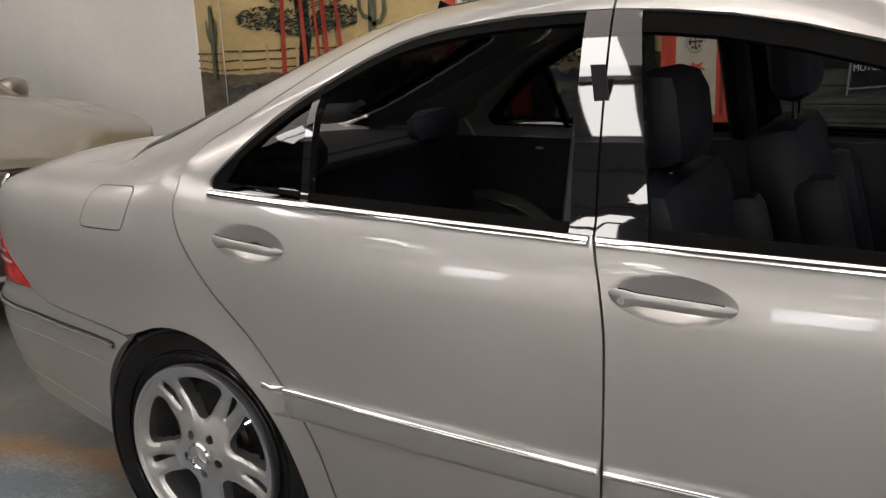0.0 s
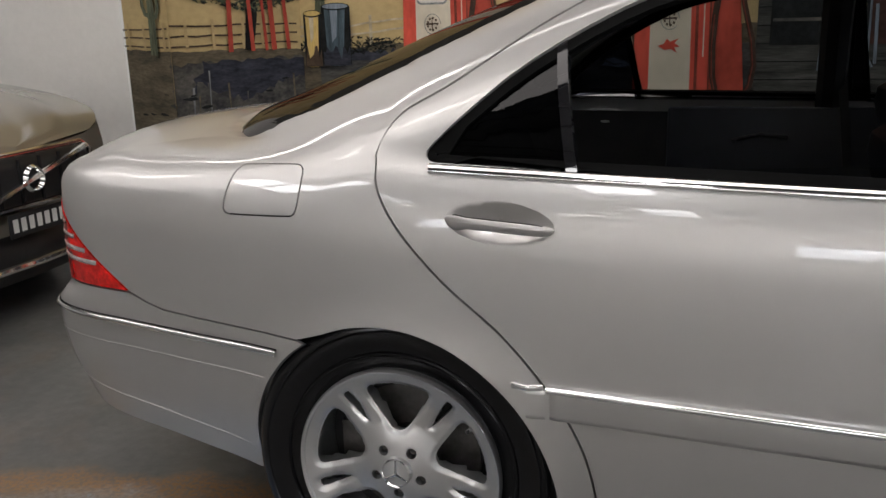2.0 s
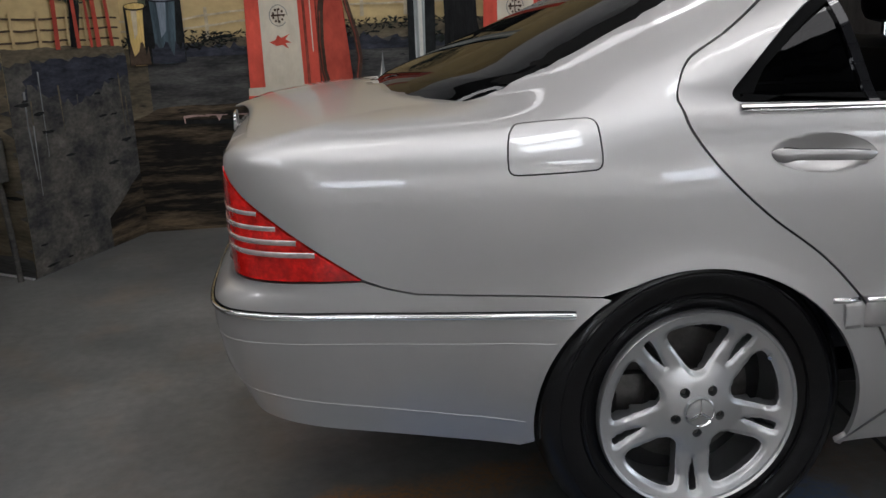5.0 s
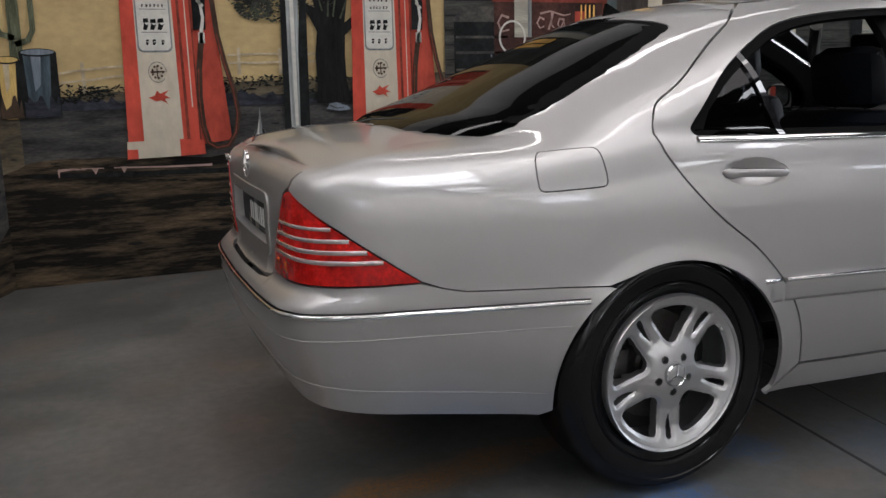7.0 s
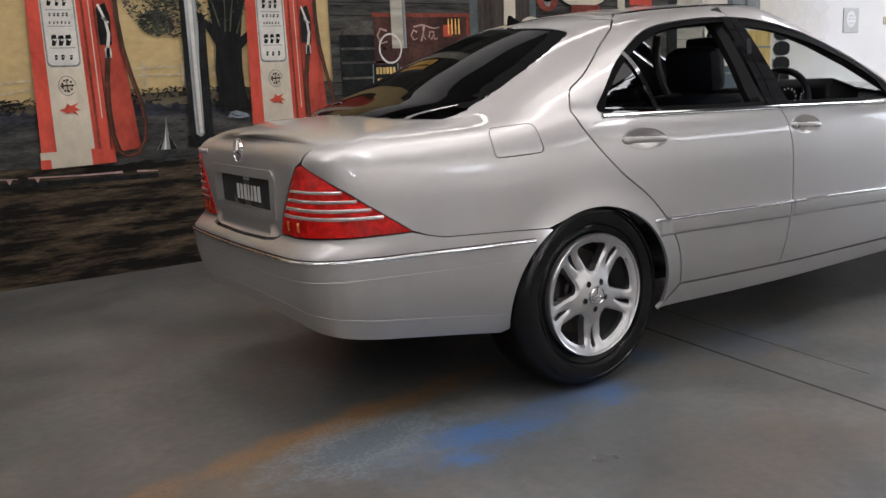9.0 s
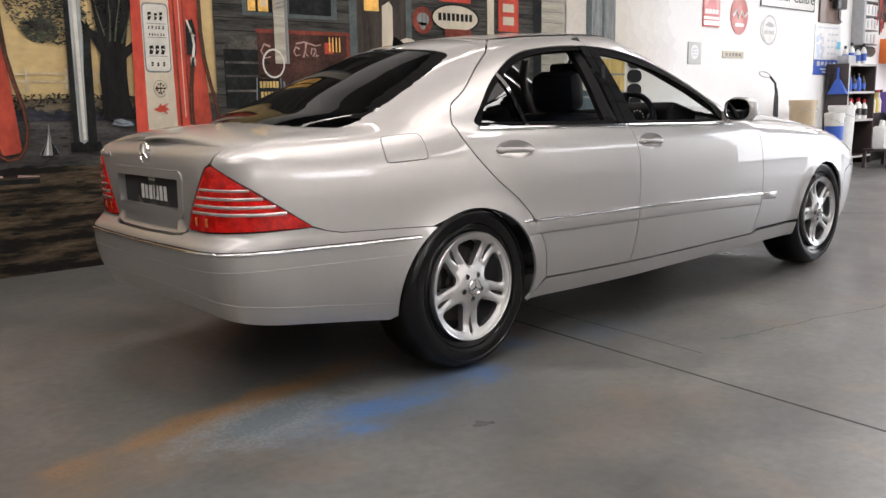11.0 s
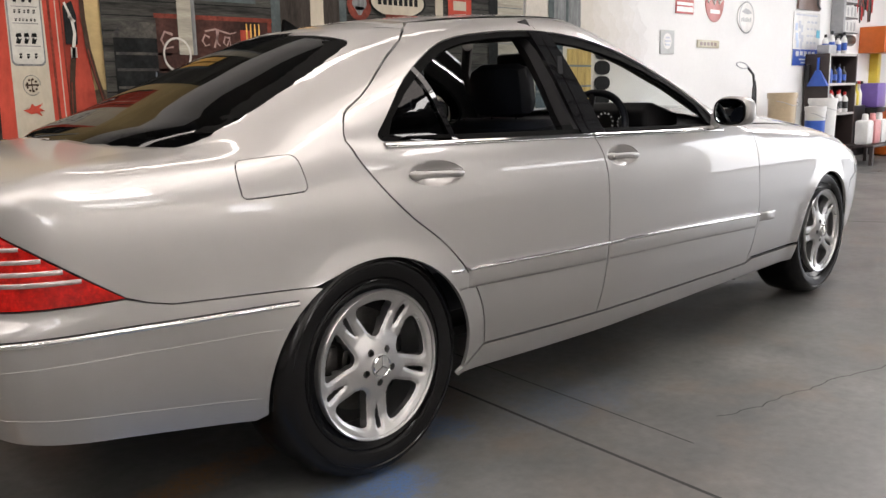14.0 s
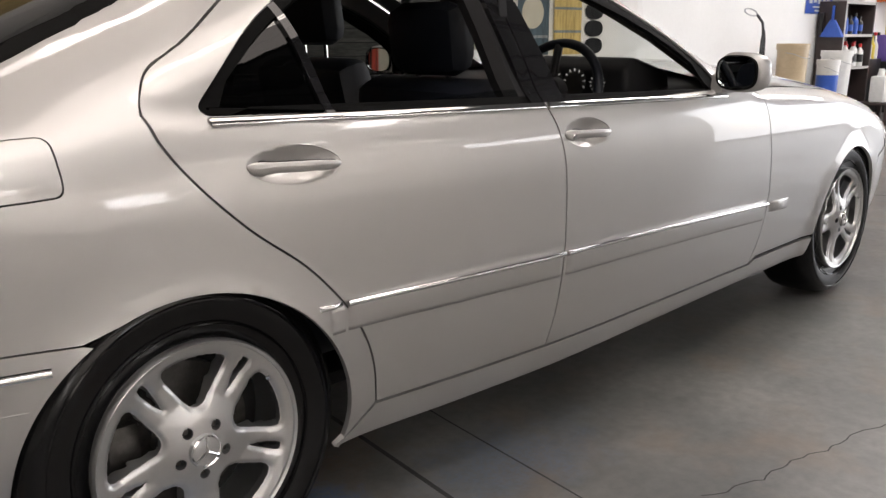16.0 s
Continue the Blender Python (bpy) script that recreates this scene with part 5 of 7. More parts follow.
# fences
def fence(name, x0, x1, top, step, material, layer, height=0.17, rails=3):
    polys = []
    for k in range(rails):
        pts = [(x, top(x) - 0.035 - height * 0.32 * k + rng.uniform(-0.004, 0.004)) for x in np.arange(x0, x1, 0.08)]
        polys.append(stroke(pts, 0.010))
    prism(name + "_rail", polys, material, layer)
    for x in np.arange(x0 + 0.05, x1, step):
        x += rng.uniform(-0.02, 0.02)
        prism(name + "_post", [stroke([(x, top(x) - height), (x + rng.uniform(-0.006, 0.006), top(x) + rng.uniform(-0.005, 0.012))], 0.019, 0.016)], RAIL_PALE if material is RAIL_PALE else HILL, layer + 1)


fence("painted_fence", -3.1, -1.86, lambda x: 1.40, 0.155, RAIL_BROWN, 6)
fence("painted_fence", -1.82, -0.60, lambda x: max(1.12, 1.145 + 0.075 * (x + 1.2) / 0.7), 0.24, RAIL_PALE, 6, 0.15, 2)
fence("painted_fence", -0.58, 0.12, lambda x: 1.205, 0.225, RAIL_PALE, 6, 0.14, 2)


def cactus(x, z0, z1, width, arms, material, layer):
    polys = [stroke([(x, z0), (x + 0.004, (z0 + z1) / 2), (x, z1)], width, width * 0.8), disc(x, z1, width * 0.42, width * 0.5)]
    for side, za, out, up in arms:
        polys.append(stroke([(x, za - 0.02), (x + side * out * 0.7, za), (x + side * out, za + 0.05), (x + side * out, za + up)], width * 0.5, width * 0.42))
    prism("painted_cactus", polys, material, layer)


cactus(-2.83, 1.205, 1.66, 0.062, ((-1, 1.46, 0.065, 0.13), (1, 1.44, 0.06, 0.16)), CACTUS, 8)
cactus(-1.60, 1.16, 1.70, 0.060, ((-1, 1.28, 0.085, 0.20), (1, 1.25, 0.085, 0.26)), CACTUS, 7)
prism("painted_trunk", [stroke([(-2.23, 1.22), (-2.20, 1.42), (-2.22, 1.7)], 0.055, 0.09)], BARK, 8)


def foliage(name, spots, count, size, layer, seed, materials):
    r = random.Random(seed)
    groups = [[] for _ in materials]
    for _ in range(count):
        cx, cz, rx, rz = r.choice(spots)
        q, d = r.uniform(0, 2 * math.pi), math.sqrt(r.random())
        x, z = cx + rx * d * math.cos(q), cz + rz * d * math.sin(q)
        a, ln = r.uniform(-0.9, 0.9), size * r.uniform(0.6, 1.4)
        c, s = math.cos(a) * ln, math.sin(a) * ln
        groups[r.randrange(len(materials))].append([(x - c, z - s), (x + s * 0.3, z - c * 0.3), (x + c, z + s), (x - s * 0.3, z + c * 0.3)])
    for k, (g, m) in enumerate(zip(groups, materials)):
        tagged(prism(name, g, m, layer + k), kind="stuff")


foliage("painted_leaves", [(-2.45, 1.55, 0.16, 0.07), (-2.2, 1.62, 0.25, 0.12), (-1.98, 1.56, 0.16, 0.07), (-2.2, 1.5, 0.2, 0.06)], 900, 0.016, 9, 3, (LEAF_DARK, INK, LEAF))
foliage("painted_leaves", [(-0.45, 1.60, 0.16, 0.2), (-0.30, 1.48, 0.16, 0.14), (-0.05, 1.62, 0.25, 0.2), (-0.42, 1.42, 0.10, 0.07), (0.05, 1.75, 0.2, 0.2)], 2100, 0.013, 8, 5, (LEAF_DARK, INK, LEAF_DARK, LEAF, SMEAR))
foliage("painted_grass", [(-1.45, 0.98, 0.3, 0.05), (-0.95, 0.99, 0.5, 0.035), (-0.3, 1.03, 0.4, 0.03), (0.0, 0.95, 0.3, 0.03)], 900, 0.013, 7, 8, (LEAF_DARK, BARK))
# leaning red poles of the water tower
for x0, x1, w in ((-2.35, -2.33, 0.030), (-2.21, -2.235, 0.026), (-2.07, -2.10, 0.034), (-1.97, -2.02, 0.026), (-2.12, -2.16, 0.02)):
    prism("painted_tower_leg", [stroke([(x0, 1.215), (x1, 1.95)], w, w * 0.8)], RED_DEEP, 12)
# barrels
for x0, x1, z0, z1, m in ((-1.700, -1.590, 0.875, 1.155, BARREL_YELLOW), (-1.590, -1.420, 0.880, 1.19, BARREL_BLUE)):
    w = x1 - x0
    prism("painted_barrel", [[(x0, z0 + 0.01), (x0 + w * 0.25, z0 - 0.008), (x0 + w * 0.75, z0 - 0.008), (x1, z0 + 0.01), (x1, z1), (x0, z1)]], m, 13)
    prism("barrel_shade", [[(x0, z0), (x0 + w * 0.16, z0 - 0.006), (x0 + w * 0.10, z1), (x0, z1)], [(x1 - w * 0.30, z0 - 0.008), (x1, z0), (x1, z1), (x1 - w * 0.16, z1)]], INK, 14)
    prism("barrel_light", [[(x0 + w * 0.34, z0 + 0.12), (x0 + w * 0.50, z0 + 0.15), (x0 + w * 0.58, z1), (x0 + w * 0.30, z1)]], SLATE_LIGHT if m is BARREL_BLUE else RAIL_PALE, 14)
    prism("barrel_foot", [ragged(x0 + 0.004, x1 - 0.004, z0 - 0.005, lambda x: z0 + 0.07, rng, 0.045, 0.012)], NAVY if m is BARREL_BLUE else RAIL_BROWN, 15)
    prism("barrel_top", [disc((x0 + x1) / 2, z1, w / 2, 0.020)], INK, 15)
    prism("barrel_lid", [disc((x0 + x1) / 2, z1 + 0.002, w * 0.45, 0.014)], SLATE_LIGHT if m is BARREL_BLUE else m, 16)
# steel pole, black tree
prism("painted_tree_trunk", [[(-0.10, 0.90), (0.105, 0.90), (0.075, 1.02), (0.070, 1.16), (0.075, 1.27), (0.145, 1.335), (0.165, 1.42), (0.150, 1.43), (0.120, 1.375), (0.075, 1.34), (0.10, 1.50), (0.16, 1.72), (0.19, 1.9), (-0.16, 1.9), (-0.12, 1.62), (-0.095, 1.42), (-0.14, 1.44), (-0.19, 1.50), (-0.20, 1.48), (-0.12, 1.36), (-0.085, 1.29), (-0.10, 1.16), (-0.095, 1.02)]], BARK, 12)
prism("trunk_streak", [stroke(pts, 0.010, 0.003) for pts in ([(0.01, 1.37), (0.03, 1.50), (0.08, 1.72)], [(-0.02, 1.37), (-0.01, 1.52), (-0.02, 1.75)], [(0.05, 1.36), (0.09, 1.46), (0.13, 1.60)], [(-0.05, 1.40), (-0.09, 1.55), (-0.11, 1.7)])], LEAF, 13)
prism("painted_pole", [[(-0.270, 0.76), (-0.190, 0.76), (-0.178, 2.3), (-0.262, 2.3)]], POLE, 14)
prism("pole_shade", [[(-0.292, 0.75), (-0.255, 0.75), (-0.252, 2.3), (-0.275, 2.3)], [(-0.205, 0.75), (-0.150, 0.75), (-0.140, 1.45), (-0.158, 1.49), (-0.180, 1.42), (-0.196, 1.2)]], INK, 15)
prism("pole_shine", [[(-0.232, 0.78), (-0.214, 0.78), (-0.206, 2.3), (-0.232, 2.3)]], DIAL, 16)
prism("pole_foot", [ragged(-0.31, -0.12, 0.71, lambda x: 0.765, rng, 0.018, 0.02)], BARK, 16)
prism("bush_shadow", [ragged(-1.62, 0.25, 0.90, lambda x: 0.965 + 0.02 * math.sin(7 * x), rng, 0.022, 0.022)], NAVY, 6)
prism("painted_funnel", [[(-0.495, 0.70), (-0.375, 0.695), (-0.42, 0.79), (-0.428, 0.89), (-0.438, 0.79)]], GREY_MID, 14)
prism("funnel_shade", [[(-0.418, 0.697), (-0.378, 0.696), (-0.422, 0.79)], [(-0.49, 0.702), (-0.475, 0.700), (-0.440, 0.785)]], INK, 15)
prism("funnel_light", [[(-0.455, 0.70), (-0.44, 0.70), (-0.432, 0.84)]], DIAL, 15)


def pump(dx, k=1.0):
    """One painted petrol pump with its dial, emblems, hose and nozzle; sizes as multiples of k."""
    def q(pts):
        return [(dx + x * k, z) for x, z in pts]

    body = prism("painted_pump", [q([(-0.035, 0.655), (0.335, 0.655), (0.318, 2.1), (-0.005, 2.1)])], RED, 15)
    prism("pump_face", [q([(0.045, 0.73), (0.245, 0.735), (0.225, 2.1), (0.050, 2.1)])], CREAM, 16)
    prism("pump_side", [q([(0.335, 0.70), (0.50, 0.72), (0.46, 1.22), (0.44, 2.1), (0.318, 2.1)])], RED_DEEP, 15)
    prism("pump_shadow_line", [q([(0.265, 0.73), (0.280, 0.73), (0.262, 2.1), (0.250, 2.1)]), q([(0.330, 0.70), (0.338, 0.70), (0.322, 2.1), (0.314, 2.1)])], RUST, 17)
    prism("pump_highlight", [q([(0.300, 0.90), (0.306, 0.90), (0.296, 2.1), (0.291, 2.1)])], CREAM, 17)
    prism("pump_base", [q([(-0.045, 0.64), (0.225, 0.645), (0.225, 0.735), (-0.04, 0.73)])], CREAM, 18)
    prism("pump_base_end", [q([(0.225, 0.645), (0.355, 0.65), (0.350, 0.725), (0.225, 0.735)]), q([(-0.045, 0.64), (0.01, 0.64), (0.01, 0.69), (-0.042, 0.69)])], RED, 19)
    prism("dial_rim", [q(soft_rect(0.052, 0.226, 1.185, 1.615, 0.03))], GREY_MID, 17)
    prism("pump_dial", [q(soft_rect(0.060, 0.218, 1.195, 1.605, 0.025))], DIAL, 18)
    marks = random.Random(int(100 * abs(dx)))
    digits = []
    for z, h, n, w in ((1.51, 0.048, 3, 0.027), (1.455, 0.018, 5, 0.014), (1.415, 0.012, 6, 0.012), (1.30, 0.055, 3, 0.033), (1.225, 0.026, 3, 0.020)):
        for c in range(n):
            x = 0.139 + (c - (n - 1) / 2) * (0.115 / n) + marks.uniform(-0.003, 0.003)
            g, up = w / 2 * marks.uniform(0.8, 1.1), h * marks.uniform(0.85, 1.1)
            digits += [q([(x - g, z), (x + g * 0.2, z - 0.003), (x + g, z + up * 0.5), (x + g * 0.3, z + up * 0.4), (x - g * 0.5, z + up * 0.6)]), q([(x - g * 0.9, z + up * 0.6), (x + g, z + up * 0.62), (x + g * 0.8, z + up), (x - g * 0.7, z + up * 0.95)])]
    prism("dial_figure", digits, INK, 19)
    prism("dial_line", [q(rect(0.075, 0.205, z, z + 0.004)) for z in (1.285, 1.40, 1.485)], GREY_MID, 19)
    prism("pump_emblem_rim", [q(stroke(disc(0.14, 1.085, 0.044, 0.052)[:26], 0.004))], GREY_MID, 19)
    for step in range(9):
        t = 2 * math.pi * step / 9
        prism("emblem_bar", [q(disc(0.14 + 0.026 * math.cos(t), 1.085 + 0.031 * math.sin(t), 0.006, 0.007, 6))], HOSE, 21)
    prism("emblem_bar", [q(stroke([(0.105, 1.085), (0.175, 1.088)], 0.010, 0.007)), q(stroke([(0.14, 1.05), (0.138, 1.12)], 0.006, 0.004))], HOSE, 21)
    prism("pump_red_mark", [q([(0.085, 0.955), (0.115, 0.965), (0.130, 0.990), (0.145, 0.975), (0.190, 0.992), (0.165, 0.968), (0.195, 0.950), (0.165, 0.948), (0.180, 0.920), (0.150, 0.940), (0.120, 0.935), (0.105, 0.945)])], RED, 19)
    loop = [(0.375, 1.27), (0.352, 1.10), (0.345, 0.95), (0.352, 0.80), (0.375, 0.71), (0.42, 0.68), (0.48, 0.69), (0.525, 0.76), (0.54, 0.86), (0.525, 0.98), (0.485, 1.13), (0.455, 1.28), (0.44, 1.45), (0.435, 2.0)]
    prism("pump_hose", [q(stroke(loop, 0.030, 0.026))], HOSE, 20)
    prism("hose_shine", [q(stroke([(x - 0.004, z) for x, z in loop[1:-2]], 0.006))], RUST, 21)
    prism("nozzle_holder", [q([(0.335, 1.30), (0.40, 1.30), (0.405, 1.45), (0.385, 1.53), (0.335, 1.50)])], INK, 21)
    prism("nozzle", [q(stroke([(0.372, 1.23), (0.376, 1.29), (0.388, 1.36), (0.378, 1.43), (0.345, 1.52)], 0.020, 0.012)), q(rect(0.358, 0.392, 1.23, 1.285)), q(stroke([(0.36, 1.45), (0.395, 1.42)], 0.012))], DIAL, 22)
    return body


pump(-1.085)
pump(0.135)
prism("painted_rag", [[(-0.05, 0.865), (-0.03, 0.895), (0.01, 0.902), (0.04, 0.890), (0.075, 0.880), (0.09, 0.860), (0.03, 0.853)]], SLATE_LIGHT, 13)
prism("rag_fold", [stroke([(-0.03, 0.885), (0.01, 0.868), (0.05, 0.872)], 0.008, 0.003)], SMEAR, 14)

# the painted store front
prism("store_wall", [rect(0.68, 3.95, 0.55, 2.9)], BOARD, 8)
prism("board_joint", [rect(0.68, 3.95, z, z + 0.006) for z in np.arange(0.7, 2.5, 0.085)], INK, 9)
prism("store_window", [rect(0.90, 1.68, 1.575, 2.3)], TEAL, 10)
prism("window_pane", [rect(0.935, 1.20, 1.60, 2.3), rect(1.27, 1.63, 1.60, 2.3)], INK, 11)
prism("window_glow", [[(0.94, 1.605), (1.00, 1.605), (1.0, 2.2), (0.94, 2.2)], [(1.02, 1.605), (1.10, 1.605), (1.10, 2.2), (1.02, 2.2)], [(1.135, 1.605), (1.19, 1.605), (1.19, 2.2), (1.135, 2.2)]], GLOW, 12)
prism("painted_lamp", [[(1.04, 1.64), (1.085, 1.64), (1.075, 1.72), (1.05, 1.72)]], CREAM, 13)
prism("painted_bench", [[(0.72, 1.345), (1.10, 1.345), (1.12, 1.37), (1.06, 1.435), (0.80, 1.435)]], SMEAR, 11)
prism("bench_front", [rect(0.74, 1.10, 0.95, 1.345)], INK, 11)
prism("bench_shelf", [rect(0.75, 1.09, z, z + 0.015) for z in (1.06, 1.16, 1.25)], SMEAR, 12)
prism("painted_ice_chest", [rect(1.00, 1.78, 0.95, 1.475)], CHEST, 12)
prism("chest_lid", [rect(0.99, 1.79, 1.462, 1.488), rect(1.755, 1.785, 1.25, 1.47)], RUST, 13)
prism("chest_scroll", [stroke([(1.28 + x, 1.31 + z) for x, z in pts], 0.013, 0.008) for pts in (
    [(0.06, 0.05), (0.03, 0.065), (0.01, 0.03), (0.03, 0.0), (0.06, 0.01)], [(0.09, -0.01), (0.11, 0.05), (0.125, 0.10), (0.11, 0.09), (0.11, 0.02), (0.13, 0.0)],
    [(0.20, 0.05), (0.165, 0.055), (0.155, 0.02), (0.175, 0.0), (0.20, 0.05), (0.20, 0.0), (0.225, 0.01)], [(0.03, 0.085), (0.10, 0.10), (0.20, 0.075), (0.245, 0.085)])]
      + [stroke([(1.10, 1.37), (1.05, 1.385), (1.025, 1.34), (1.05, 1.29), (1.10, 1.30)], 0.016, 0.010)], PINK, 14)
prism("chest_badge", [rect(1.555, 1.63, 1.33, 1.41)], RED_DEEP, 14)
prism("bottle_row", [stroke([(x, 1.345), (x, 1.45)], 0.014, 0.008) for x in (1.60, 1.63, 1.66, 1.69)], GLOW, 15)
prism("store_post", [rect(1.135, 1.25, 1.255, 2.9)], BOARD_PALE, 15)
prism("post_shade", [rect(1.225, 1.25, 1.255, 2.9)] + [[(1.14, z), (1.245, z + 0.03), (1.245, z + 0.042), (1.14, z + 0.012)] for z in (1.62, 1.65, 1.68, 1.71)], GREY_MID, 16)
prism("bicycle_wheel", [stroke(disc(1.12, 1.255, 0.085, 0.095) + [(1.205, 1.255)], 0.012)], DIAL, 16)
prism("painted_sign_board", [[(0.975, 0.865), (1.170, 0.870), (1.165, 1.150), (0.985, 1.150)]], INK, 17)
prism("board_leg", [stroke([(0.962, 0.83), (0.978, 1.155)], 0.009), stroke([(1.195, 0.845), (1.172, 0.89), (1.168, 1.155)], 0.009), stroke([(0.965, 0.858), (1.165, 0.875)], 0.008), stroke([(1.205, 0.86), (1.195, 1.13)], 0.014)], SLATE_LIGHT, 18)
prism("sign_bar", [rect(0.998 + 0.026 * k, 1.018 + 0.026 * k, 1.088, 1.132) for k in range(6)] + [rect(1.004 + 0.028 * k, 1.025 + 0.028 * k, 1.018, 1.060) for k in range(5)], BARREL_YELLOW, 18)
prism("door_frame", [rect(1.79, 1.86, 0.6, 2.9), rect(2.34, 2.40, 0.6, 2.9)], TEAL, 12)
prism("painted_door", [rect(1.86, 2.34, 0.6, 2.9)], DOOR_BROWN, 11)
prism("door_light", [rect(1.93, 2.07, 1.66, 2.3)], GLOW, 13)
prism("leaning_plank", [[(2.09, 1.30), (2.20, 1.30), (2.205, 1.70), (2.17, 1.74), (2.10, 1.70)]], CREAM, 14)
prism("round_sign", [disc(2.515, 1.615, 0.108, 0.108)], RUST, 14)
prism("round_sign_mark", [disc(2.515, 1.625, 0.065, 0.05), [(2.47, 1.60), (2.56, 1.60), (2.53, 1.545), (2.50, 1.545)]], GREY_MID, 15)
prism("oval_sign_rim", [disc(2.875, 1.647, 0.275, 0.118)], INK, 14)
prism("oval_sign", [disc(2.875, 1.647, 0.255, 0.102)], CREAM, 15)
prism("oval_sign_bar", [rect(2.68 + 0.05 * k, 2.715 + 0.05 * k, 1.625, 1.685) for k in range(8)], INK, 16)
prism("red_sign", [rect(2.70, 3.05, 1.775, 2.0), rect(3.385, 3.64, 1.565, 2.5)], RED, 14)
prism("red_sign_bar", [rect(3.44, 3.58, z, z + 0.07) for z in (1.62, 1.73, 1.84)] + [rect(2.76, 2.99, 1.81, 1.86)], CREAM, 15)
prism("sign_bench", [rect(2.75, 3.05, 1.50, 1.56)], RUST, 17)
prism("store_corner", [rect(3.25, 3.33, 0.9, 2.9)], CREAM, 13)
prism("pale_board", [rect(3.95, 4.27, 0.9, 2.9)], BOARD_PALE, 12)
prism("pale_board_joint", [rect(3.95, 4.27, z, z + 0.008) for z in np.arange(1.0, 2.6, 0.095)], GREY_MID, 13)
prism("dark_gap", [rect(3.84, 3.95, 0.6, 2.9)], INK, 13)
prism("tan_column", [rect(4.30, 4.58, 0.9, 2.9)], HAZE, 12)
prism("painted_tank", [rect(4.60, 5.06, 1.50, 2.6)], GREY_MID, 13)
prism("tank_shade", [rect(4.60, 4.68, 1.50, 2.6), rect(4.84, 4.88, 1.50, 2.6)], TEAL, 14)
fade = random.Random(21)
for k in range(7):
    tone = tuple(0.79 + (c - 0.79) * (k + 1) / 7 for c in (0.60, 0.56, 0.49))
    veil = paint("mural_thinned_cream", tone, 0.05, 1.6)
    edge = [(float(np.interp(z, (0.6, 1.4, 2.0, 2.9), (6.05, 6.20, 5.95, 6.10))) - 0.17 * k + fade.uniform(-0.07, 0.07), z) for z in np.arange(0.6, 2.95, 0.07)]
    prism("thin_haze", [[(4.58, 0.6)] + edge + [(4.58, 2.9)]], veil, 4 + k)
prism("painted_can", [rect(4.42, 4.80, 0.85, 1.44)], BARREL_BLUE, 15)
prism("can_badge", [disc(4.60, 1.17, 0.13, 0.12)], CREAM, 16)
prism("painted_can", [rect(4.86, 5.22, 0.85, 1.36)], BARREL_YELLOW, 15)
prism("can_hoop", [rect(4.86, 5.22, z, z + 0.02) for z in (1.02, 1.20)] + [rect(4.42, 4.80, z, z + 0.02) for z in (0.98, 1.33)], GREY_MID, 17)
prism("painted_tyre_stack", [smooth_poly(rect(5.27, 5.52, z, z + 0.13), 120, 2) for z in (0.85, 0.99, 1.13, 1.27)], BARK, 15)
prism("painted_car_wheel", [disc(2.35, 1.28, 0.17, 0.19)], CREAM, 16)
prism("wheel_centre", [disc(2.35, 1.28, 0.11, 0.125)], GREY_MID, 17)


def lettering(name, text, size, m, material, parent, extrude=0.0015, stretch=1.0):
    cu = bpy.data.curves.new(name, "FONT")
    cu.body, cu.size, cu.extrude, cu.align_x, cu.align_y = text, size, extrude, "CENTER", "CENTER"
    tmp = bpy.data.objects.new(name, cu)
    me = bpy.data.meshes.new_from_object(tmp)
    bpy.data.objects.remove(tmp)
    me.materials.append(material)
    ob = new(name, me)
    ob.parent = parent
    ob.matrix_basis = m @ Matrix.Diagonal((stretch, 1, 1, 1))
    return ob


lettering("sign_words", "MOTOR OIL", 0.042, pose(1.072, -0.038, 0.955, 90, -3, 0), DIAL, mural, stretch=0.80)

# junction box and conduit, painted over with the mural
box_ob = empty("junction_box", (WEST[0] + 0.8227 * 0.60, WEST[1] - 0.5684 * 0.60, 0), label="old junction box with conduit, painted over in mural brown", category="junction box")
box_ob.rotation_euler = (0, 0, radians(-34.64))
part("box_body", box(-0.045, 0.045, -0.075, -0.012, 0.47, 0.67, bevel=0.008), SMEAR, box_ob)
part("conduit", tube(bmesh.new(), [(0.0, -0.035, 0.48), (0.012, -0.035, 0.3), (0.03, -0.035, 0.0)], 0.014, 10), SMEAR, box_ob)

# ---- more of the saloon: tail fittings, mirrors, cabin ----
PLATE_BLACK = surface("black_plate", (0.012, 0.012, 0.013), 0.35, vary=0.1)
PLATE_WHITE = surface("white_plate_figures", (0.62, 0.62, 0.60), 0.5, vary=0.08)
MIRROR = surface("mirror_glass", (0.75, 0.78, 0.80), 0.02, 1.0, vary=0.0, bump=0)
DIAL_FACE = surface("instrument_dial", (0.02, 0.02, 0.02), 0.3, vary=0.1)
# the marks get a faint glow of their own to read white
DIAL_MARK = surface("instrument_mark", (0.75, 0.75, 0.72), 0.5, vary=0.05, emit=((1.0, 0.98, 0.92), 0.35))
WOOD = surface("dark_burr_wood", (0.075, 0.032, 0.016), 0.2, vary=0.5, scale=18, coat=0.8)


def slab(poly, y0, y1, bevel=0.0):
    """A bmesh that fills an outline of (x, z) from y0 to y1."""
    bm = bmesh.new()
    a = [bm.verts.new((x, y0, z)) for x, z in poly]
    b = [bm.verts.new((x, y1, z)) for x, z in poly]
    bm.faces.new(a[::-1])
    bm.faces.new(b)
    for i in range(len(a)):
        j = (i + 1) % len(a)
        bm.faces.new((a[i], a[j], b[j], b[i]))
    if bevel:
        bmesh.ops.bevel(bm, geom=list(bm.edges), offset=bevel, segments=3, affect="EDGES", profile=0.6)
    return bm


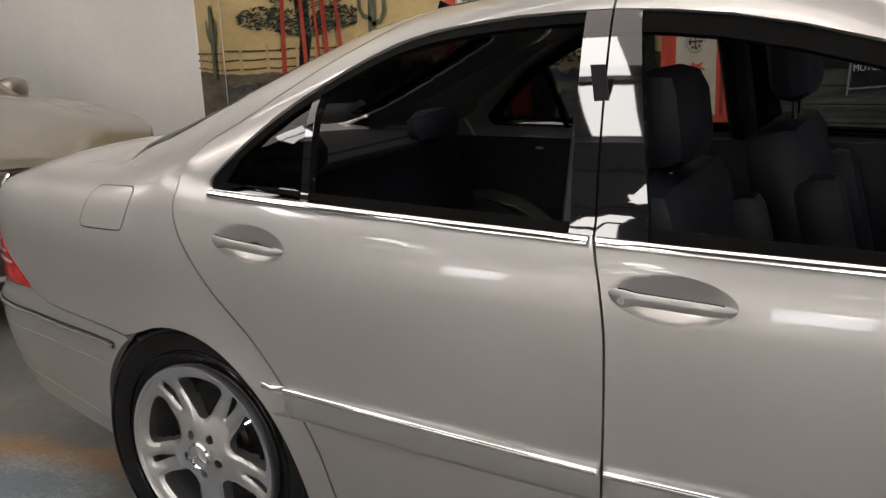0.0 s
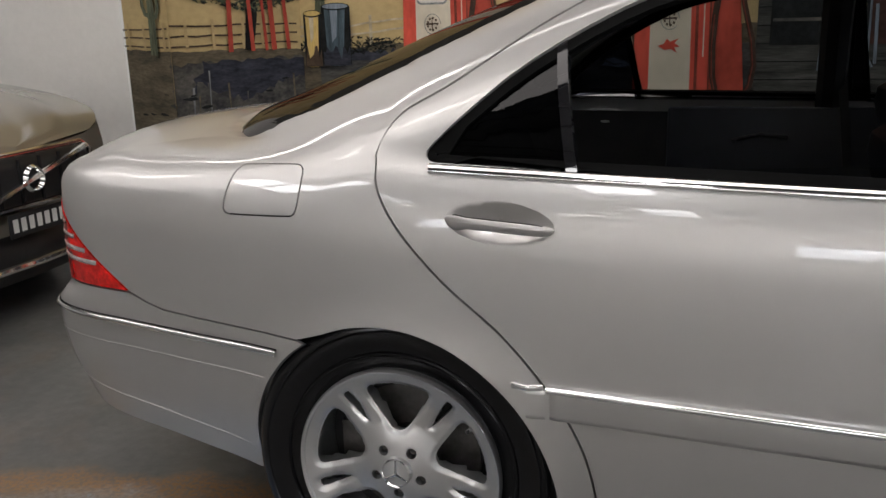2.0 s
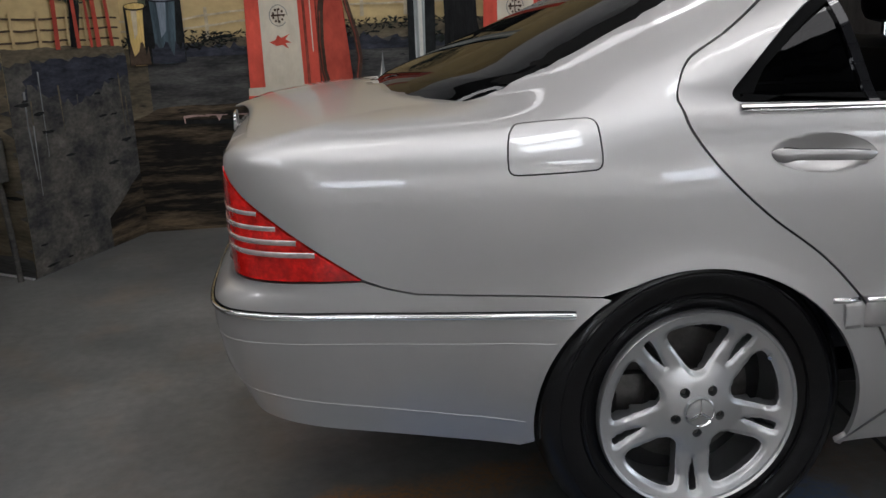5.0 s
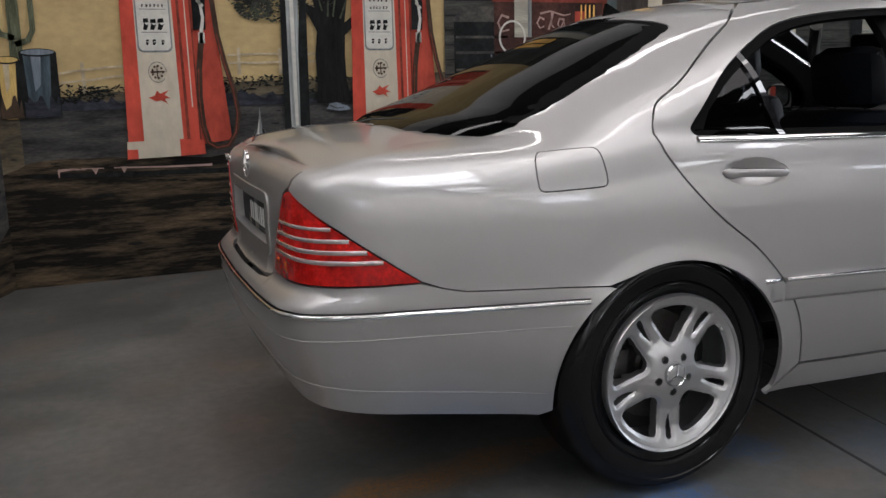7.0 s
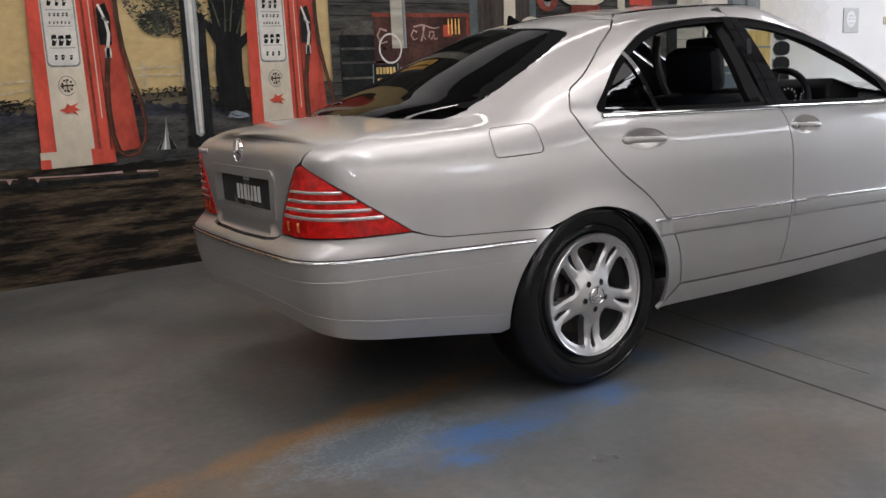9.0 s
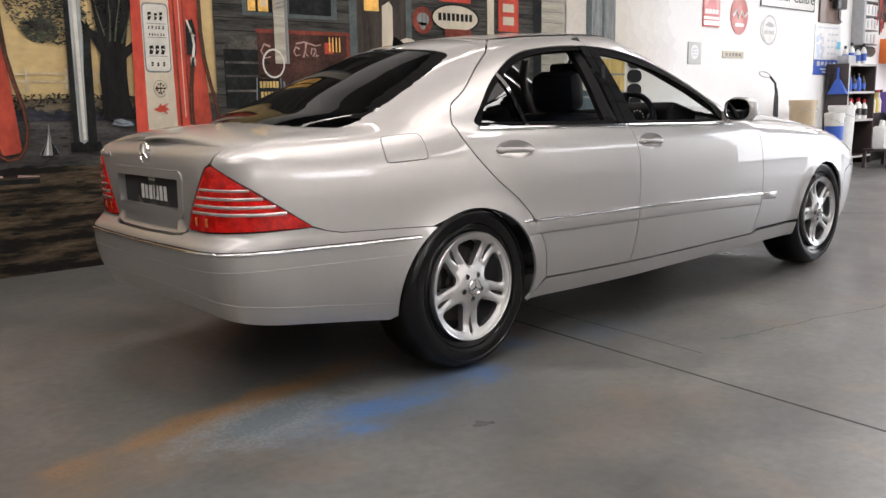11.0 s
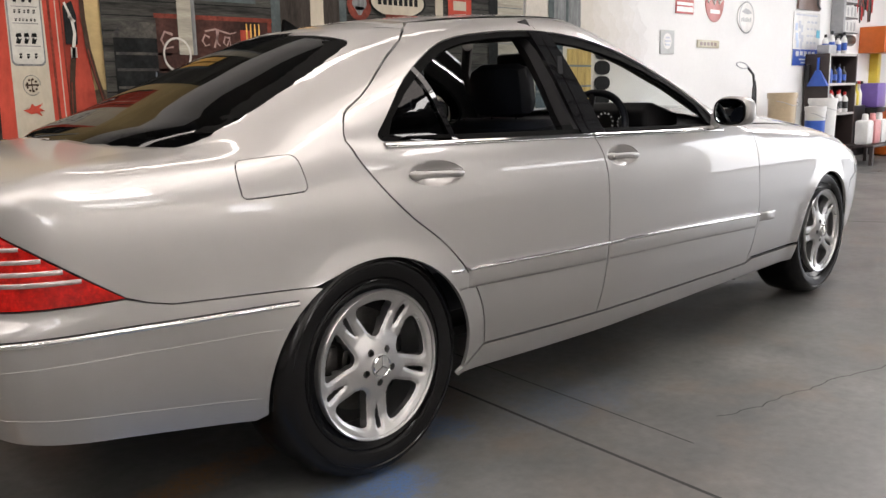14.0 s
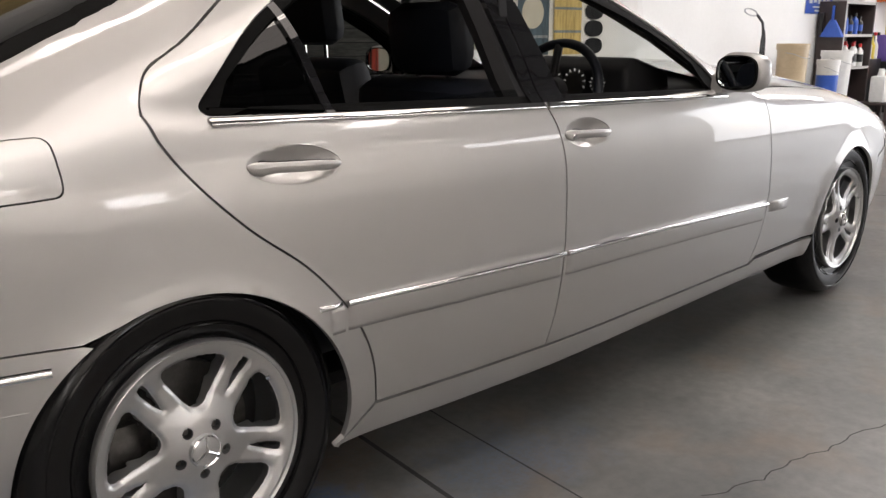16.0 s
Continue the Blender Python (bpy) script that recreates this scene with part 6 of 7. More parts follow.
def tail_x(y, z):
    """How far back the tail lies at a place of it."""
    s = np.linspace(-1.53, -1.0, 200)
    ys = PY(s)
    k = int(np.argmin(np.abs(ys + abs(y))))
    return float(flank(s[k:k + 1], np.array([z]))[0][0])


# number plate in its framed recess
surround = [(y + 0.03 * math.cos(radians(q)), z + 0.03 * math.sin(radians(q))) for y, z, q0 in ((0.254, 0.770, 0), (-0.254, 0.770, 90), (-0.250, 0.664, 180), (0.250, 0.664, 270)) for q in range(q0, q0 + 91, 15)]


def tail_plane(u, v):
    x = np.array([tail_x(a, b) for a, b in zip(np.atleast_1d(u), np.atleast_1d(v))])
    return x.reshape(np.shape(u)), u + 0 * x.reshape(np.shape(u)), v + 0 * x.reshape(np.shape(u))


panel("plate_surround", surround, tail_plane, SILVER, car, holes=[shrink(surround, 0.030)], gap=0, grid=0.03, edge=0.02, flange=0.050, out=0.005)
panel("plate_recess", shrink(surround, 0.026), tail_plane, SILVER, car, gap=0, grid=0.03, edge=0.02, flange=0, out=-0.040)
lid_trim = part("boot_grip", box(-0.012, 0.0, -0.235, 0.235, -0.006, 0.006, bevel=0.004), CHROME, car, "bright grip strip above the plate")
lid_trim.location = (tail_x(0, 0.775) + 0.018, 0, 0.772)
plate = part("number_plate", box(-0.004, 0.004, -0.135, 0.135, -0.047, 0.047, bevel=0.002), PLATE_BLACK, car, "black number plate with pale figures")
plate.location = (tail_x(0, 0.71) + 0.028, 0, 0.712)
for k, y in enumerate((-0.117, -0.084, -0.051, -0.016, 0.007, 0.040, 0.073)):
    part("plate_figure", box(-0.0058, -0.0035, y, y + (0.023 if k != 3 else 0.010), -0.028, 0.024), PLATE_WHITE, plate, smooth=False)
part("plate_caption", box(-0.0055, -0.0035, -0.06, 0.06, 0.040, 0.046), PLATE_WHITE, plate, smooth=False)
# ring emblem and badge on the boot lid
bm = bmesh.new()
lathe(bm, [(0.034, -0.003), (0.0375, 0.003), (0.041, -0.003)], pose(0, 0, 0, 0, -90, 0), steps=40)
for k in range(3):
    q = radians(90 + 120 * k)
    tube(bm, [(-0.003, 0, 0), (-0.001, 0.036 * math.cos(q), 0.036 * math.sin(q))], 0.005, 6, 0.3)
emblem = part("boot_emblem", bm, CHROME, car)
emblem.location = (tail_x(0, 0.855) - 0.004, 0, 0.852)
for k in range(5):
    b = part("badge_bar", box(-0.004, 0.002, 0.0, 0.016, -0.011, 0.011, bevel=0.002), CHROME, car)
    b.location = (tail_x(0.36, 0.838) - 0.003, 0.33 + 0.022 * k, 0.838)
bm = slab([(0.24, 1.245), (0.32, 1.262), (0.275, 1.285), (0.250, 1.298), (0.246, 1.28)], -0.008, 0.008, bevel=0.003)
part("roof_aerial", bm, RUBBER_TRIM, car, "small black shark-fin aerial")

# door mirrors
for side in (-1, 1):
    front = doors["front", side]
    bm = bmesh.new()
    bmesh.ops.create_uvsphere(bm, u_segments=28, v_segments=18, radius=1)
    for v in bm.verts:
        x, y, z = v.co
        v.co = Vector([math.copysign(abs(c) ** 0.62, c) for c in (x, y, z)])
        v.co = Vector((v.co.x * (0.052 if v.co.x > 0 else 0.036), v.co.y * 0.078, v.co.z * (0.058 + 0.004 * v.co.y)))
    housing = part("mirror_housing", bm, SILVER, front, "silver door mirror")
    housing.location = (1.805, side * 0.838, 0.952)
    housing.rotation_euler = (0, 0, radians(side * 8))
    bm = bmesh.new()
    lathe(bm, [(0.0, 0.0), (1.0, 0.0), (1.0, 0.004)], pose(0, 0, 0, 0, -90, 0) @ pose(0, 0, 0), steps=40)
    for v in bm.verts:
        v.co = Vector((v.co.x, math.copysign(abs(v.co.y) ** 0.7, v.co.y) * 0.066, math.copysign(abs(v.co.z) ** 0.7, v.co.z) * 0.047))
    g = part("mirror_pane", bm, MIRROR, housing)
    g.location = (-0.0372, 0, 0)
    bm = bmesh.new()
    lathe(bm, [(0.95, 0.0), (1.06, 0.0), (1.06, 0.01), (0.95, 0.01)], pose(0, 0, 0, 0, -90, 0), steps=40)
    for v in bm.verts:
        v.co = Vector((v.co.x, math.copysign(abs(v.co.y) ** 0.7, v.co.y) * 0.068, math.copysign(abs(v.co.z) ** 0.7, v.co.z) * 0.049))
    g = part("mirror_rim", bm, RUBBER_TRIM, housing)
    g.location = (-0.034, 0, 0)
    bm = slab([(1.775, 0.888), (1.855, 0.886), (1.845, 0.925), (1.82, 0.955), (1.785, 0.945)], side * 0.742, side * 0.785, bevel=0.006)
    part("mirror_base", bm, SILVER, front)

# headlining, inner pillars, far door cards
for side in (-1, 1):
    panel("inner_pillar", [(a_of(x, z), z) for x, z in ((-0.02, 0.965), (0.06, 1.04), (0.235, 1.15), (0.40, 1.235))] + [(0.70, 1.235), (0.67, 1.10), (0.63, 0.96), (0.3, 0.93)], rear_house, HEADLINER, car, side=side, out=-0.050, flange=0, gap=0)
rows = [[(x, y * 0.985, z - 0.030) for x, y, z in r] for r in both(roof_rows)]
sheet("headlining", rows, HEADLINER, car)
for side in (-1, 1):
    for a, b, w in (((0.90, 0.87), (0.875, 1.26), 0.085), ((2.0, 0.87), (1.46, 1.25), 0.05)):
        pts = []
        for k in range(5):
            x, z = a[0] + (b[0] - a[0]) * k / 4, a[1] + (b[1] - a[1]) * k / 4
            p = flank(np.array([x]), np.array([z]))
            pts.append((x, (float(p[1][0]) + 0.055) * -side, z))
        part("inner_pillar", tube(bmesh.new(), pts, w * 0.5, 8), HEADLINER if a[0] != 0.90 else DASH, car)
    part("door_card", box(0.42, 2.0, side * 0.680, side * 0.712, 0.40, 0.880, bevel=0.01), LEATHER, car)
    part("inner_door_pull", tube(bmesh.new(), [(0.62, side * 0.672, 0.78), (0.70, side * 0.660, 0.80), (0.78, side * 0.672, 0.79)], 0.008, 8), CHROME, car)


def cushion(name, x0, x1, y0, y1, z0, z1, parent, lean=0.0, bevel=0.04, material=None):
    ob = part(name, box(-(x1 - x0) / 2, (x1 - x0) / 2, -(y1 - y0) / 2, (y1 - y0) / 2, 0, z1 - z0, bevel=bevel), material or LEATHER, parent)
    ob.location = ((x0 + x1) / 2, (y0 + y1) / 2, z0)
    ob.rotation_euler = (0, radians(lean), 0)
    return ob


for side in (-1, 1):
    y = 0.36 * side
    fwd, up = (0.13, 0.07) if side > 0 else (0.0, 0.0)   # the far seat is moved forward and up to fit the camera's view
    cushion("seat_cushion", 0.98, 1.50, y - 0.26, y + 0.26, 0.36, 0.53, car)
    cushion("seat_back", 0.98 + fwd, 1.13 + fwd, y - 0.255, y + 0.255, 0.46, 0.96 + up * 0.5, car, -14, 0.05)
    cushion("seat_bolster", 1.05 + fwd, 1.18 + fwd, y - 0.26, y - 0.17, 0.50, 0.88, car, -14, 0.035)
    cushion("seat_bolster", 1.05 + fwd, 1.18 + fwd, y + 0.17, y + 0.26, 0.50, 0.88, car, -14, 0.035)
    head = cushion("headrest", 0.905 + fwd, 1.015 + fwd, y - 0.135, y + 0.135, 0.955 + up, 1.145 + up, car, -8, 0.05)
    for k in (-0.06, 0.06):
        part("headrest_post", tube(bmesh.new(), [(0.965 + fwd, y + k, 0.88), (0.955 + fwd, y + k, 0.98 + up)], 0.007, 8), CHROME, car)
    cushion("rear_headrest", -0.02, 0.08, y - 0.12, y + 0.12, 0.885, 0.995, car, -18, 0.05)
    part("seat_belt", slab([(0.885, 1.16), (0.91, 1.16), (0.98, 0.60), (0.955, 0.60)], side * 0.66, side * 0.664), DASH, car)
cushion("rear_seat_back", -0.05, 0.12, -0.62, 0.62, 0.45, 0.93, car, -20, 0.05)
cushion("rear_seat_cushion", 0.10, 0.62, -0.62, 0.62, 0.36, 0.52, car, 0, 0.05)
part("centre_console", box(0.85, 1.75, -0.11, 0.11, 0.40, 0.66, bevel=0.03), DASH, car)
bm = slab([(1.62, 0.50), (1.62, 0.80), (1.70, 0.885), (1.88, 0.905), (2.20, 0.93), (2.20, 0.50)], -0.70, 0.70, bevel=0.02)
part("dashboard", bm, DASH, car)
part("dash_trim", box(1.612, 1.622, -0.60, 0.60, 0.735, 0.775, bevel=0.003), WOOD, car)
bm = slab([(1.60, 0.80), (1.585, 0.96), (1.64, 0.995), (1.84, 0.945), (1.86, 0.80)], -0.56, -0.18, bevel=0.02)
part("instrument_hood", bm, DASH, car)
for y, r in ((-0.46, 0.030), (-0.37, 0.046), (-0.275, 0.046), (-0.21, 0.026)):
    bm = bmesh.new()
    lathe(bm, [(0.0, 0.0), (r, 0.0)], pose(1.582, y, 0.912, 0, -82, 0), steps=32)
    part("dial", bm, DIAL_FACE, car)
    bm = bmesh.new()
    for k in range(11):
        q = radians(225 - 27 * k)
        tube(bm, [(1.5805, y - math.cos(q) * r * 0.78, 0.912 + math.sin(q) * r * 0.78), (1.5805, y - math.cos(q) * r * 0.95, 0.912 + math.sin(q) * r * 0.95)], 0.0016, 4)
    part("dial_marks", bm, DIAL_MARK, car)
bm = bmesh.new()
wheel_m = pose(1.46, -0.36, 0.865, 0, -66, 0)
ring = [wheel_m @ Vector((0.185 * math.cos(q), 0.185 * math.sin(q), 0)) for q in np.linspace(0, 2 * math.pi, 41)]
tube(bm, ring, 0.015, 10)
steer = part("steering_wheel", bm, LEATHER, car)
bm = bmesh.new()
lathe(bm, [(0.0, 0.03), (0.06, 0.025), (0.075, 0.0), (0.05, -0.02)], wheel_m, steps=24)
for q in (0.1, math.pi - 0.1, math.pi * 1.5):
    tube(bm, [wheel_m @ Vector((0.05 * math.cos(q), 0.05 * math.sin(q), 0)), wheel_m @ Vector((0.178 * math.cos(q), 0.178 * math.sin(q), 0))], 0.014, 8)
part("wheel_hub", bm, DASH, steer)
bm = bmesh.new()
tube(bm, [(1.50, 0.0, 1.262), (1.47, 0.0, 1.20)], 0.010, 8)
part("mirror_stalk", bm, DASH, car)
part("rear_view_mirror", box(1.44, 1.475, -0.12, 0.12, 1.145, 1.205, bevel=0.018), DASH, car)
part("vent", box(1.60, 1.618, -0.66, -0.585, 0.80, 0.86, bevel=0.004), RUBBER_TRIM, car)
# front end: grille, headlamps
HEADLAMP = surface("clear_headlamp", (0.55, 0.57, 0.60), 0.1, 0.4, vary=0.2, scale=40, coat=1.0)
for side in (-1, 1):
    panel("headlight", [(3.42, 0.62), (3.47, 0.70), (3.62, 0.685), (3.82, 0.635), (3.84, 0.57), (3.62, 0.565), (3.46, 0.575)], flank, HEADLAMP, car, side=side, out=0.003, gap=0, grid=0.03)
part("grille", box(3.76, 3.812, -0.24, 0.24, 0.46, 0.62, bevel=0.02), CHROME, car)

# ---- second car, standing behind the saloon ----
OLIVE = surface("beige_metallic_paint", (0.235, 0.215, 0.175), 0.32, 0.6, vary=0.03, scale=4, fine=700, bump=0.01, coat=1.0)
GRILLE = surface("black_grille", (0.012, 0.012, 0.013), 0.4, vary=0.2)
LAMP_CLEAR = surface("clear_lamp_lens", (0.50, 0.52, 0.54), 0.08, 0.3, vary=0.2, scale=30, coat=1.0)
suv = empty("car", (-2.13, 0.50, 0), label="beige metallic car with black grille parked beside the white wall", category="car")
suv.scale = (0.9, 0.9, 0.9)
NOSE_W = spline((-4.6, 0.80), (-3.4, 0.92), (-1.2, 0.93), (-0.55, 0.905), (-0.28, 0.84), (-0.12, 0.70), (-0.03, 0.45), (0.0, 0.0))
HOOD_Z = spline((-1.45, 1.06), (-1.0, 1.025), (-0.5, 0.955), (-0.2, 0.88), (-0.06, 0.815), (0.0, 0.78))


def nose(q, h):
    """The skin of the nose: q runs round from one flank to the other, h from the sill up to the bonnet's edge."""
    x = -2.6 * np.abs(q) ** 2.1
    y = NOSE_W(x) * np.sign(q)
    return x, y, h


def nose_rows(z0, z1, bulge, n=61, q0=-0.98, q1=0.98, m=9):
    rows = []
    for z in np.linspace(z0, z1, m):
        f = (z - z0) / (z1 - z0)
        row = []
        for q in np.linspace(q0, q1, n):
            x, y, _ = nose(np.array(q), z)
            k = bulge * math.sin(math.pi * f)
            top = float(HOOD_Z(min(0.0, float(x)))) if z1 > 0.7 else z1
            row.append((float(x) * (1 + 0 * k) + k * (1 - abs(q)), float(y) * (1 + 0.02 * math.sin(math.pi * f)), z0 + (top - z0) * f))
        rows.append(row)
    return rows


sheet("front_skin", nose_rows(0.42, 0.80, 0.03), OLIVE, suv)
sheet("lower_bumper", nose_rows(0.20, 0.42, 0.05), GRILLE, suv)
hood = []
for x in np.linspace(0.0, -1.42, 26):
    w = float(NOSE_W(x))
    hood.append([(x, w * t, float(HOOD_Z(x)) + 0.055 * (1 - t * t) * min(1, -x * 4 + 0.2) + (0.018 if abs(abs(t) - 0.45) < 0.2 else 0)) for t in np.linspace(-1, 1, 25)])
sheet("bonnet", hood, OLIVE, suv)
glass_rows = []
for k in np.linspace(0, 1, 8):
    glass_rows.append([(-1.42 - 0.85 * k - 0.22 * t * t, 0.80 * t * (1 - 0.18 * k), 1.07 + 0.42 * k - 0.03 * t * t) for t in np.linspace(-1, 1, 17)])
sheet("windscreen", glass_rows, glass("dark_windscreen_glass", (0.25, 0.30, 0.28), 0.12), suv, flip=True)
cabin = []
for x, w, z in ((-2.25, 0.64, 1.49), (-2.7, 0.66, 1.53), (-3.5, 0.64, 1.50), (-4.2, 0.58, 1.40), (-4.6, 0.55, 1.05)):
    cabin.append([(x, w * t, z - 0.05 * t * t) for t in np.linspace(-1, 1, 9)])
sheet("roof", cabin, OLIVE, suv, flip=True)
for side in (-1, 1):
    flankr = []
    for x in np.linspace(-1.2, -4.6, 24):
        w = float(NOSE_W(x))
        flankr.append([(x, side * w * 0.96, 0.25), (x, side * w * 1.01, 0.55), (x, side * w, 0.85), (x, side * w * 0.97, 1.0)])
    sheet("body_side", flankr, OLIVE, suv, flip=side > 0)
    up = []
    for x in np.linspace(-1.62, -4.5, 14):
        top = 1.0 + 0.49 * min(1, max(0.02, (-1.45 - x) / 0.85)) * (1 if x > -4.0 else max(0.1, (x + 4.7) / 0.7))
        up.append([(x, side * 0.90, 0.99), (x, side * (0.90 - 0.24 * (top - 1.0) / 0.5), top)])
    sheet("side_window", up, GLOSS_BLACK, suv, flip=side > 0)
    part("a_pillar", tube(bmesh.new(), [(-1.52, side * 0.86, 1.03), (-2.0, side * 0.76, 1.32), (-2.35, side * 0.66, 1.48)], 0.035, 8), OLIVE, suv)
    bm = bmesh.new()
    bmesh.ops.create_uvsphere(bm, u_segments=20, v_segments=12, radius=1)
    for v in bm.verts:
        v.co = Vector((v.co.x * 0.075, math.copysign(abs(v.co.y) ** 0.7, v.co.y) * 0.11, math.copysign(abs(v.co.z) ** 0.7, v.co.z) * 0.075))
    mir = part("door_mirror", bm, OLIVE, suv)
    mir.location = (-1.75, side * 1.0, 1.10)
    # headlamp, corner intake, wheel
    rows = []
    for z, q0, q1 in ((0.655, 0.36, 0.50), (0.70, 0.345, 0.56), (0.76, 0.34, 0.60), (0.81, 0.35, 0.585)):
        row = []
        for q in np.linspace(q0, q1, 12):
            x, y, _ = nose(np.array(q), z)
            row.append((float(x) + 0.035, float(y) * side * 1.025, z + 0.05 * (q - q0)))
        rows.append(row)
    sheet("headlight", rows, LAMP_CLEAR, suv, flip=side > 0)
    bm = bmesh.new()
    lathe(bm, [(0.0, 0.02), (0.21, 0.02), (0.22, 0.03), (0.31, 0.025), (0.335, 0.0), (0.335, -0.2)], pose(-0.95, side * 0.88, 0.335, 90 * side * -1, 0, 0), steps=40)
    part("wheel", bm, TYRE, suv)
    bm = bmesh.new()
    lathe(bm, [(0.0, 0.02), (0.21, 0.02), (0.22, 0.03), (0.31, 0.025), (0.335, 0.0), (0.335, -0.2)], pose(-3.6, side * 0.88, 0.335, 90 * side * -1, 0, 0), steps=40)
    part("wheel", bm, TYRE, suv)
    part("corner_intake", box(-0.34, -0.20, side * 0.70, side * 0.815, 0.36, 0.58, bevel=0.02), GRILLE, suv)
part("floor_pan", box(-4.3, -0.5, -0.72, 0.72, 0.22, 0.30), DARK, suv)
grille = part("grille", slab([(0.03, 0.545), (0.055, 0.60), (0.05, 0.735), (0.01, 0.775), (-0.1, 0.775), (-0.1, 0.545)], -0.40, 0.40, bevel=0.02), GRILLE, suv)
bm = bmesh.new()
tube(bm, [(0.035, -0.41, 0.57), (0.06, -0.40, 0.75), (0.045, -0.36, 0.785), (0.045, 0.36, 0.785), (0.06, 0.40, 0.75), (0.035, 0.41, 0.57), (0.03, 0.36, 0.540), (0.03, -0.36, 0.540), (0.035, -0.41, 0.57)], 0.014, 8)
part("grille_frame", bm, CHROME, grille)
for k in range(6):
    part("grille_slat", box(0.050, 0.062, -0.38 + 0.127 * k + 0.06, -0.37 + 0.127 * k + 0.06, 0.56, 0.76), DASH, grille)
bm = bmesh.new()
tube(bm, [(0.072, -0.36, 0.565), (0.075, 0.36, 0.765)], 0.014, 6)
part("grille_bar", bm, CHROME, grille)
bm = bmesh.new()
lathe(bm, [(0.040, -0.004), (0.052, 0.012), (0.064, -0.004)], pose(0.078, 0.0, 0.665, 0, 90, 0), steps=36)
part("grille_ring", bm, CHROME, grille)
p2 = part("number_plate", box(0.070, 0.078, -0.186, 0.186, 0.425, 0.530, bevel=0.003), PLATE_BLACK, suv, "black number plate with pale figures")
for k in range(7):
    part("plate_figure", box(0.0775, 0.0795, -0.165 + 0.048 * k, -0.135 + 0.048 * k, 0.448, 0.508), PLATE_WHITE, p2, smooth=False)
bm = bmesh.new()
tube(bm, [(-0.36, -0.86, 0.295), (-0.14, -0.74, 0.285), (0.02, -0.45, 0.28), (0.05, 0, 0.28), (0.02, 0.45, 0.28), (-0.14, 0.74, 0.285), (-0.36, 0.86, 0.295)], 0.018, 8)
part("bumper_lip", bm, CHROME, suv)
# blue painted strip of floor under it
BLUE_FLOOR = paint("blue_floor_paint", (0.020, 0.045, 0.14), 0.35, 3)
tagged(part("floor_mat", slab([(-8.8, 0.0), (-2.72, 0.0), (-2.72, 0.003), (-8.8, 0.003)], 0.6, 2.01), BLUE_FLOOR, smooth=False), "worn dark blue rubber matting under the parked car", "floor mat")

# ---- signs and gear along the white part of the wall ----
before = set(bpy.data.objects)
TIN = {n: surface(n, c, 0.35, vary=0.12, scale=10, coat=0.3) for n, c in (("red_enamel", (0.50, 0.045, 0.04)), ("white_enamel", (0.74, 0.73, 0.70)), ("brass_plate", (0.46, 0.41, 0.28)), ("black_enamel", (0.02, 0.02, 0.02)), ("print_blue", (0.03, 0.09, 0.42)), ("print_sky", (0.45, 0.55, 0.72)), ("brown_board", (0.13, 0.075, 0.055)), ("grey_cabinet", (0.38, 0.39, 0.40)), ("pale_paper", (0.70, 0.70, 0.68)), ("cyan_plastic", (0.10, 0.45, 0.62)), ("faded_red", (0.52, 0.15, 0.13)), ("sign_grey", (0.44, 0.46, 0.45)), ("print_grey", (0.50, 0.53, 0.60)))}


def wall_sign(name, x0, x1, z0, z1, material, label, category="sign", rim=None, thick=0.012, shape="rect"):
    """A flat sign hung on the long wall."""
    ob = empty(name, ((x0 + x1) / 2, MURAL_Y, (z0 + z1) / 2), label=label, category=category)
    w, h = (x1 - x0) / 2, (z1 - z0) / 2
    if shape == "disc":
        bm = bmesh.new()
        lathe(bm, [(0.0, thick), (0.93, thick), (1.0, thick * 0.5), (1.0, 0.0)], Matrix.Diagonal((w, 1, h, 1)) @ pose(0, 0, 0, 90, 0, 0), steps=48)
        part("sign_face", bm, material, ob)
    else:
        part("sign_face", box(-w, w, -thick, -0.001, -h, h, bevel=0.003), material, ob)
        if rim:
            for a in ((-w - 0.012, w + 0.012, h, h + 0.012), (-w - 0.012, w + 0.012, -h - 0.012, -h), (-w - 0.012, -w, -h, h), (w, w + 0.012, -h, h)):
                part("sign_rim", box(a[0], a[1], -thick - 0.004, -0.001, a[2], a[3]), rim, ob)
    return ob


def sign_part(ob, name, x0, x1, z0, z1, material, y=-0.0145):
    return part(name, box(x0, x1, y, y + 0.003, z0, z1), material, ob, smooth=False)


s1 = wall_sign("poster", 6.80, 7.15, 1.750, 2.35, TIN["red_enamel"], "red and white tin poster hung on the white wall", "poster")
sign_part(s1, "poster_panel", -0.155, 0.155, -0.16, 0.27, TIN["faded_red"])
part("poster_figure", slab([(-0.13, -0.12), (-0.04, 0.02), (-0.02, 0.16), (0.04, 0.20), (0.09, 0.10), (0.07, -0.02), (0.13, -0.12)], -0.017, -0.0146), TIN["red_enamel"], s1, smooth=False)
for k in range(4):
    sign_part(s1, "poster_word", -0.14 + 0.072 * k, -0.082 + 0.072 * k, -0.155, -0.105, TIN["white_enamel"], -0.0185)
sign_part(s1, "poster_band", -0.16, 0.16, -0.28, -0.23, TIN["white_enamel"])
sign_part(s1, "poster_band", -0.16, 0.16, -0.215, -0.185, TIN["white_enamel"])
s2 = wall_sign("round_sign", 7.40, 7.80, 1.69, 2.13, TIN["faded_red"], "round red enamel sign with a pale scroll", "sign", shape="disc")
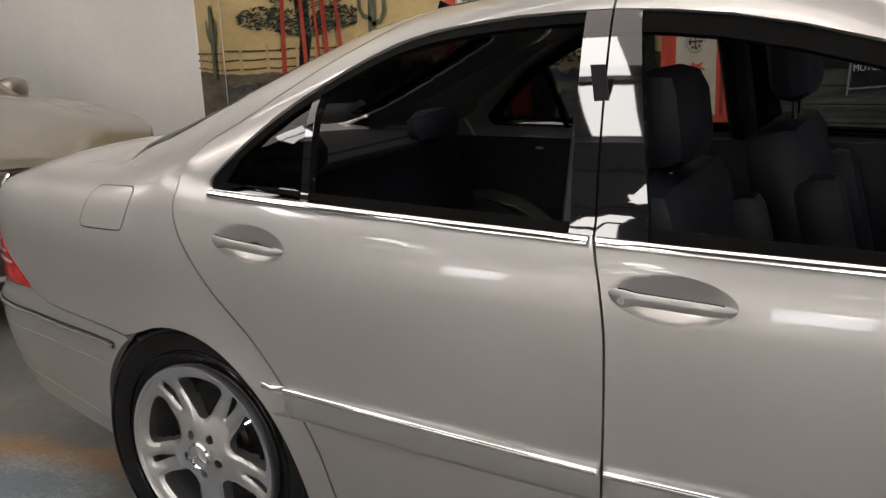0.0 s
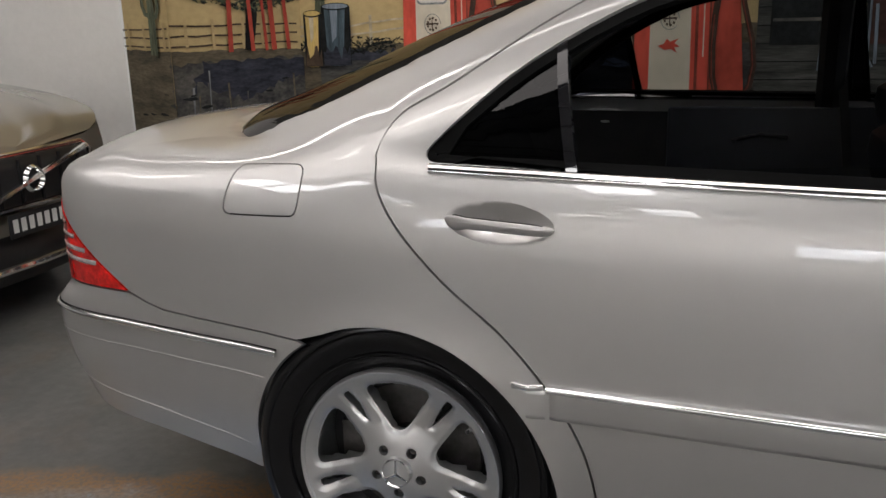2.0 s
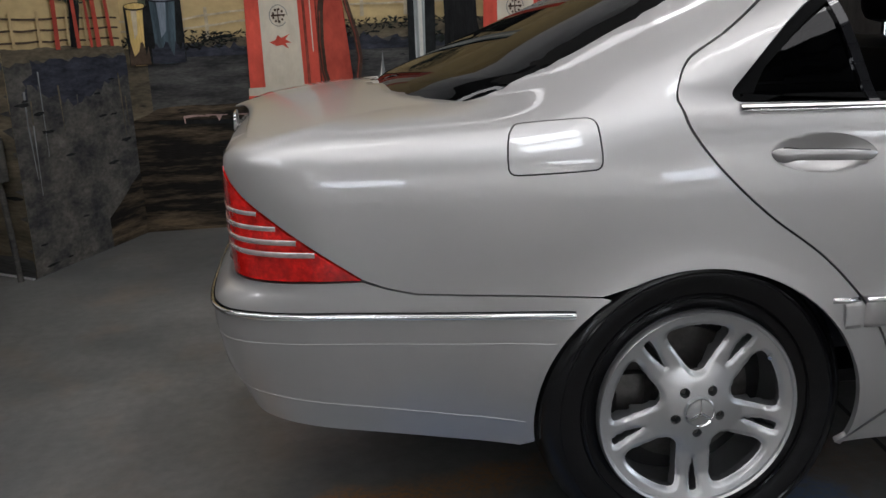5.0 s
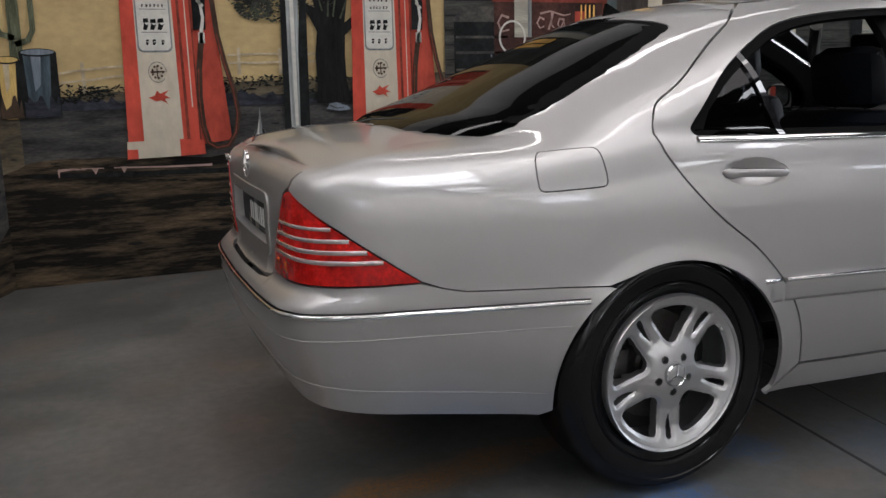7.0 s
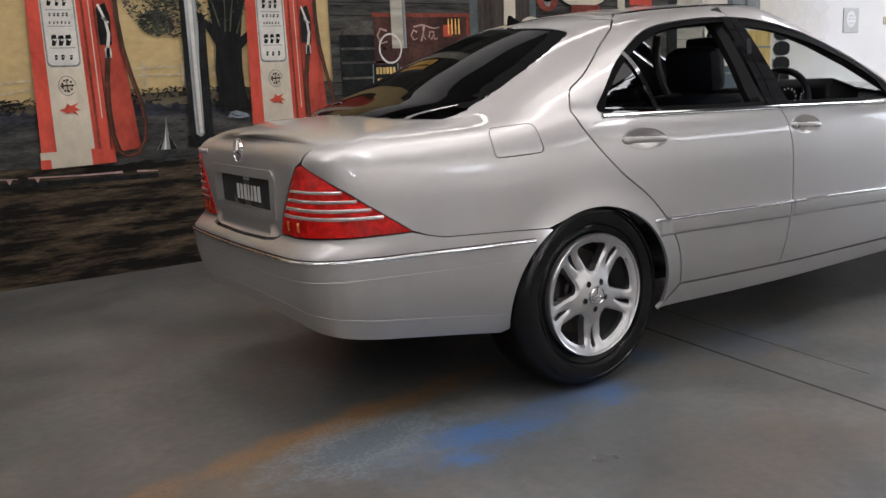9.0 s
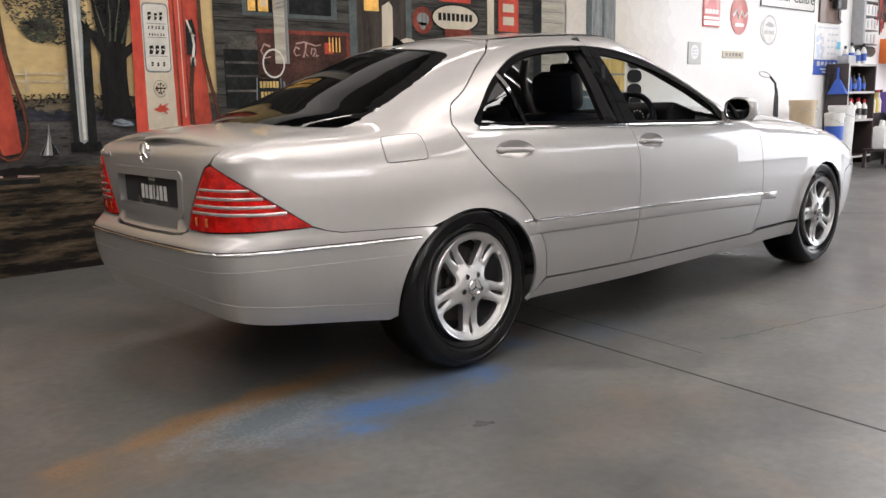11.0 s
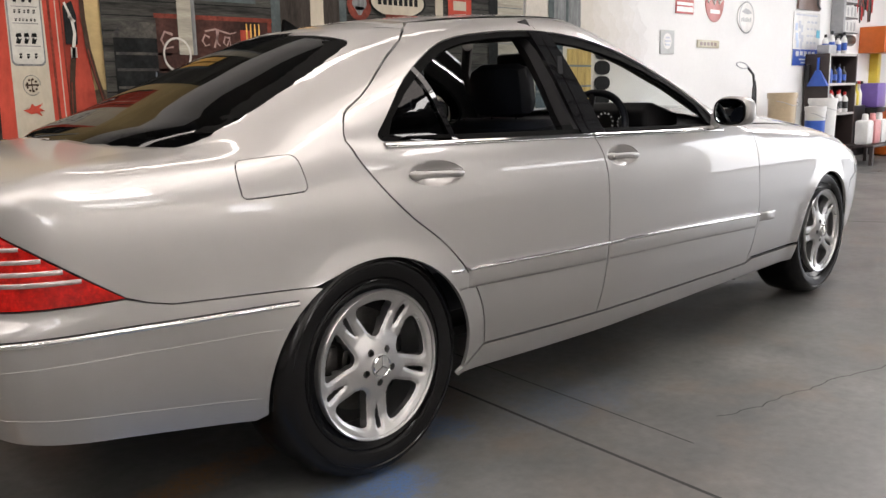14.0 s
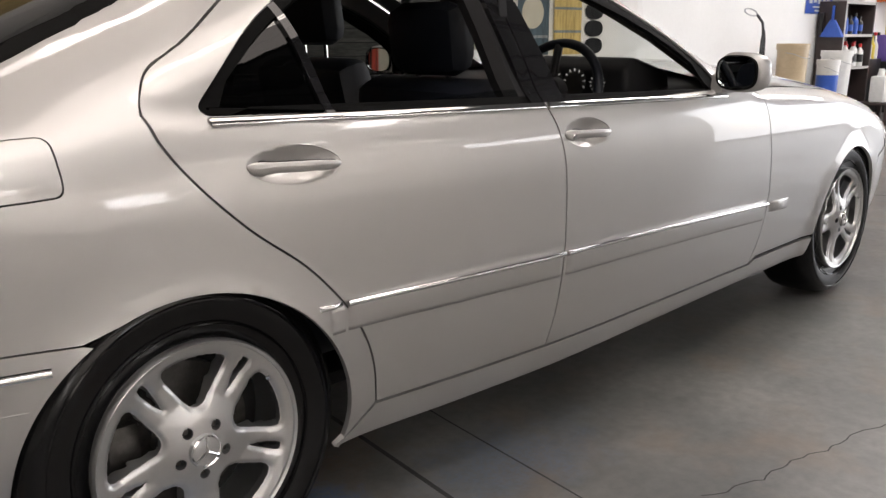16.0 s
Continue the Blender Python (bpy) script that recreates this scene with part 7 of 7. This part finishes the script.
part("sign_scroll", tube(bmesh.new(), [(-0.16, -0.014, -0.02), (-0.09, -0.014, 0.06), (-0.03, -0.014, -0.03), (0.03, -0.014, 0.05), (0.09, -0.014, -0.02), (0.16, -0.014, 0.04)], 0.014, 6), TIN["white_enamel"], s2)
sign_part(s2, "sign_bar", -0.10, 0.10, -0.13, -0.09, TIN["white_enamel"])
s3 = wall_sign("name_sign", 8.10, 9.50, 2.06, 2.34, TIN["white_enamel"], "long white sign lettered in black with a dark frame", "sign", rim=TIN["black_enamel"])
lettering("sign_words", "Oldtimer Centre", 0.20, pose(0, -0.014, 0.0, 90, 0, 0), TIN["black_enamel"], s3)
s4 = wall_sign("round_sign", 8.12, 8.54, 1.61, 1.93, TIN["white_enamel"], "round white enamel sign with grey print", "sign", shape="disc")
bm = bmesh.new()
lathe(bm, [(0.165, 0.0125), (0.172, 0.0145), (0.180, 0.012)], pose(0, 0, 0, 90, 0, 0), steps=40)
part("sign_ring", bm, TIN["grey_cabinet"], s4)
part("sign_mark", slab([(-0.12, 0.055), (-0.03, 0.10), (0.05, 0.085), (0.12, 0.05), (0.02, 0.035)], -0.0165, -0.0125), TIN["grey_cabinet"], s4, smooth=False)
for k in range(6):
    sign_part(s4, "sign_mark", -0.13 + 0.042 * k, -0.10 + 0.042 * k, -0.05, -0.01 + 0.012 * (k % 2), TIN["sign_grey"])
s5 = wall_sign("tin_sign", 6.52, 6.78, 1.335, 1.575, TIN["sign_grey"], "small grey tin sign with a white oval on the wall", "sign")
bm = bmesh.new()
lathe(bm, [(0.0, 0.014), (0.075, 0.014), (0.08, 0.012)], pose(0, 0, 0.01, 90, 0, 0), steps=32)
part("sign_disc", bm, TIN["white_enamel"], s5)
for z, w in ((0.045, 0.04), (0.010, 0.055), (-0.025, 0.04)):
    sign_part(s5, "sign_mark", -w, w, z - 0.009, z + 0.009, TIN["print_grey"], -0.0175)
s6 = wall_sign("brass_plate", 7.25, 7.72, 1.415, 1.495, TIN["brass_plate"], "narrow brass-coloured plate with worn lettering", "sign")
for k in range(5):
    sign_part(s6, "plate_bar", -0.18 + 0.075 * k, -0.13 + 0.075 * k, -0.018, 0.018, TIN["brown_board"])
cal = wall_sign("wall_calendar", 9.58, 10.36, 1.24, 1.90, TIN["pale_paper"], "large white wall calendar with a blue foot", "calendar")
sign_part(cal, "blue_foot", -0.39, 0.39, -0.33, -0.13, TIN["print_blue"])
for k in range(5):
    sign_part(cal, "print_bar", -0.30 + 0.12 * k, -0.22 + 0.12 * k, -0.215 + 0.01 * (k % 2), -0.155, TIN["pale_paper"], -0.017)
for z, x0, x1 in ((-0.255, -0.20, 0.22), (-0.295, -0.14, 0.16)):
    sign_part(cal, "print_bar", x0, x1, z - 0.009, z + 0.009, TIN["pale_paper"], -0.017)
for k in range(4):
    for c in range(3):
        sign_part(cal, "print_row", 0.0 + 0.11 * c, 0.075 + 0.11 * c - 0.02 * (k % 2), 0.20 - 0.085 * k, 0.225 - 0.085 * k, TIN["print_grey"])
sign_part(cal, "print_head", -0.33, 0.30, 0.285, 0.305, TIN["print_grey"])
for k, (x, z) in enumerate(((-0.31, 0.14), (-0.22, 0.17), (-0.15, 0.12), (-0.29, 0.02), (-0.20, 0.04), (-0.13, 0.0), (-0.26, -0.07), (-0.16, -0.08))):
    sign_part(cal, "print_figure", x - 0.035, x + 0.03, z - 0.04, z + 0.05, TIN["print_grey" if k % 3 else "print_sky"])
sign_part(cal, "blue_tag", 0.28, 0.385, 0.02, 0.12, TIN["cyan_plastic"], -0.02)
bb = wall_sign("brown_board", 9.66, 10.30, 1.93, 2.9, TIN["brown_board"], "brown backing board with a dark switch box", "board", thick=0.03)
part("switch_box", box(0.02, 0.30, -0.12, -0.03, -0.30, 0.02, bevel=0.02), TIN["black_enamel"], bb)
part("switch_knob", lathe(bmesh.new(), [(0.0, 0.05), (0.05, 0.04), (0.06, 0.0)], pose(-0.05, -0.03, -0.15, 90, 0, 0), steps=20), TIN["black_enamel"], bb)
part("switch_cable", tube(bmesh.new(), [(0.16, -0.06, -0.3), (0.2, -0.05, -0.42), (0.28, -0.05, -0.46)], 0.012, 6), TIN["black_enamel"], bb)

SHELF = surface("dark_brown_laminate", (0.040, 0.028, 0.026), 0.45, vary=0.2)
EDGE = surface("pale_shelf_edge", (0.45, 0.44, 0.42), 0.5)
rack = empty("shelf_unit", (9.95, 1.90, 0), label="dark brown open shelf unit with pale edges and bottles", category="shelf")
for name, b in (("side_panel", (0, 0.03, 0, 0.31, 0, 1.38)), ("side_panel", (0.88, 0.91, 0, 0.31, 0, 1.38)), ("back_panel", (0.03, 0.88, 0.295, 0.31, 0, 1.38))):
    part(name, box(*b, bevel=0.002), SHELF, rack)
for z in (0.10, 0.60, 0.98, 1.355):
    sh = part("shelf", box(0.03, 0.88, 0.004, 0.295, z, z + 0.025), SHELF, rack)
    part("shelf_edge", box(0.03, 0.88, -0.002, 0.004, z - 0.003, z + 0.028), EDGE, sh)
part("side_edge", box(-0.002, 0.032, -0.004, 0.0, 0, 1.38), EDGE, rack)


def plastic(name, c, rough=0.35):
    return surface(name, c, rough, vary=0.08, scale=14, bump=0.05)


WHITE_P, RED_P, BLUE_P, BEIGE_P, ORANGE_P, BLACK_P, PURPLE_P, PINK_P, YELLOW_P = (plastic(n, c) for n, c in (("white_plastic", (0.68, 0.68, 0.66)), ("red_plastic", (0.55, 0.03, 0.03)), ("blue_plastic", (0.03, 0.10, 0.45)), ("beige_plastic", (0.48, 0.38, 0.25)), ("orange_plastic", (0.62, 0.14, 0.02)), ("black_plastic", (0.015, 0.015, 0.016)), ("purple_plastic", (0.20, 0.13, 0.45)), ("pink_plastic", (0.60, 0.25, 0.25)), ("yellow_plastic", (0.65, 0.50, 0.05))))


def bottle(x, y, z, h, r, body, cap, label):
    ob = empty("bottle", (x, y, z), label=label, category="bottle", group="bottles on the shelf")
    part("bottle_body", lathe(bmesh.new(), [(0, 0), (r * 0.95, 0), (r, 0.01), (r, h * 0.62), (r * 0.85, h * 0.70), (r * 0.36, h * 0.80), (r * 0.34, h * 0.86)], steps=18), body, ob)
    part("bottle_cap", lathe(bmesh.new(), [(r * 0.42, h * 0.84), (r * 0.44, h * 0.98), (r * 0.3, h), (0, h)], steps=14), cap, ob)
    part("bottle_label", lathe(bmesh.new(), [(r * 1.015, h * 0.18), (r * 1.015, h * 0.52)], steps=18), BLACK_P if cap is RED_P else BLUE_P, ob)
    return ob


for k in range(7):
    bottle(10.03 + 0.115 * k, 1.985 + 0.03 * (k % 2), 0.625, 0.27 + 0.015 * (k % 3), 0.045, WHITE_P, RED_P, "white spray bottle with red cap on the shelf")
for k in range(5):
    bottle(10.06 + 0.15 * k, 2.0, 1.005, 0.22 + 0.03 * (k % 2), 0.04, BLUE_P if k % 2 else BLACK_P, BLACK_P, "dark blue bottle with black cap on the upper shelf")
for k in range(4):
    bottle(10.08 + 0.2 * k, 2.02, 1.38, 0.24 + 0.05 * (k % 2), 0.04, WHITE_P, BLACK_P, "clear white bottle standing on top of the shelf unit")
crate = empty("plastic_tray", (9.99, 1.93, 1.38), label="clear grey plastic tray on the shelf unit", category="tray")
part("tray_body", box(0, 0.24, 0, 0.16, 0, 0.11, bevel=0.012), TIN["grey_cabinet"], crate)
pan = empty("dustpan", (9.94, 2.03, 0), label="blue plastic dustpan hanging on the shelf side", category="dustpan")
bm = bmesh.new()
a = [bm.verts.new(p) for p in ((-0.012, -0.15, 0.98), (-0.012, 0.13, 0.98), (-0.012, 0.035, 1.17), (-0.012, -0.035, 1.17))]
b = [bm.verts.new(p) for p in ((-0.055, -0.14, 0.975), (-0.055, 0.12, 0.975), (-0.03, 0.03, 1.165), (-0.03, -0.03, 1.165))]
bm.faces.new(a), bm.faces.new(b[::-1])
for i in range(4):
    bm.faces.new((a[i], b[i], b[(i + 1) % 4], a[(i + 1) % 4]))
part("pan", bm, BLUE_P, pan)
part("pan_handle", tube(bmesh.new(), [(-0.02, 0, 1.16), (-0.02, 0, 1.33)], 0.016, 8), BLUE_P, pan)
part("hand_brush", box(-0.05, -0.01, 0.10, 0.15, 1.02, 1.25, bevel=0.01), BLACK_P, pan)


def bucket(x, y, h, r, body, label, band_mat=None):
    ob = empty("bucket", (x, y, 0), label=label, category="bucket", group="buckets by the wall")
    part("bucket_body", lathe(bmesh.new(), [(0, 0), (r * 0.84, 0), (r * 0.97, h * 0.93), (r * 1.03, h * 0.93), (r * 1.03, h), (r * 0.94, h), (r * 0.93, h * 0.9), (0, h * 0.88)], steps=28), body, ob)
    if band_mat:
        part("bucket_label", lathe(bmesh.new(), [(r * 0.90, h * 0.35), (r * 0.965, h * 0.78)], steps=28), band_mat, ob)
    part("bucket_handle", tube(bmesh.new(), [(r * 1.02 * math.cos(q), -r * 1.06 * abs(math.sin(q)) ** 0.5, h * 0.9 - 0.06 * math.sin(q)) for q in np.linspace(0, math.pi, 13)], 0.004, 6), TIN["grey_cabinet"], ob)
    return ob


# stretched down to the floor so that the rims fit the camera's view
bucket(8.70, 1.92, 0.91, 0.165, BEIGE_P, "tall beige plastic bin with a rim")
bucket(9.45, 1.75, 0.83, 0.165, WHITE_P, "white plastic bucket beside the shelf, drawn tall to reach the floor")
bucket(9.12, 1.70, 0.74, 0.12, WHITE_P, "white plastic bucket with a blue label", BLUE_P)
# blower stand with a hoop; it carries no lamp
stand = empty("work_lamp_stand", (8.05, 1.95, 0), label="black stand with a curved hoop and hanging cables", category="stand")
part("stand_foot", lathe(bmesh.new(), [(0, 0.02), (0.14, 0.015), (0.15, 0)], steps=24), BLACK_P, stand)
part("stand_pole", tube(bmesh.new(), [(0, 0, 0.01), (0, 0, 0.7), (-0.01, 0, 1.0), (-0.04, 0, 1.12), (-0.14, 0.02, 1.20)], 0.014, 8), BLACK_P, stand)
part("stand_hoop", tube(bmesh.new(), [(-0.14 - 0.13 * (1 - math.cos(q)), 0.02, 1.205 + 0.03 * math.sin(q) + 0.03 * (1 - math.cos(q)) * 0.5) for q in np.linspace(0, 2 * math.pi, 25)], 0.007, 6), TIN["grey_cabinet"], stand)
for k in (-0.03, 0.03):
    part("stand_cable", tube(bmesh.new(), [(0, 0, 1.05), (k, 0.0, 0.95), (k * 1.3, 0, 0.8), (k * 1.6, 0, 0.5), (k * 2, 0, 0.02)], 0.012, 6), BLACK_P, stand)
# added support that holds the jugs at the height fitted to the view
jug_stool = empty("low_stool", (10.05, 1.45, 0), label="low dark stool added under the plastic jugs", category="stool")
part("stool_top", box(-0.2, 0.5, -0.18, 0.18, 0.22, 0.25, bevel=0.005), SHELF, jug_stool)
for x, y in ((-0.17, -0.15), (0.47, -0.15), (-0.17, 0.15), (0.47, 0.15)):
    part("stool_leg", box(x - 0.02, x + 0.02, y - 0.02, y + 0.02, 0, 0.22), SHELF, jug_stool)
for x, m, l in ((9.95, WHITE_P, "white plastic jug with a grip"), (10.2, PINK_P, "pink plastic jug with a grip"), (10.42, WHITE_P, "translucent white plastic jug with a grip")):
    jug = empty("jug", (x, 1.43, 0.25), label=l, category="jug", group="jugs on the stool")
    part("jug_body", box(-0.095, 0.095, -0.085, 0.085, 0, 0.30, bevel=0.03), m, jug)
    part("jug_neck", lathe(bmesh.new(), [(0.045, 0.29), (0.03, 0.34), (0.03, 0.38), (0, 0.38)], steps=16), m, jug)
    part("jug_grip", tube(bmesh.new(), [(0.03, -0.0, 0.35), (0.085, -0.0, 0.36), (0.092, 0.0, 0.24)], 0.014, 8), m, jug)
vac = empty("vacuum_cleaner", (11.75, 1.62, 0), label="orange and black wet-dry vacuum cleaner with a hose", category="vacuum cleaner")
part("tank", lathe(bmesh.new(), [(0, 0.05), (0.27, 0.05), (0.29, 0.10), (0.27, 0.16), (0.27, 0.42), (0.29, 0.44)], steps=32), BLACK_P, vac)
part("foot_ring", lathe(bmesh.new(), [(0.24, 0.0), (0.31, 0.02), (0.31, 0.12), (0.27, 0.15)], steps=32), ORANGE_P, vac)
part("motor_head", lathe(bmesh.new(), [(0.29, 0.44), (0.30, 0.47), (0.27, 0.55), (0.18, 0.62), (0.17, 0.70), (0.10, 0.74), (0, 0.745)], steps=32), ORANGE_P, vac)
part("vacuum_handle", tube(bmesh.new(), [(-0.16, 0, 0.66), (-0.13, 0, 0.80), (0.13, 0, 0.80), (0.16, 0, 0.66)], 0.02, 8), BLACK_P, vac)
part("hose", tube(bmesh.new(), [(-0.28, -0.05, 0.30), (-0.42, -0.1, 0.36), (-0.40, -0.1, 0.62), (-0.22, -0.05, 0.84), (-0.33, -0.1, 0.5), (-0.5, -0.15, 0.08), (-0.7, -0.2, 0.03)], 0.026, 8), BLACK_P, vac)
cab = empty("wall_cabinet", (10.72, MURAL_Y, 0), label="grey metal wall cabinet with white boxes", category="cabinet")
part("cabinet_body", box(0, 0.07, -0.17, -0.001, 1.66, 2.5, bevel=0.005), TIN["grey_cabinet"], cab)
for k in range(4):
    part("white_box", box(0.08, 0.50, -0.15, -0.01, 1.68 + 0.195 * k, 1.83 + 0.195 * k, bevel=0.008), TIN["pale_paper"], cab)
    part("box_shelf", box(0.072, 0.52, -0.165, -0.005, 1.662 + 0.195 * k, 1.674 + 0.195 * k), TIN["black_enamel"], cab)
    for x in (0.17, 0.30, 0.41):
        part("box_mark", box(x, x + 0.035, -0.1535, -0.1495, 1.70 + 0.195 * k, 1.81 + 0.195 * k), TIN["grey_cabinet"], cab)
part("cabinet_foot", lathe(bmesh.new(), [(0, 0), (0.065, 0.0), (0.075, 0.02), (0.075, 0.40), (0.05, 0.44), (0, 0.44)], pose(0.06, -0.10, 1.575, 0, 90, 0), steps=20), TIN["black_enamel"], cab)
cords = empty("hanging_cables", (11.40, MURAL_Y, 0), label="tangle of red and black cables hung on the wall", category="cables")
part("cable_peg", box(-0.15, 0.55, -0.06, -0.001, 2.32, 2.36, bevel=0.005), TIN["brown_board"], cords)
hang = random.Random(4)
for k in range(11):
    x, drop = -0.12 + 0.06 * k, hang.uniform(0.30, 0.55)
    part("cable", tube(bmesh.new(), [(x, -0.07, 2.36), (x + hang.uniform(-0.05, 0.05), -0.08, 2.36 - drop * 0.5), (x + 0.03, -0.09, 2.36 - drop), (x + 0.07, -0.08, 2.36 - drop * 0.55), (x + 0.06, -0.07, 2.36)], 0.011, 6), (TIN["black_enamel"], RED_P, TIN["brown_board"])[k % 3], cords)
reel = empty("hose_reel_box", (11.75, MURAL_Y, 1.42), label="orange metal hose reel box fixed to the wall", category="reel box")
part("reel_body", box(0, 0.8, -0.35, -0.001, 0, 0.36, bevel=0.01), ORANGE_P, reel)
part("reel_disc", lathe(bmesh.new(), [(0, 0.012), (0.11, 0.012), (0.12, 0)], pose(0.4, -0.35, 0.18, 90, 0, 0), steps=28), TIN["grey_cabinet"], reel)
part("reel_post", box(0.45, 0.58, -0.12, -0.001, -1.42, -0.002, bevel=0.005), YELLOW_P, reel)
tagged(empty("spray_rack", (10.98, 1.95, 0), label="black wire rack of white spray bottles", category="rack"))
spray = bpy.data.objects["spray_rack"]
part("rack_body", box(0, 0.55, 0.05, 0.27, 0.0, 0.70, bevel=0.01), BLACK_P, spray)
part("rack_back", box(0, 0.55, 0.24, 0.27, 0.70, 1.10, bevel=0.006), BLACK_P, spray)
for k in range(5):
    part("spray_bottle", lathe(bmesh.new(), [(0, 0.70), (0.045, 0.70), (0.045, 0.86), (0.018, 0.93), (0.018, 1.0), (0, 1.0)], pose(0.06 + 0.105 * k, 0.13, 0), steps=16), WHITE_P if k % 2 == 0 else YELLOW_P, spray)
    part("spray_trigger", box(0.04 + 0.105 * k, 0.08 + 0.105 * k, 0.08, 0.15, 0.99, 1.03, bevel=0.006), RED_P if k % 2 else BLACK_P, spray)
# a hanging purple bag, simplified to a tub on an added trolley
tote = empty("tote_box", (11.62, 2.0, 0.0), label="purple hanging bag, drawn as a plastic tub on a dark trolley", category="tub")
part("tub", box(0, 0.32, -0.12, 0.15, 0.66, 1.0, bevel=0.02), PURPLE_P, tote)
part("trolley", box(-0.02, 0.34, -0.14, 0.17, 0.0, 0.655, bevel=0.01), BLACK_P, tote)
# the gear is scaled and shifted as a group to fit the camera's view
for o in bpy.data.objects:
    if o not in before and o.parent is None:
        x, y, z = o.location
        o.location = (1.061 * x - 0.09, y if abs(y - MURAL_Y) < 1e-4 else MURAL_Y - (2.23 - y) * 1.061, 1.061 * z)
        o.scale = (1.061, 1.061, 1.061)
